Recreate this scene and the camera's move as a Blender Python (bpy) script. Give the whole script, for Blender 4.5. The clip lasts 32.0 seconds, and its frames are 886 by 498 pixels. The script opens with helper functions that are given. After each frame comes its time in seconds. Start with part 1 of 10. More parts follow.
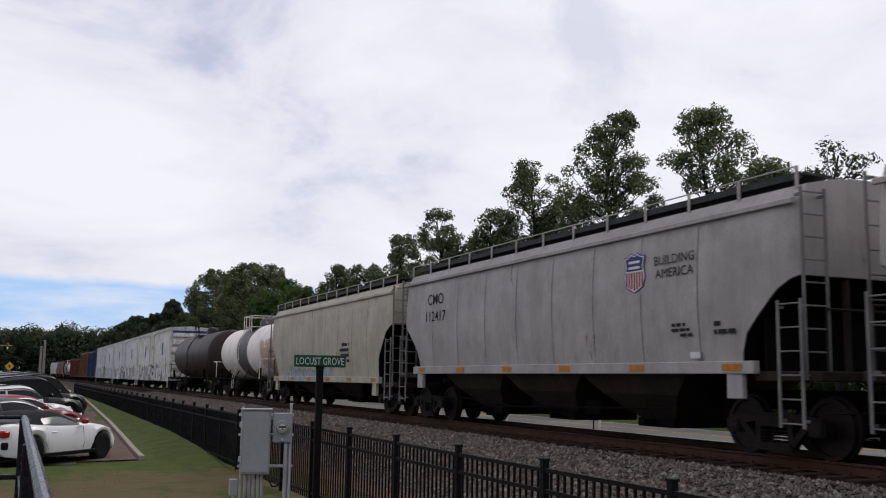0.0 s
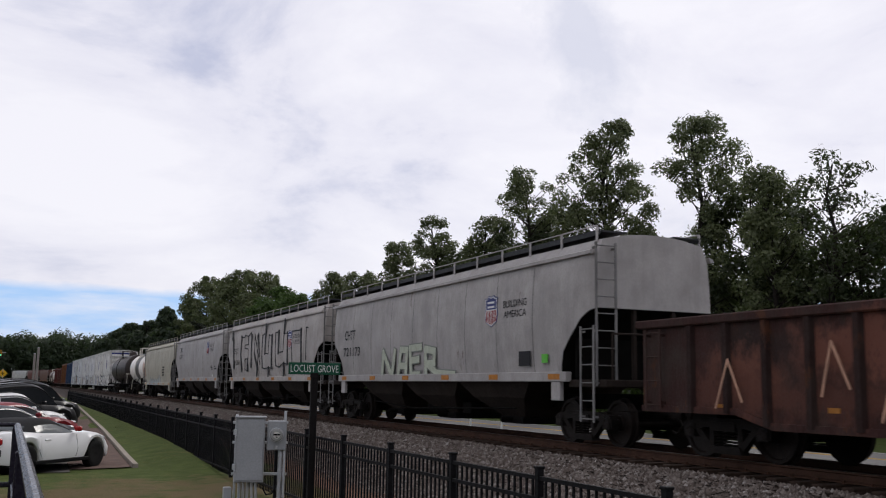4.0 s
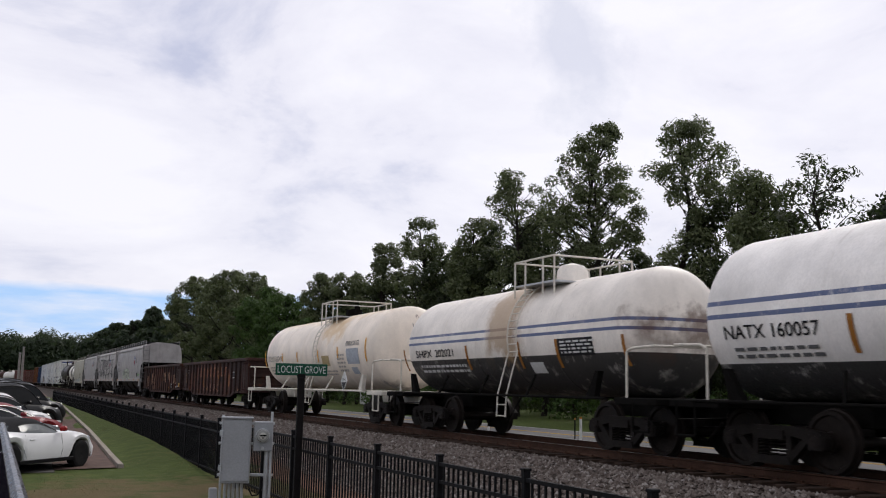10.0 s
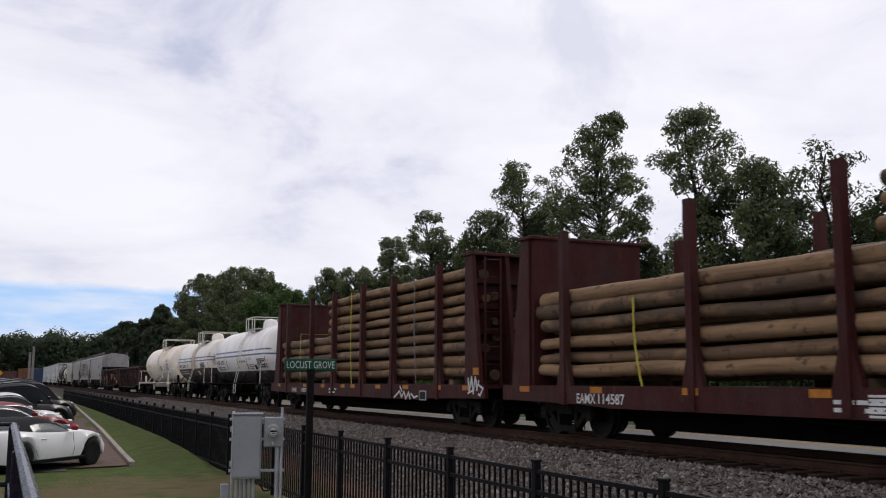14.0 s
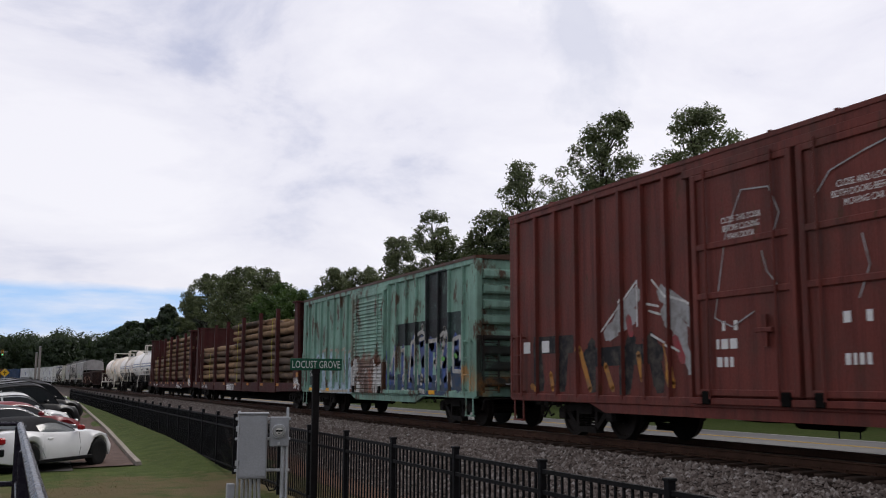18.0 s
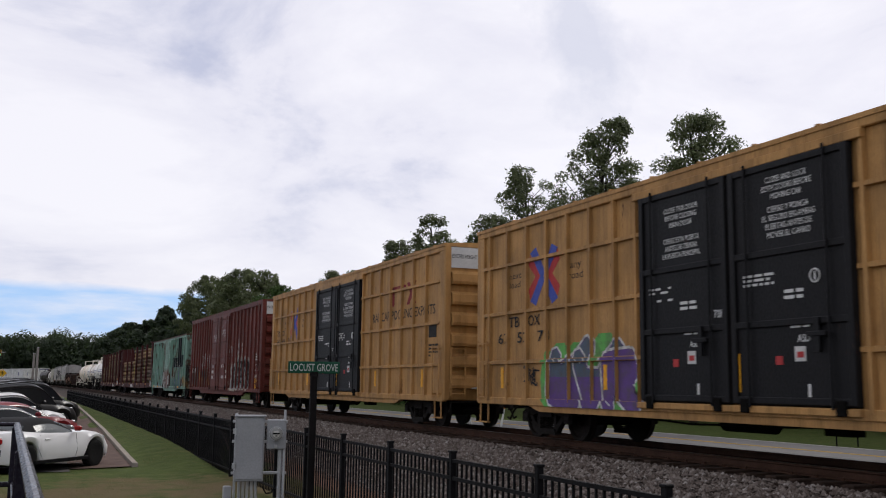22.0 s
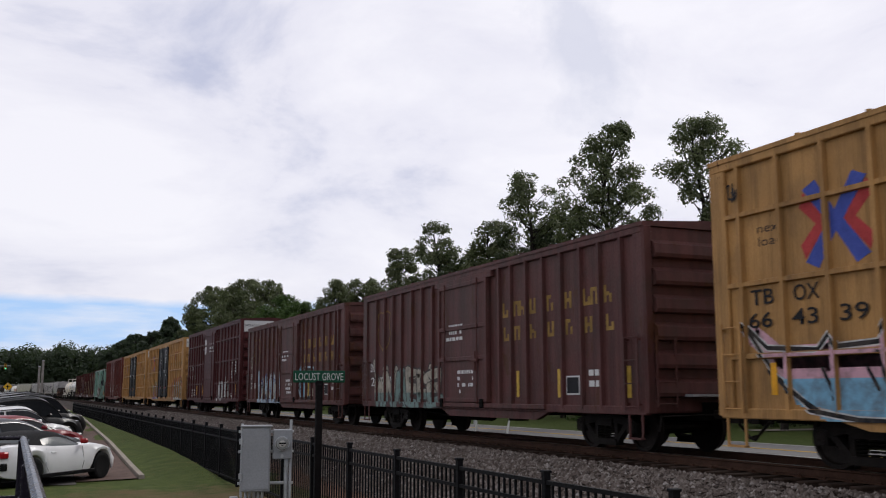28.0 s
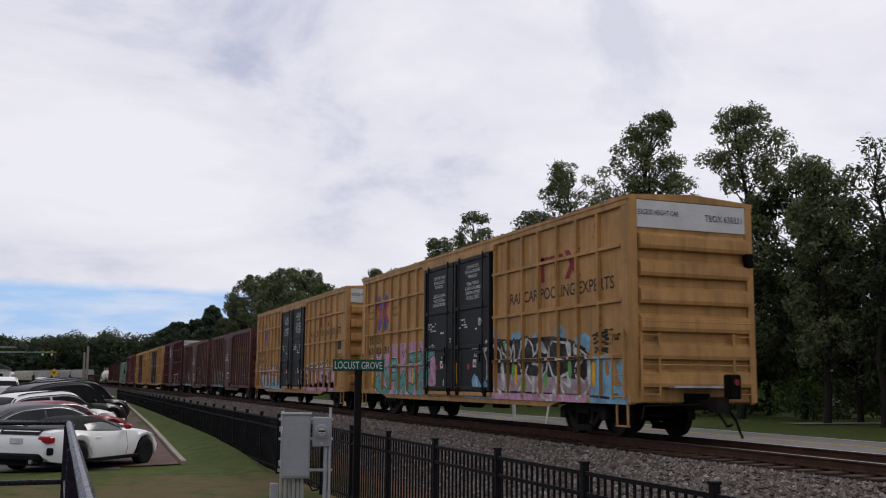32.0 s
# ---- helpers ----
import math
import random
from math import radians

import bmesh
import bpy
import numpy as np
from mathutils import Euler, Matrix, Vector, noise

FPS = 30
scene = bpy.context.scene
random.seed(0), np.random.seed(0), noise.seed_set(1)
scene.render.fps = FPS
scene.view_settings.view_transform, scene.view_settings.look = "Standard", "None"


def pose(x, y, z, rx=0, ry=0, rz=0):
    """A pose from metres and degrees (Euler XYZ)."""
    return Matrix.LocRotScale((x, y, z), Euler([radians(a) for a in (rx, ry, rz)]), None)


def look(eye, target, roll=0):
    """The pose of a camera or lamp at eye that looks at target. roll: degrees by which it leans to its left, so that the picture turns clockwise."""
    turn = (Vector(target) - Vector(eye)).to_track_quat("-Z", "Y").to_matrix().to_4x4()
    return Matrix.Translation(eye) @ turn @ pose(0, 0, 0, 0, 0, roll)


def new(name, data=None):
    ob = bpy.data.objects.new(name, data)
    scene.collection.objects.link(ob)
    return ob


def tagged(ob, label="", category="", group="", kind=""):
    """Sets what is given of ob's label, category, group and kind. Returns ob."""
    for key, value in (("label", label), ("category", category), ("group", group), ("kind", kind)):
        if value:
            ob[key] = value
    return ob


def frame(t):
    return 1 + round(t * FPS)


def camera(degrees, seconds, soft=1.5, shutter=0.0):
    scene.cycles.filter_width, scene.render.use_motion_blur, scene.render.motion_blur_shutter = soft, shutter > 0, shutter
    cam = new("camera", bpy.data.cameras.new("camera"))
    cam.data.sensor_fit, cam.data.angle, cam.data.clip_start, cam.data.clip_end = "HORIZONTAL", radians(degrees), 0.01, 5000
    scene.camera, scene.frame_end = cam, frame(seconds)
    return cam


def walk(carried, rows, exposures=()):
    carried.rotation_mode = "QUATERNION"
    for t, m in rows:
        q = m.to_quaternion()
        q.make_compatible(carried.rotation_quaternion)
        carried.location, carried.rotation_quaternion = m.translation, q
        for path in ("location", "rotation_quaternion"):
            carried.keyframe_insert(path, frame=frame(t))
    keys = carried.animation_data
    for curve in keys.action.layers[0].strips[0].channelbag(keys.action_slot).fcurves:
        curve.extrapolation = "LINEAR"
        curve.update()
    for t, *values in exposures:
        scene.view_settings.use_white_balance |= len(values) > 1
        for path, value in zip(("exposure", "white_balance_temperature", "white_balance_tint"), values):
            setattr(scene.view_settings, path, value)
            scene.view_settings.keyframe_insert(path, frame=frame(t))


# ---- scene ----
# the camera stands still on its feet and only turns a little
EYE = (0.0, 0.0, 1.085)
cam = camera(49.0, 32.0, soft=1.1, shutter=0.15)
PATH = [
    (0.0, 97.67, -0.84, -23.66), (0.5, 97.79, -0.80, -23.62), (1.0, 97.94, -0.82, -23.69), (1.5, 98.12, -0.92, -23.82),
    (2.0, 98.20, -0.84, -23.86), (2.5, 98.22, -0.90, -23.93), (3.0, 98.19, -0.90, -23.95), (3.5, 98.16, -0.92, -23.97),
    (5.5, 97.78, -0.80, -23.97), (6.0, 97.66, -0.95, -23.97), (6.5, 97.53, -0.17, -23.97), (7.0, 97.24, -0.14, -23.88),
    (7.5, 96.80, -0.21, -24.15), (8.0, 96.44, -1.66, -25.43), (8.5, 97.00, -1.64, -25.82), (9.0, 97.39, -1.49, -25.16),
    (9.5, 97.68, -1.23, -24.97), (10.0, 98.23, -1.18, -24.72), (10.5, 98.35, -1.07, -24.87), (11.0, 98.39, -1.15, -24.96),
    (11.5, 98.31, -1.07, -24.91), (12.0, 98.25, -1.12, -24.93), (12.5, 98.12, -0.99, -24.92), (13.0, 97.76, -0.89, -24.89),
    (13.5, 97.66, -0.72, -24.45), (14.0, 97.81, -0.24, -24.19), (14.5, 97.84, -0.15, -24.19), (16.5, 97.81, -0.49, -23.93),
    (17.0, 97.82, -0.27, -23.83), (17.5, 97.81, -0.06, -23.76), (18.0, 97.79, -0.23, -23.87), (18.5, 97.70, -0.27, -23.86),
    (19.0, 97.59, -0.17, -23.84), (19.5, 97.62, -0.24, -23.85), (20.0, 97.66, -0.09, -23.78), (20.5, 97.78, -0.22, -23.96),
    (21.0, 97.91, -0.31, -23.99), (21.5, 98.01, -0.46, -24.00), (22.0, 98.03, -0.73, -24.00), (22.5, 98.02, -0.78, -23.94),
    (23.0, 98.05, -0.89, -23.86), (23.5, 97.97, -0.77, -23.88), (24.0, 97.89, -0.58, -23.79), (24.5, 97.83, -0.42, -23.84),
    (25.0, 97.81, -0.45, -23.89), (25.5, 97.83, -1.49, -24.02), (27.5, 98.32, -0.19, -23.97), (28.0, 98.45, 0.10, -23.68),
    (28.5, 98.40, -0.27, -23.29), (29.0, 98.20, -0.40, -22.69), (29.5, 97.98, -0.77, -22.35), (30.0, 97.77, -0.77, -21.94),
    (30.5, 97.71, -0.86, -21.86), (31.0, 97.83, -0.66, -21.86), (31.5, 97.93, -0.66, -21.71), (32.0, 97.84, -0.44, -21.43),
]
walk(cam, [(t, pose(*EYE, rx, ry, rz)) for t, rx, ry, rz in PATH],
     [(0.0, -0.07), (3.0, -0.05), (6.0, 0.02), (7.0, 0.07), (9.0, 0.05), (10.5, -0.04), (12.0, -0.24), (13.0, -0.03), (14.0, -0.01), (18.0, -0.05), (25.0, -0.01), (29.0, -0.07), (32.0, -0.16)])

# ---- light: a bright overcast sky, thin sun behind the trees ----
world = bpy.data.worlds.new("world")
scene.world = world
world.use_nodes = True


def sky():
    nt = world.node_tree
    N, L = nt.nodes, nt.links
    N.clear()
    out = N.new("ShaderNodeOutputWorld")
    bg = N.new("ShaderNodeBackground")
    nish = N.new("ShaderNodeTexSky")
    nish.sky_type, nish.sun_disc = "NISHITA", False
    nish.sun_elevation, nish.sun_rotation = radians(43), radians(55)
    dim = N.new("ShaderNodeVectorMath")
    dim.operation = "SCALE"
    dim.inputs["Scale"].default_value = 0.12
    L.new(nish.outputs[0], dim.inputs[0])
    tc = N.new("ShaderNodeTexCoord")
    sep = N.new("ShaderNodeSeparateXYZ")
    L.new(tc.outputs["Generated"], sep.inputs[0])
    # flatten the dome so that the clouds crowd towards the horizon
    mul = N.new("ShaderNodeMapping")
    mul.inputs["Scale"].default_value = (1.0, 1.0, 2.3)
    L.new(tc.outputs["Generated"], mul.inputs["Vector"])
    big = N.new("ShaderNodeTexNoise")
    big.inputs["Scale"].default_value, big.inputs["Detail"].default_value, big.inputs["Roughness"].default_value = 3.1, 8, 0.58
    big.inputs["Distortion"].default_value = 0.35
    L.new(mul.outputs[0], big.inputs["Vector"])
    tone = N.new("ShaderNodeValToRGB")
    e = tone.color_ramp.elements
    e[0].position, e[0].color = 0.31, (0.58, 0.60, 0.76, 1)
    e[1].position, e[1].color = 0.60, (0.985, 0.965, 1.03, 1)
    m = e.new(0.45)
    m.color = (0.87, 0.855, 0.95, 1)
    L.new(big.outputs["Fac"], tone.inputs["Fac"])
    # one darker wisp that hangs down over the trees
    hang = N.new("ShaderNodeVectorMath")
    hang.operation = "MULTIPLY"
    hang.inputs[1].default_value = (2.6, 2.6, 1.15)
    L.new(tc.outputs["Generated"], hang.inputs[0])
    far = N.new("ShaderNodeVectorMath")
    far.operation = "DISTANCE"
    far.inputs[1].default_value = (0.503 * 2.6, 0.797 * 2.6, 0.355 * 1.15)
    L.new(hang.outputs[0], far.inputs[0])
    rag = N.new("ShaderNodeTexNoise")
    rag.inputs["Scale"].default_value, rag.inputs["Detail"].default_value, rag.inputs["Roughness"].default_value = 11.0, 7, 0.6
    L.new(tc.outputs["Generated"], rag.inputs["Vector"])
    soft = N.new("ShaderNodeMath")
    soft.operation = "MULTIPLY_ADD"
    soft.inputs[1].default_value = 0.55
    L.new(rag.outputs["Fac"], soft.inputs[0])
    L.new(far.outputs["Value"], soft.inputs[2])
    wis = N.new("ShaderNodeMapRange")
    for k, v in (("From Min", 0.43), ("From Max", 0.28), ("To Min", 0.0), ("To Max", 0.6)):
        wis.inputs[k].default_value = v
    L.new(soft.outputs[0], wis.inputs["Value"])
    dusk = N.new("ShaderNodeMix")
    dusk.data_type = "RGBA"
    dusk.inputs[7].default_value = (0.62, 0.64, 0.78, 1)
    L.new(wis.outputs[0], dusk.inputs["Factor"])
    L.new(tone.outputs[0], dusk.inputs[6])
    # clear strip low over the horizon
    low = N.new("ShaderNodeMapRange")
    low.inputs["From Min"].default_value, low.inputs["From Max"].default_value = 0.0835, 0.0925
    wob = N.new("ShaderNodeMath")
    wob.operation = "MULTIPLY_ADD"
    wob.inputs[1].default_value, wob.inputs[2].default_value = 0.045, -0.0225
    L.new(big.outputs["Fac"], wob.inputs[0])
    add = N.new("ShaderNodeMath")
    L.new(sep.outputs["Z"], add.inputs[0])
    L.new(wob.outputs[0], add.inputs[1])
    L.new(add.outputs[0], low.inputs["Value"])
    blue = N.new("ShaderNodeMix")
    blue.data_type = "RGBA"
    # thin streaks of cloud in the clear strip
    flat = N.new("ShaderNodeMapping")
    flat.inputs["Scale"].default_value = (1.6, 1.6, 9.0)
    L.new(tc.outputs["Generated"], flat.inputs["Vector"])
    wisp = N.new("ShaderNodeTexNoise")
    wisp.inputs["Scale"].default_value, wisp.inputs["Detail"].default_value, wisp.inputs["Roughness"].default_value = 3.0, 6, 0.6
    L.new(flat.outputs[0], wisp.inputs["Vector"])
    veil = N.new("ShaderNodeValToRGB")
    v = veil.color_ramp.elements
    v[0].position, v[0].color = 0.42, (0.42, 0.64, 1.0, 1)
    v[1].position, v[1].color = 0.66, (0.80, 0.84, 0.98, 1)
    # clearest right under the cloud bank's rim, hazier down to the woods
    rim = N.new("ShaderNodeMapRange")
    for k, q in (("From Min", 0.045), ("From Max", 0.083), ("To Min", 0.05), ("To Max", -0.11)):
        rim.inputs[k].default_value = q
    L.new(add.outputs[0], rim.inputs["Value"])
    clear = N.new("ShaderNodeMath")
    L.new(wisp.outputs["Fac"], clear.inputs[0])
    L.new(rim.outputs[0], clear.inputs[1])
    L.new(clear.outputs[0], veil.inputs["Fac"])
    L.new(veil.outputs[0], blue.inputs[6])
    L.new(low.outputs[0], blue.inputs["Factor"])
    L.new(dusk.outputs[2], blue.inputs[7])
    mix = N.new("ShaderNodeMix")
    mix.data_type, mix.inputs["Factor"].default_value = "RGBA", 0.92
    L.new(dim.outputs[0], mix.inputs[6])
    L.new(blue.outputs[2], mix.inputs[7])
    L.new(mix.outputs[2], bg.inputs["Color"])
    bg.inputs["Strength"].default_value = 1.0
    L.new(bg.outputs[0], out.inputs[0])


sky()
sun = new("sun", bpy.data.lights.new("sun", "SUN"))
sun.data.energy, sun.data.angle, sun.data.color = 1.5, radians(18), (1.0, 0.96, 0.9)
sun.matrix_world = look((58, 40, 66), (0, 0, 0))

# ---- small tools: geometry, parts, materials ----
class Geo:
    """A growing mesh: vertices and faces."""

    tall, wide = 1.0, 1.0       # heights and widths as drawn times these

    def __init__(self):
        self.v, self.f = [], []

    def add(self, vs, fs):
        n = len(self.v)
        self.v += [(p[0] * Geo.wide, p[1], p[2] * Geo.tall) for p in vs]
        self.f += [tuple(i + n for i in q) for q in fs]
        return self

    def box(self, x0, x1, y0, y1, z0, z1):
        vs = [(x, y, z) for z in (z0, z1) for y in (y0, y1) for x in (x0, x1)]
        return self.add(vs, [(0, 2, 3, 1), (4, 5, 7, 6), (0, 1, 5, 4), (2, 6, 7, 3), (0, 4, 6, 2), (1, 3, 7, 5)])

    def cbox(self, x0, x1, y0, y1, z0, z1, c=0.015):
        """A box whose long edges are chamfered."""
        xs, ys, zs = (x0, x1), (y0, y1), (z0, z1)
        bm = bmesh.new()
        g = Geo().box(x0, x1, y0, y1, z0, z1)
        vs = [bm.verts.new((p[0] / Geo.wide, p[1], p[2] / Geo.tall)) for p in g.v]
        for q in g.f:
            bm.faces.new([vs[i] for i in q])
        bmesh.ops.bevel(bm, geom=bm.edges[:], offset=c, segments=1, affect="EDGES")
        bm.verts.index_update()
        self.add([(p.co.x, p.co.y, p.co.z) for p in bm.verts], [[p.index for p in f.verts] for f in bm.faces])
        bm.free()
        return self

    def cyl(self, a, b, r, n=10, r2=None):
        a, b = Vector(a), Vector(b)
        r, r2 = float(r), float(r if r2 is None else r2)
        d = (b - a).normalized()
        s = d.orthogonal().normalized()
        t = d.cross(s)
        vs = []
        for p, q in ((a, r), (b, r2)):
            vs += [p + q * (math.cos(2 * math.pi * i / n) * s + math.sin(2 * math.pi * i / n) * t) for i in range(n)]
        fs = [(i, (i + 1) % n, n + (i + 1) % n, n + i) for i in range(n)]
        return self.add(vs, fs + [tuple(range(n - 1, -1, -1)), tuple(range(n, 2 * n))])

    def tube(self, pts, r, n=6):
        for a, b in zip(pts, pts[1:]):
            self.cyl(a, b, r, n)
        return self

    def prism(self, pts, axis, a, b):
        """A 2D outline pushed from a to b along an axis; pts lie in the other two axes, in order."""
        n = len(pts)
        o = {"x": lambda p, c: (c, p[0], p[1]), "y": lambda p, c: (p[0], c, p[1]), "z": lambda p, c: (p[0], p[1], c)}[axis]
        vs = [o(p, a) for p in pts] + [o(p, b) for p in pts]
        return self.add(vs, [tuple(range(n))[::-1], tuple(range(n, 2 * n))] + [(i, (i + 1) % n, n + (i + 1) % n, n + i) for i in range(n)])

    def lathe(self, prof, n, axis="y", c=(0, 0, 0)):
        """prof: (place on the axis, radius)."""
        vs, fs = [], []
        for s, r in prof:
            for i in range(n):
                a = 2 * math.pi * i / n
                p, q = r * math.cos(a), r * math.sin(a)
                vs.append({"y": (c[0] + p, c[1] + s, c[2] + q), "x": (c[0] + s, c[1] + p, c[2] + q), "z": (c[0] + p, c[1] + q, c[2] + s)}[axis])
        for k in range(len(prof) - 1):
            for i in range(n):
                j = (i + 1) % n
                fs.append((k * n + i, k * n + j, k * n + n + j, k * n + n + i))
        fs += [tuple(range(n))[::-1], tuple(range((len(prof) - 1) * n, len(prof) * n))]
        return self.add(vs, fs)

    def loft(self, rings):
        """Closed rings of equal length, joined one to the next, capped."""
        n = len(rings[0])
        vs = [p for r in rings for p in r]
        fs = []
        for k in range(len(rings) - 1):
            fs += [(k * n + i, k * n + (i + 1) % n, (k + 1) * n + (i + 1) % n, (k + 1) * n + i) for i in range(n)]
        fs += [tuple(range(n))[::-1], tuple(range((len(rings) - 1) * n, len(rings) * n))]
        return self.add(vs, fs)


def mesh_of(name, g, material, smooth=False):
    me = bpy.data.meshes.new(name)
    me.from_pydata(g.v, [], g.f)
    bm = bmesh.new()
    bm.from_mesh(me)
    bmesh.ops.recalc_face_normals(bm, faces=bm.faces[:])
    bm.to_mesh(me)
    bm.free()
    for m in material if isinstance(material, (list, tuple)) else [material]:
        me.materials.append(m)
    if smooth:
        me.polygons.foreach_set("use_smooth", [True] * len(me.polygons))
        me.set_sharp_from_angle(angle=radians(40))
    return me


def part(name, g, material, parent=None, label="", smooth=False, at=None):
    ob = new(name, g if isinstance(g, bpy.types.Mesh) else mesh_of(name, g, material, smooth))
    ob.parent = parent
    if at is not None:
        ob.location = at
    return tagged(ob, label)


def thing(name, label, category, group="", at=(0, 0, 0), rz=0):
    ob = new(name)
    ob.location, ob.rotation_euler = at, (0, 0, radians(rz))
    ob.empty_display_size = 0.2
    return tagged(ob, label, category, group)


class Nodes:
    """A node material, written in short."""

    def __init__(self, name, ref=None):
        self.m = bpy.data.materials.new(name)
        self.m.use_nodes = True
        self.t = self.m.node_tree
        self.b = self.t.nodes["Principled BSDF"]
        tc = self.t.nodes.new("ShaderNodeTexCoord")
        tc.object = ref
        self.co = tc.outputs["Object"]
        self.tc = tc

    def n(self, kind, operation=None, feature=None, data_type=None, blend_type=None):
        node = self.t.nodes.new("ShaderNode" + kind)
        if operation:
            node.operation = operation
        if feature:
            node.feature = feature
        if data_type:
            node.data_type = data_type
        if blend_type:
            node.blend_type = blend_type
        return node

    def put(self, sock, v):
        if hasattr(v, "links"):
            self.t.links.new(v, sock)
        elif isinstance(v, tuple) and len(v) == 3 and sock.type == "RGBA":
            sock.default_value = (*v, 1)
        else:
            sock.default_value = v

    def scaled(self, s, shift=(0, 0, 0)):
        q = self.n("Mapping")
        q.inputs["Scale"].default_value, q.inputs["Location"].default_value = s, shift
        self.put(q.inputs["Vector"], self.co)
        return q.outputs[0]

    def noise(self, scale, detail=4, rough=0.55, vec=None, distort=0.0):
        q = self.n("TexNoise")
        for k, v in (("Scale", scale), ("Detail", detail), ("Roughness", rough), ("Distortion", distort)):
            q.inputs[k].default_value = v
        self.put(q.inputs["Vector"], self.co if vec is None else vec)
        return q.outputs["Fac"]

    def span(self, v, a, b, lo=0.0, hi=1.0):
        q = self.n("MapRange")
        for k, x in (("From Min", a), ("From Max", b), ("To Min", lo), ("To Max", hi), ("Value", v)):
            self.put(q.inputs[k], x)
        return q.outputs[0]

    def math(self, op, a, b=0.0):
        q = self.n("Math", operation=op)
        self.put(q.inputs[0], a)
        self.put(q.inputs[1], b)
        return q.outputs[0]

    def mix(self, f, a, b, kind="MIX"):
        q = self.n("Mix", data_type="RGBA", blend_type=kind)
        self.put(q.inputs["Factor"], f)
        self.put(q.inputs[6], a)
        self.put(q.inputs[7], b)
        return q.outputs[2]

    def ramp(self, v, stops, hard=False):
        q = self.n("ValToRGB")
        e = q.color_ramp.elements
        q.color_ramp.interpolation = "CONSTANT" if hard else "LINEAR"
        while len(e) < len(stops):
            e.new(0.5)
        for s, (p, c) in zip(e, stops):
            s.position, s.color = p, (*c, 1)
        self.put(q.inputs["Fac"], v)
        return q.outputs[0]

    def xyz(self, vec=None):
        q = self.n("SeparateXYZ")
        self.put(q.inputs[0], self.co if vec is None else vec)
        return q.outputs

    def done(self, col, rough=0.6, metal=0.0, bump=None, depth=0.02, spec=0.15):
        self.put(self.b.inputs["Base Color"], col)
        self.put(self.b.inputs["Roughness"], rough)
        self.put(self.b.inputs["Metallic"], metal)
        self.b.inputs["Specular IOR Level"].default_value = spec
        if bump is not None:
            q = self.n("Bump")
            q.inputs["Strength"].default_value, q.inputs["Distance"].default_value = 0.6, depth
            self.put(q.inputs["Height"], bump)
            self.t.links.new(q.outputs[0], self.b.inputs["Normal"])
        return self.m


def tint(c, k):
    return tuple(min(1.0, x * k) for x in c)


RUST = (0.07, 0.028, 0.014)


def paint_colour(N, base, rust=0.2, streak=0.3, dirt=0.3):
    """Weathered paint: mottling, rain streaks, road dirt, rust blooms. Returns colour and the fine noise."""
    fine = N.noise(22, 5)
    big = N.noise(0.9, 4)
    c = N.mix(N.span(big, 0.3, 0.7), tint(base, 0.82), tint(base, 1.1))
    c = N.mix(N.span(fine, 0.35, 0.75, 0, 0.35), c, tint(base, 0.7))
    run = N.noise(1.0, 5, 0.6, N.scaled((5, 5, 0.35)))
    c = N.mix(N.span(run, 0.44, 0.66, 0, streak), c, tint(base, 0.38))
    grime = N.noise(1.6, 6, 0.65, N.scaled((1, 1, 0.8), (3, 1, 7)))
    c = N.mix(N.span(grime, 0.44, 0.7, 0, dirt), c, (0.045, 0.035, 0.028))
    if rust > 0:
        rn = N.noise(2.3, 8, 0.7, N.scaled((1, 1, 0.5), (9, 4, 2)))
        c = N.mix(N.span(rn, 0.68 - 0.22 * rust, 0.74 - 0.2 * rust, 0, 0.9), c, RUST)
    return c, fine


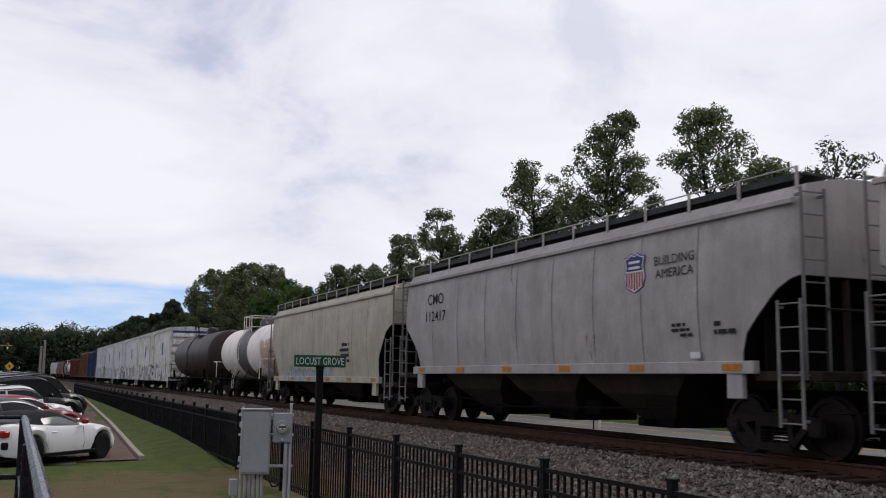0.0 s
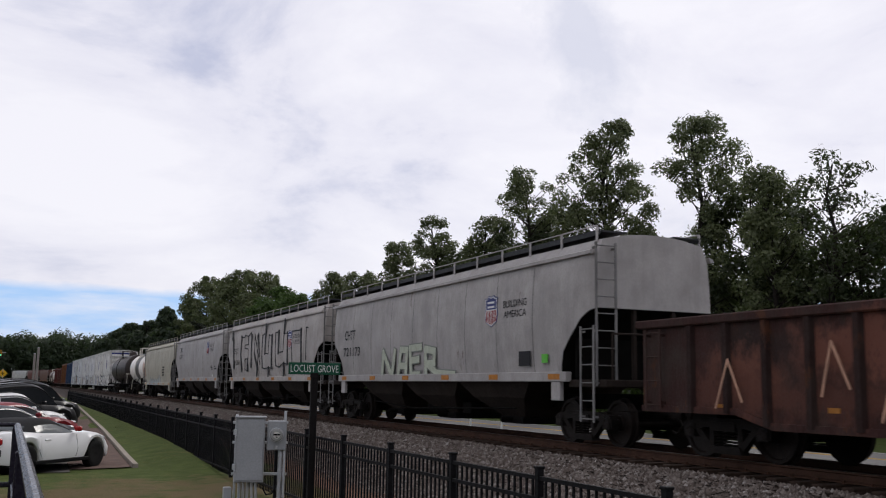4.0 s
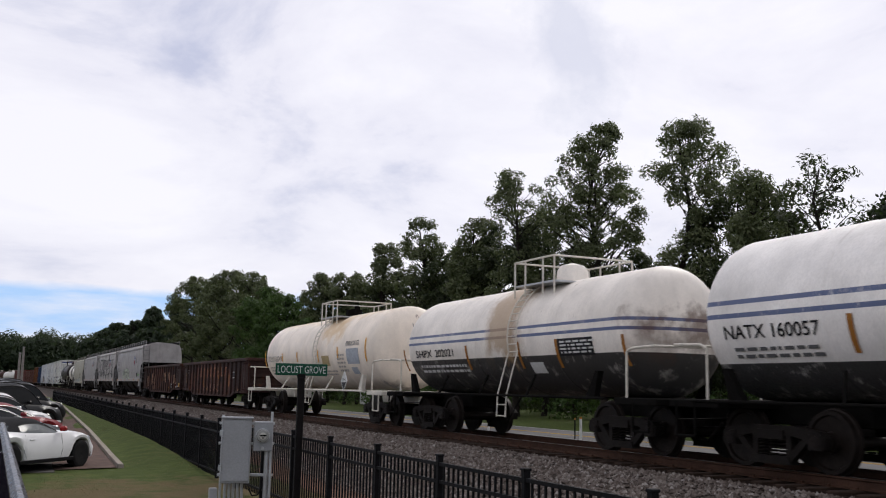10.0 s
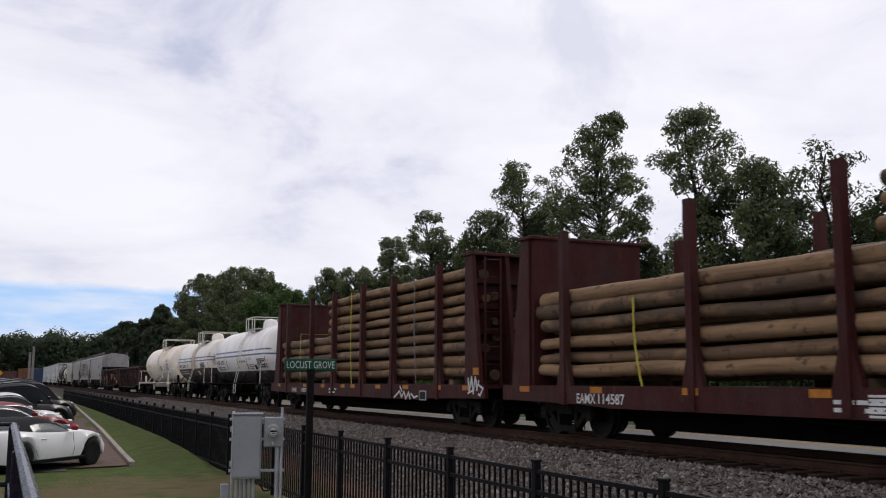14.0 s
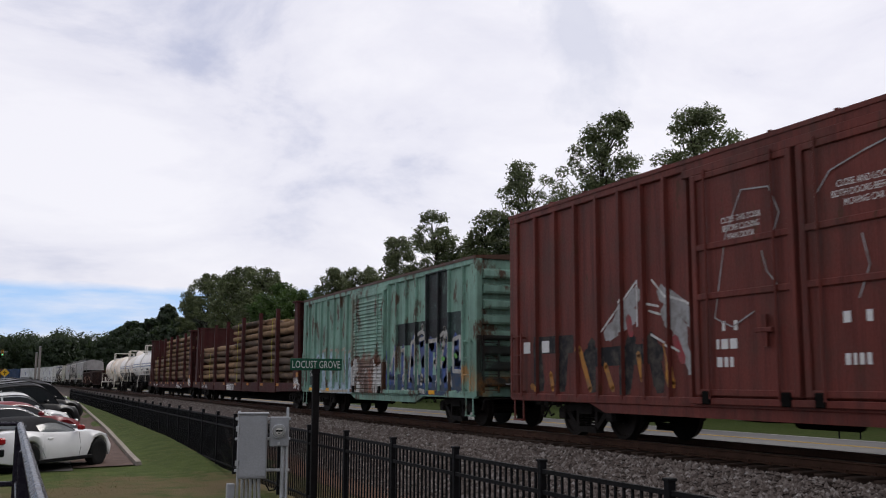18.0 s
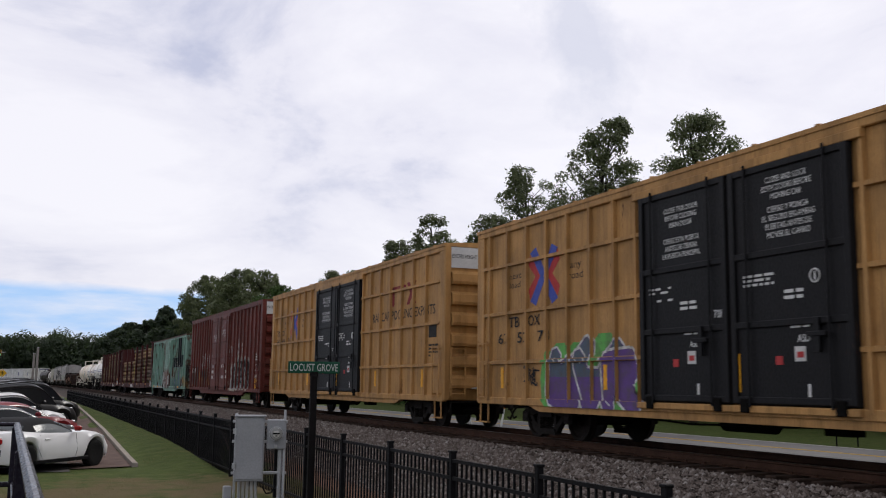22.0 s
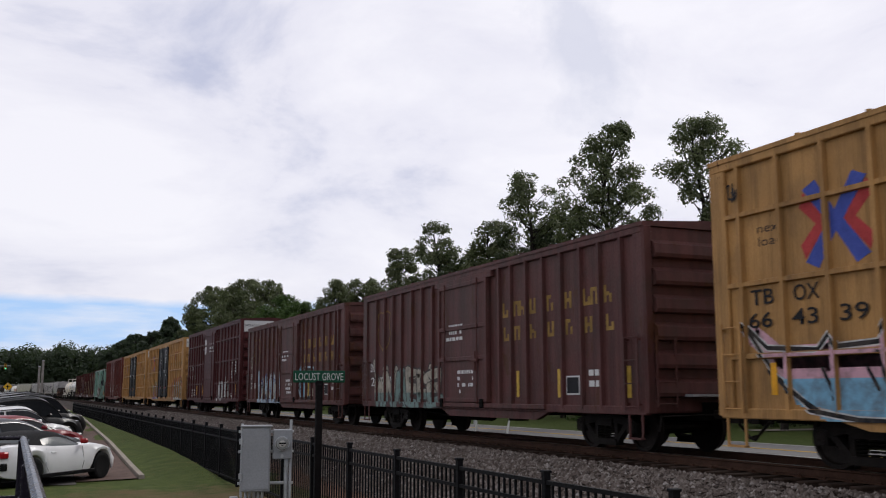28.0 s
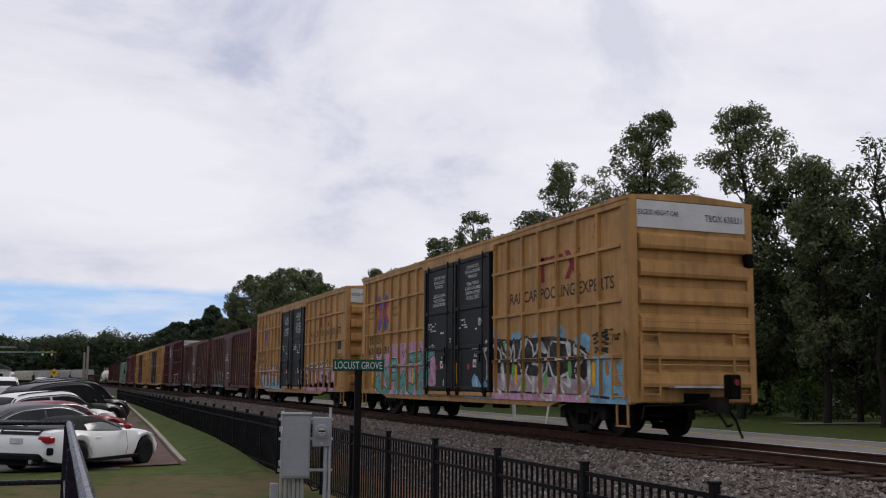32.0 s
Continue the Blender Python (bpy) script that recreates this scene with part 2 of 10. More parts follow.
def graffiti(N, c, z, y, y0, y1, z0, z1, cols, edge, seed, cell=1.1, back=None):
    """Sprayed lettering between y1 > y > y0 (along the car) and z0 < z < z1: fat shapes with a hard outline on a cloud of colour."""
    wob = N.noise(1.3, 3, 0.5, N.scaled((0, 1, 1), (seed, seed * 2.3, 0)))
    zz = N.math("ADD", z, N.span(wob, 0.2, 0.8, -0.45, 0.45))
    yy = N.math("ADD", y, N.span(wob, 0.2, 0.8, -0.3, 0.3))
    inside = N.math("MULTIPLY", N.math("MULTIPLY", N.math("GREATER_THAN", yy, y0), N.math("LESS_THAN", yy, y1)),
                    N.math("MULTIPLY", N.math("GREATER_THAN", N.math("ADD", z, 0.0), z0), N.math("LESS_THAN", zz, z1)))
    bend = N.n("VectorMath", operation="ADD")
    nz = N.n("TexNoise")
    nz.inputs["Scale"].default_value, nz.inputs["Detail"].default_value = 1.5, 1.5
    N.put(nz.inputs["Vector"], N.scaled((0, 1, 1), (seed * 3.1, 0, seed)))
    sc = N.n("VectorMath", operation="SCALE")
    sc.inputs["Scale"].default_value = 0.9
    N.put(sc.inputs[0], nz.outputs["Color"])
    N.put(bend.inputs[0], N.scaled((0, cell * 2.1, cell * 0.95), (0, seed * 1.7, seed)))
    N.put(bend.inputs[1], sc.outputs[0])
    vor = N.n("TexVoronoi", feature="DISTANCE_TO_EDGE")
    vor.inputs["Scale"].default_value = 1.0
    N.put(vor.inputs["Vector"], bend.outputs[0])
    cel = N.n("TexVoronoi")
    cel.inputs["Scale"].default_value = 1.0
    N.put(cel.inputs["Vector"], bend.outputs[0])
    pick = N.xyz(cel.outputs["Color"])[0]
    k = len(cols)
    fill = N.ramp(pick, [(i / k, q) for i, q in enumerate(cols)], hard=True)
    fade = N.noise(3.0, 3)
    fill = N.mix(N.span(fade, 0.3, 0.7, 0, 0.35), fill, tint(cols[0], 0.5))
    line = N.math("LESS_THAN", vor.outputs["Distance"], 0.065)
    g = N.mix(line, fill, edge)
    shine = N.math("MULTIPLY", N.math("GREATER_THAN", vor.outputs["Distance"], 0.065), N.math("LESS_THAN", vor.outputs["Distance"], 0.1))
    g = N.mix(N.math("MULTIPLY", shine, 0.5), g, (0.5, 0.5, 0.48))
    rim = N.math("MULTIPLY", N.math("GREATER_THAN", zz, z1 - 0.1), 1.0)
    g = N.mix(rim, g, edge if back is None else back)
    worn = N.span(N.noise(5, 6, 0.7), 0.34, 0.42, 0.25, 0.95)
    return N.mix(N.math("MULTIPLY", inside, worn), c, g)


def paint(name, base, rust=0.2, streak=0.3, dirt=0.3, rough=0.5, ref=None, tags=(), bands=(), patches=()):
    """Railcar paint. tags: graffiti rows; bands: (z0, z1, y0, y1, colour) painted in the car's own scheme; patches the same, rough-edged."""
    N = Nodes(name, ref)
    c, fine = paint_colour(N, base, rust, streak, dirt)
    o = N.xyz(N.scaled((1, 1, 1 / Geo.tall)))
    for z0, z1, y0, y1, col in bands:
        f = N.math("MULTIPLY", N.math("MULTIPLY", N.math("GREATER_THAN", o[2], z0), N.math("LESS_THAN", o[2], z1)),
                   N.math("MULTIPLY", N.math("GREATER_THAN", o[1], y0), N.math("LESS_THAN", o[1], y1)))
        c = N.mix(N.math("MULTIPLY", f, N.span(N.noise(2.2, 6, 0.7), 0.3, 0.45, 0.55, 0.95)), c, col)
    for z0, z1, y0, y1, col in patches:
        w = N.span(N.noise(1.7, 5, 0.65), 0.2, 0.8, -0.5, 0.5)
        zz, yy = N.math("ADD", o[2], w), N.math("ADD", o[1], w)
        f = N.math("MULTIPLY", N.math("MULTIPLY", N.span(zz, z0 - 0.1, z0 + 0.2), N.span(zz, z1 + 0.2, z1 - 0.1)),
                   N.math("MULTIPLY", N.span(yy, y0 - 0.2, y0 + 0.3), N.span(yy, y1 + 0.3, y1 - 0.2)))
        c = N.mix(N.math("MULTIPLY", f, 0.75), c, col)
    for t in tags:
        c = graffiti(N, c, o[2], o[1], *t)
    return N.done(c, N.span(fine, 0.3, 0.7, rough - 0.08, rough + 0.15), 0.0, fine, 0.004)


def plain(name, base, rough=0.6, metal=0.0, var=0.2, scale=6.0, bump=0.0, fine=40.0, second=None, ref=None, spec=0.15):
    """An everyday surface: two scales of mottling and a fine relief."""
    N = Nodes(name, ref)
    a, b = N.noise(scale, 5), N.noise(fine, 4)
    c = N.mix(N.span(a, 0.3, 0.7), tint(base, 1 - var), tint(base, 1 + var) if second is None else second)
    c = N.mix(N.span(b, 0.35, 0.75, 0, 0.4), c, tint(base, 0.6))
    return N.done(c, N.span(b, 0.3, 0.7, max(0.05, rough - 0.1), min(1, rough + 0.1)), metal, b if bump else None, bump, spec)


STEEL = plain("worn_steel", (0.28, 0.27, 0.26), 0.35, 0.9, 0.25)
RAILSIDE = plain("rusty_rail", (0.055, 0.028, 0.018), 0.8, 0.1, 0.3, 3)
TRUCK = plain("truck_grime", (0.012, 0.0095, 0.008), 0.75, 0.2, 0.4, 5, 0.004, 30)
WHEEL = plain("wheel_steel", (0.016, 0.012, 0.010), 0.6, 0.4, 0.35, 8)
BLACK = plain("black_paint", (0.007, 0.007, 0.008), 0.6, 0.0, 0.3, 9, spec=0.08)
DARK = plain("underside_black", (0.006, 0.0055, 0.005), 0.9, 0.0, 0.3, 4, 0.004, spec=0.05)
WHITEINK = plain("white_stencil", (0.62, 0.62, 0.60), 0.6, 0, 0.1)
BLACKINK = plain("black_stencil", (0.015, 0.015, 0.017), 0.6, 0, 0.1)
YELLOWINK = plain("yellow_stencil", (0.50, 0.33, 0.06), 0.6, 0, 0.25)
REFLECT = plain("yellow_reflector", (0.75, 0.36, 0.02), 0.4, 0, 0.15)
ORANGE = plain("orange_reflector", (0.40, 0.155, 0.02), 0.45, 0, 0.25)
CREAM = plain("cream_rail_paint", (0.62, 0.58, 0.50), 0.5, 0, 0.15)
GALV = plain("galvanised", (0.42, 0.43, 0.44), 0.45, 0.6, 0.15)
GREYBOX = plain("grey_enamel", (0.27, 0.28, 0.29), 0.4, 0.0, 0.08, 3)

# ---- the train ----
XC = 11.70           # middle of the track
BEND, RADIUS = 265.0, 230.0
W = 1.6              # half the width of a car


def rolled(t):
    """Metres that the train has gone, against its place at 16 s."""
    u = (t - 16) / 16
    return 164.22 * u + 4.370 * u**2 + 0.830 * u**3 - 1.870 * u**4


def on_track(s):
    """x, y and heading of the track's middle, s metres along it."""
    if s <= BEND:
        return XC, s, 0.0
    a = (s - BEND) / RADIUS
    return XC - RADIUS * (1 - math.cos(a)), BEND + RADIUS * math.sin(a), math.degrees(a)




# ---- the place: ground, track, road, fence, woods ----
def lerp_table(v, rows):
    return float(np.interp(v, [r[0] for r in rows], [r[1] for r in rows]))


LAWN = [(-60, -0.89), (22, -0.87), (26, -0.82), (36, -0.63), (62, -0.43), (200, -0.35), (1600, -0.2)]
LOT = [(-60, -0.89), (16, -0.88), (21.5, -0.815), (22, -0.81), (23, -0.885), (30, -0.875), (42, -0.83), (62, -0.60), (200, -0.38), (1600, -0.2)]
FENCELINE = [(-60, -0.89), (16, -0.87), (21, -0.80), (25, -0.62), (30, -0.50), (49, -0.38), (70, -0.32), (200, -0.3), (1600, -0.2)]


def level(x, y):
    """Height of the ground; the rails' top is 0."""
    bank = min(1.0, max(0.0, (x - 3.0) / 1.2))
    dip = min(1.0, max(0.0, (kerb_x(y) - 0.05 - x) / 1.2))
    lawn = lerp_table(y, LAWN) * (1 - dip) + lerp_table(y, LOT) * dip
    near_side = lawn * (1 - bank) + lerp_table(y, FENCELINE) * bank
    cross = lerp_table(x, [(4.8, 0), (6.2, 1), (30.0, 1), (31.0, 1)])
    far_side = lerp_table(x, [(5, -0.82), (14.5, -0.85), (17, -1.15), (32, -1.15), (41, -1.0), (60, -0.7), (200, 0.6), (900, 3)])
    return near_side * (1 - cross) + far_side * cross


def grass_material():
    N = Nodes("mown_grass")
    big, mid_, fine = N.noise(0.55, 5, 0.6), N.noise(2.6, 6, 0.65), N.noise(45, 4, 0.65)
    c = N.mix(N.span(mid_, 0.35, 0.65), (0.042, 0.060, 0.013), (0.076, 0.100, 0.025))
    dry = N.math("ADD", N.math("ADD", N.math("MULTIPLY", big, 0.65), N.math("MULTIPLY", mid_, 0.35)), N.span(N.xyz()[1], 18.0, 24.0, 0.10, -0.10))
    c = N.mix(N.span(dry, 0.47, 0.62, 0, 0.85), c, (0.125, 0.083, 0.048))
    c = N.mix(N.span(fine, 0.38, 0.7, 0, 0.6), c, (0.034, 0.046, 0.012))
    return N.done(c, 0.95, 0, fine, 0.03, 0.1)


def ground():
    xs = sorted(set([-900, -400, -200, -100, -60, -40, -25] + [round(-16 + 0.8 * k, 2) for k in range(31)] + [9, 10, 12, 14.5, 15.5, 17, 20, 23, 27, 31, 34, 38, 42, 48, 56, 70, 90, 130, 200, 400, 900]))
    ys = sorted(set([-300, -100, -50, -20] + [-8 + 1.0 * k for k in range(60)] + [55 + 5 * k for k in range(20)] + [170, 220, 300, 400, 600, 900, 1600]))
    g = Geo()
    vs = []
    for y in ys:
        for x in xs:
            bumpy = 0.03 * noise.noise((x * 0.5, y * 0.5, 0)) if -16 < x < 60 and y < 120 else 0
            vs.append((x, y, level(x, y) + bumpy))
    n = len(xs)
    g.add(vs, [(j * n + i, j * n + i + 1, (j + 1) * n + i + 1, (j + 1) * n + i) for j in range(len(ys) - 1) for i in range(n - 1)])
    ob = part("ground", g, GRASS, None, "mown grass, dry and brown in patches", True)
    tagged(ob, category="ground", kind="structure")


GRASS = grass_material()
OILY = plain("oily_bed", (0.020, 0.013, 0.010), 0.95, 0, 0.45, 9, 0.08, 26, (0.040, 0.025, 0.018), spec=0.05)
BALLAST = plain("ballast_bed", (0.055, 0.043, 0.036), 0.95, 0, 0.45, 9, 0.05, 26, (0.095, 0.078, 0.066))


def stone_material():
    N = Nodes("ballast_stone")
    info = N.n("NewGeometry")
    c = N.ramp(info.outputs["Random Per Island"], [(0.0, (0.055, 0.043, 0.036)), (0.45, (0.112, 0.092, 0.080)), (0.85, (0.175, 0.152, 0.135)), (1.0, (0.29, 0.27, 0.25))])
    f = N.noise(30, 3)
    c = N.mix(N.span(f, 0.4, 0.7, 0, 0.45), c, (0.10, 0.075, 0.06))
    return N.done(c, 0.9, 0, f, 0.004, 0.2)


def bed_height(d):
    """Height of the ballast at the distance d from the track's middle."""
    return lerp_table(abs(d), [(0, -0.20), (1.75, -0.21), (2.6, -0.34), (5.0, -0.80), (5.6, -0.88)])


def track():
    tr = thing("railway_track", "single railway track on wooden ties in stone ballast", "railway track")
    tagged(tr, kind="structure")
    ss = [-60 + 4 * k for k in range(81)] + [265 + 5 * k for k in range(60)]
    sp = [on_track(s) for s in ss]

    def sweep(prof):
        g = Geo()
        vs = []
        for x, y, a in sp:
            ca, sa = math.cos(radians(a)), math.sin(radians(a))
            vs += [(x + p * ca, y + p * sa, z) for p, z in prof]
        n = len(prof)
        g.add(vs, [(k * n + i, k * n + i + 1, (k + 1) * n + i + 1, (k + 1) * n + i) for k in range(len(sp) - 1) for i in range(n - 1)])
        return g
    part("ballast_bed", sweep([(d, bed_height(d)) for d in (-5.6, -5, -4, -3.2, -2.6, -2.0)]), BALLAST, tr, "grey crushed stone bed")
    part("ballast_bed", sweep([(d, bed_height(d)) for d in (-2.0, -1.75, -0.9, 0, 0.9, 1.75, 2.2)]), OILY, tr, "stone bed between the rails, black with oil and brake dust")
    part("ballast_bed", sweep([(d, bed_height(d)) for d in (2.2, 2.6, 5.0)]), BALLAST, tr, "grey crushed stone bed")
    for s in (-1, 1):
        c = s * 0.755
        foot = [(c - 0.07, -0.16), (c - 0.07, -0.145), (c - 0.012, -0.125), (c - 0.012, -0.045), (c - 0.036, -0.03), (c - 0.036, -0.004)]
        part("rail", sweep(foot + [(2 * c - p, z) for p, z in foot[::-1]]), RAILSIDE, tr, "rusty steel rail")
        part("rail_head", sweep([(c - 0.036, -0.003), (c - 0.03, 0.0), (c + 0.03, 0.0), (c + 0.036, -0.003)]), STEEL, tr, "bright worn running surface")
    tie = mesh_of("tie", Geo().cbox(-1.3, 1.3, -0.11, 0.11, -0.33, -0.165, 0.015), TIE)
    pl = mesh_of("tie_plate", Geo().box(-0.87, -0.64, -0.09, 0.09, -0.166, -0.155).box(0.64, 0.87, -0.09, 0.09, -0.166, -0.155).box(-0.86, -0.83, -0.03, 0.0, -0.156, -0.12).box(-0.68, -0.65, 0.0, 0.03, -0.156, -0.12), RAILSIDE)
    rnd = random.Random(3)
    rest = Geo()
    for k in range(620):
        s = -20 + 0.5 * k
        x, y, a = on_track(s)
        if -2 <= s < 60:
            q = part("tie", tie, None, tr, at=(x + rnd.uniform(-0.03, 0.03), y, rnd.uniform(-0.01, 0.01)))
            q.rotation_euler = (0, 0, rnd.uniform(-0.015, 0.015))
            part("tie_plate", pl, None, tr, at=(x, y, 0))
        elif s < 250:
            rest.box(x - 1.3, x + 1.3, y - 0.11, y + 0.11, -0.33, -0.166)
    tagged(part("far_ties", rest, TIE, tr), kind="stuff")
    # loose stones over the near shoulder
    rs = np.random.RandomState(5)
    n = 76000
    y = -1 + 80 * rs.rand(n) ** 1.5
    d = -5.7 + rs.rand(n) * 4.1
    r = 0.020 + 0.026 * rs.rand(n) + 0.0005 * y
    base = np.array([(1, 0, 0), (0, 1, 0), (-1, 0, 0), (0, -1, 0), (0, 0, 0.8), (0, 0, -0.8)], float)
    ang = rs.rand(n) * 6.28
    V = base[None] * r[:, None, None] * (0.6 + 0.8 * rs.rand(n, 6, 1))
    ca, sa = np.cos(ang)[:, None], np.sin(ang)[:, None]
    tl = 0.7 * (rs.rand(n)[:, None] - 0.5)
    X, Y, Z = V[..., 0] * ca - V[..., 1] * sa, V[..., 0] * sa + V[..., 1] * ca, V[..., 2] + tl * V[..., 0]
    hz = np.interp(np.abs(d), [0, 1.75, 2.6, 5.0, 5.6, 5.8], [-0.20, -0.21, -0.34, -0.80, -0.86, -0.86])
    P = np.stack([X + (XC + d)[:, None], Y + y[:, None], Z + (hz + 0.35 * r)[:, None]], -1).reshape(-1, 3)
    F = np.array([(0, 1, 4), (1, 2, 4), (2, 3, 4), (3, 0, 4), (1, 0, 5), (2, 1, 5), (3, 2, 5), (0, 3, 5)])
    F = (F[None] + 6 * np.arange(n)[:, None, None]).reshape(-1, 3)
    me = bpy.data.meshes.new("ballast_stones")
    me.from_pydata(P.tolist(), [], F.tolist())
    me.materials.append(stone_material())
    ob = new("ballast_stones", me)
    ob.parent = tr
    tagged(ob, "loose grey and brown ballast stones", kind="stuff")


TIE = plain("old_tie_wood", (0.040, 0.026, 0.019), 0.95, 0, 0.4, 5, 0.01, 30)
ASPHALT = plain("worn_asphalt", (0.155, 0.150, 0.145), 0.92, 0, 0.12, 0.8, 0.006, 90)
LOTTAR = plain("parking_asphalt", (0.085, 0.078, 0.075), 0.92, 0, 0.2, 0.8, 0.006, 90)
CONCRETE = plain("kerb_concrete", (0.27, 0.235, 0.20), 0.9, 0, 0.18, 3, 0.01, 50)
LINE = plain("road_line", (0.42, 0.27, 0.06), 0.8, 0, 0.25, 3)
WHITELINE = plain("edge_line", (0.45, 0.44, 0.42), 0.8, 0, 0.2, 3)
PAVER = plain("red_paver", (0.105, 0.070, 0.058), 0.95, 0, 0.25, 4, 0.01, 50)
DIRT = plain("red_dirt", (0.13, 0.075, 0.05), 0.95, 0, 0.3, 2.5, 0.02, 40)


def strip(name, x0, x1, ys, z, material, label, parent=None, lift=0.0, kind="structure", rise=None):
    g = Geo()
    vs = []
    for y in ys:
        zz = z(y) if callable(z) else z
        vs += [(x0(y) if callable(x0) else x0, y, zz - 0.12), (x0(y) if callable(x0) else x0, y, zz + lift), (x1(y) if callable(x1) else x1, y, (rise(y) if rise else zz) + lift), (x1(y) if callable(x1) else x1, y, zz - 0.12)]
    g.add(vs, [(4 * k + i, 4 * k + i + 1, 4 * k + i + 5, 4 * k + i + 4) for k in range(len(ys) - 1) for i in range(3)])
    ob = part(name, g, material, parent, label)
    if parent is None:
        tagged(ob, category=name.replace("_", " "), kind=kind)
    return ob


def roads():
    ys = [-60 + 10 * k for k in range(47)]
    strip("road", 24.3, 30.6, ys, -1.12, ASPHALT, "grey asphalt road running along the track", lift=0.01)
    for x, m in ((27.3, LINE), (27.55, LINE), (24.55, WHITELINE), (30.3, WHITELINE)):
        strip("road_marking", x, x + 0.11, ys, -1.105, m, "painted road line", lift=0.004)
    strip("dirt_verge", 5.5, 6.9, [-10 + 2 * k for k in range(60)], lambda y: max(level(5.9, y) + 0.015, -0.84), DIRT, "bare reddish dirt beside the ballast")
    g = Geo()
    vs = []
    for k in range(12):
        y = 44 - 0.9 * k
        x = 38 + 2.2 * k
        vs += [(x, y - 0.9, level(x, y) + 0.05), (x, y + 0.9, level(x, y) + 0.05)]
    g.add(vs, [(2 * k, 2 * k + 2, 2 * k + 3, 2 * k + 1) for k in range(11)])
    tagged(part("footpath", g, CONCRETE, None, "pale path across the far lawn"), category="path", kind="structure")
    # parking lot and its kerb
    ys = [12 + 4 * k for k in range(40)]
    lot_edge = lambda y: kerb_x(y) - 1.35
    strip("paver_border", lot_edge, lambda y: kerb_x(y) - 0.03, [23.6 + 4 * k for k in range(30)], lambda y: lerp_table(y, LOT) + 0.034, PAVER, "reddish dusty pavers beside the kerb", rise=lambda y: lerp_table(y, LAWN) + 0.034)
    strip("parking_lot", -14, lambda y: kerb_x(y) - 1.36, [22.9 + 4 * k for k in range(30)], lambda y: lerp_table(y, LOT) + 0.03, LOTTAR, "worn asphalt parking lot", lift=0.0)
    strip("street", -45, -14.2, ys, lambda y: lerp_table(y, LOT) + 0.02, ASPHALT, "asphalt street beyond the lot")
    kerb = thing("kerb", "pale concrete kerb between parking lot and grass", "kerb")
    tagged(kerb, kind="structure")
    for k in range(24):
        y = 23.6 + 2.4 * k
        a, b = kerb_x(y), kerb_x(y + 2.37)
        z0, z1 = lerp_table(y, LAWN), lerp_table(y + 2.37, LAWN)
        g = Geo().add([(a - 0.02, y, z0 - 0.2), (a + 0.14, y, z0 - 0.2), (a + 0.12, y, z0 + 0.10), (a + 0.0, y, z0 + 0.10), (b - 0.02, y + 2.37, z1 - 0.2), (b + 0.14, y + 2.37, z1 - 0.2), (b + 0.12, y + 2.37, z1 + 0.10), (b + 0.0, y + 2.37, z1 + 0.10)],
                      [(0, 1, 2, 3), (4, 7, 6, 5), (0, 4, 5, 1), (1, 5, 6, 2), (2, 6, 7, 3), (3, 7, 4, 0)])
        part("kerb_stone", g, CONCRETE, kerb)


def kerb_x(y):
    return 2.78 + 0.030 * (y - 24)


def fence():
    """Black ornamental fence: posts 1.83 m apart, two top rails and a bottom rail, fifteen pickets to a panel."""
    f = thing("fence", "black steel picket fence along the grass", "fence")
    FX, P, TOP = 4.35, 1.833, 0.33
    post = mesh_of("post", Geo().cbox(-0.032, 0.032, -0.032, 0.032, -0.95, 0.40, 0.006).cbox(-0.04, 0.04, -0.04, 0.04, 0.39, 0.415, 0.006), BLACK)
    picket = mesh_of("picket", Geo().box(-0.0095, 0.0095, -0.0095, 0.0095, -0.78, TOP), BLACK)
    rail = mesh_of("fence_rail", Geo().box(-0.019, 0.019, 0.03, P - 0.03, -0.018, 0.018), BLACK)
    y0 = 5.83 - 5 * P
    joined = Geo()
    for k in range(0, 46):
        y = y0 + P * k
        dz = max(0.0, y - 30) * 0.0012
        part("post", post, None, f, at=(FX, y, dz))
        for z in (TOP - 0.02, TOP - 0.2, -0.68 + dz):
            part("fence_rail", rail, None, f, at=(FX, y, z + dz))
        for j in range(15):
            yy = y + P * (j + 1) / 16
            if 2 <= k < 22:
                part("picket", picket, None, f, at=(FX, yy, dz))
            else:
                joined.box(FX - 0.0095, FX + 0.0095, yy - 0.0095, yy + 0.0095, -0.78 + dz, TOP + dz)
    tagged(part("picket", joined, BLACK, f), kind="stuff")


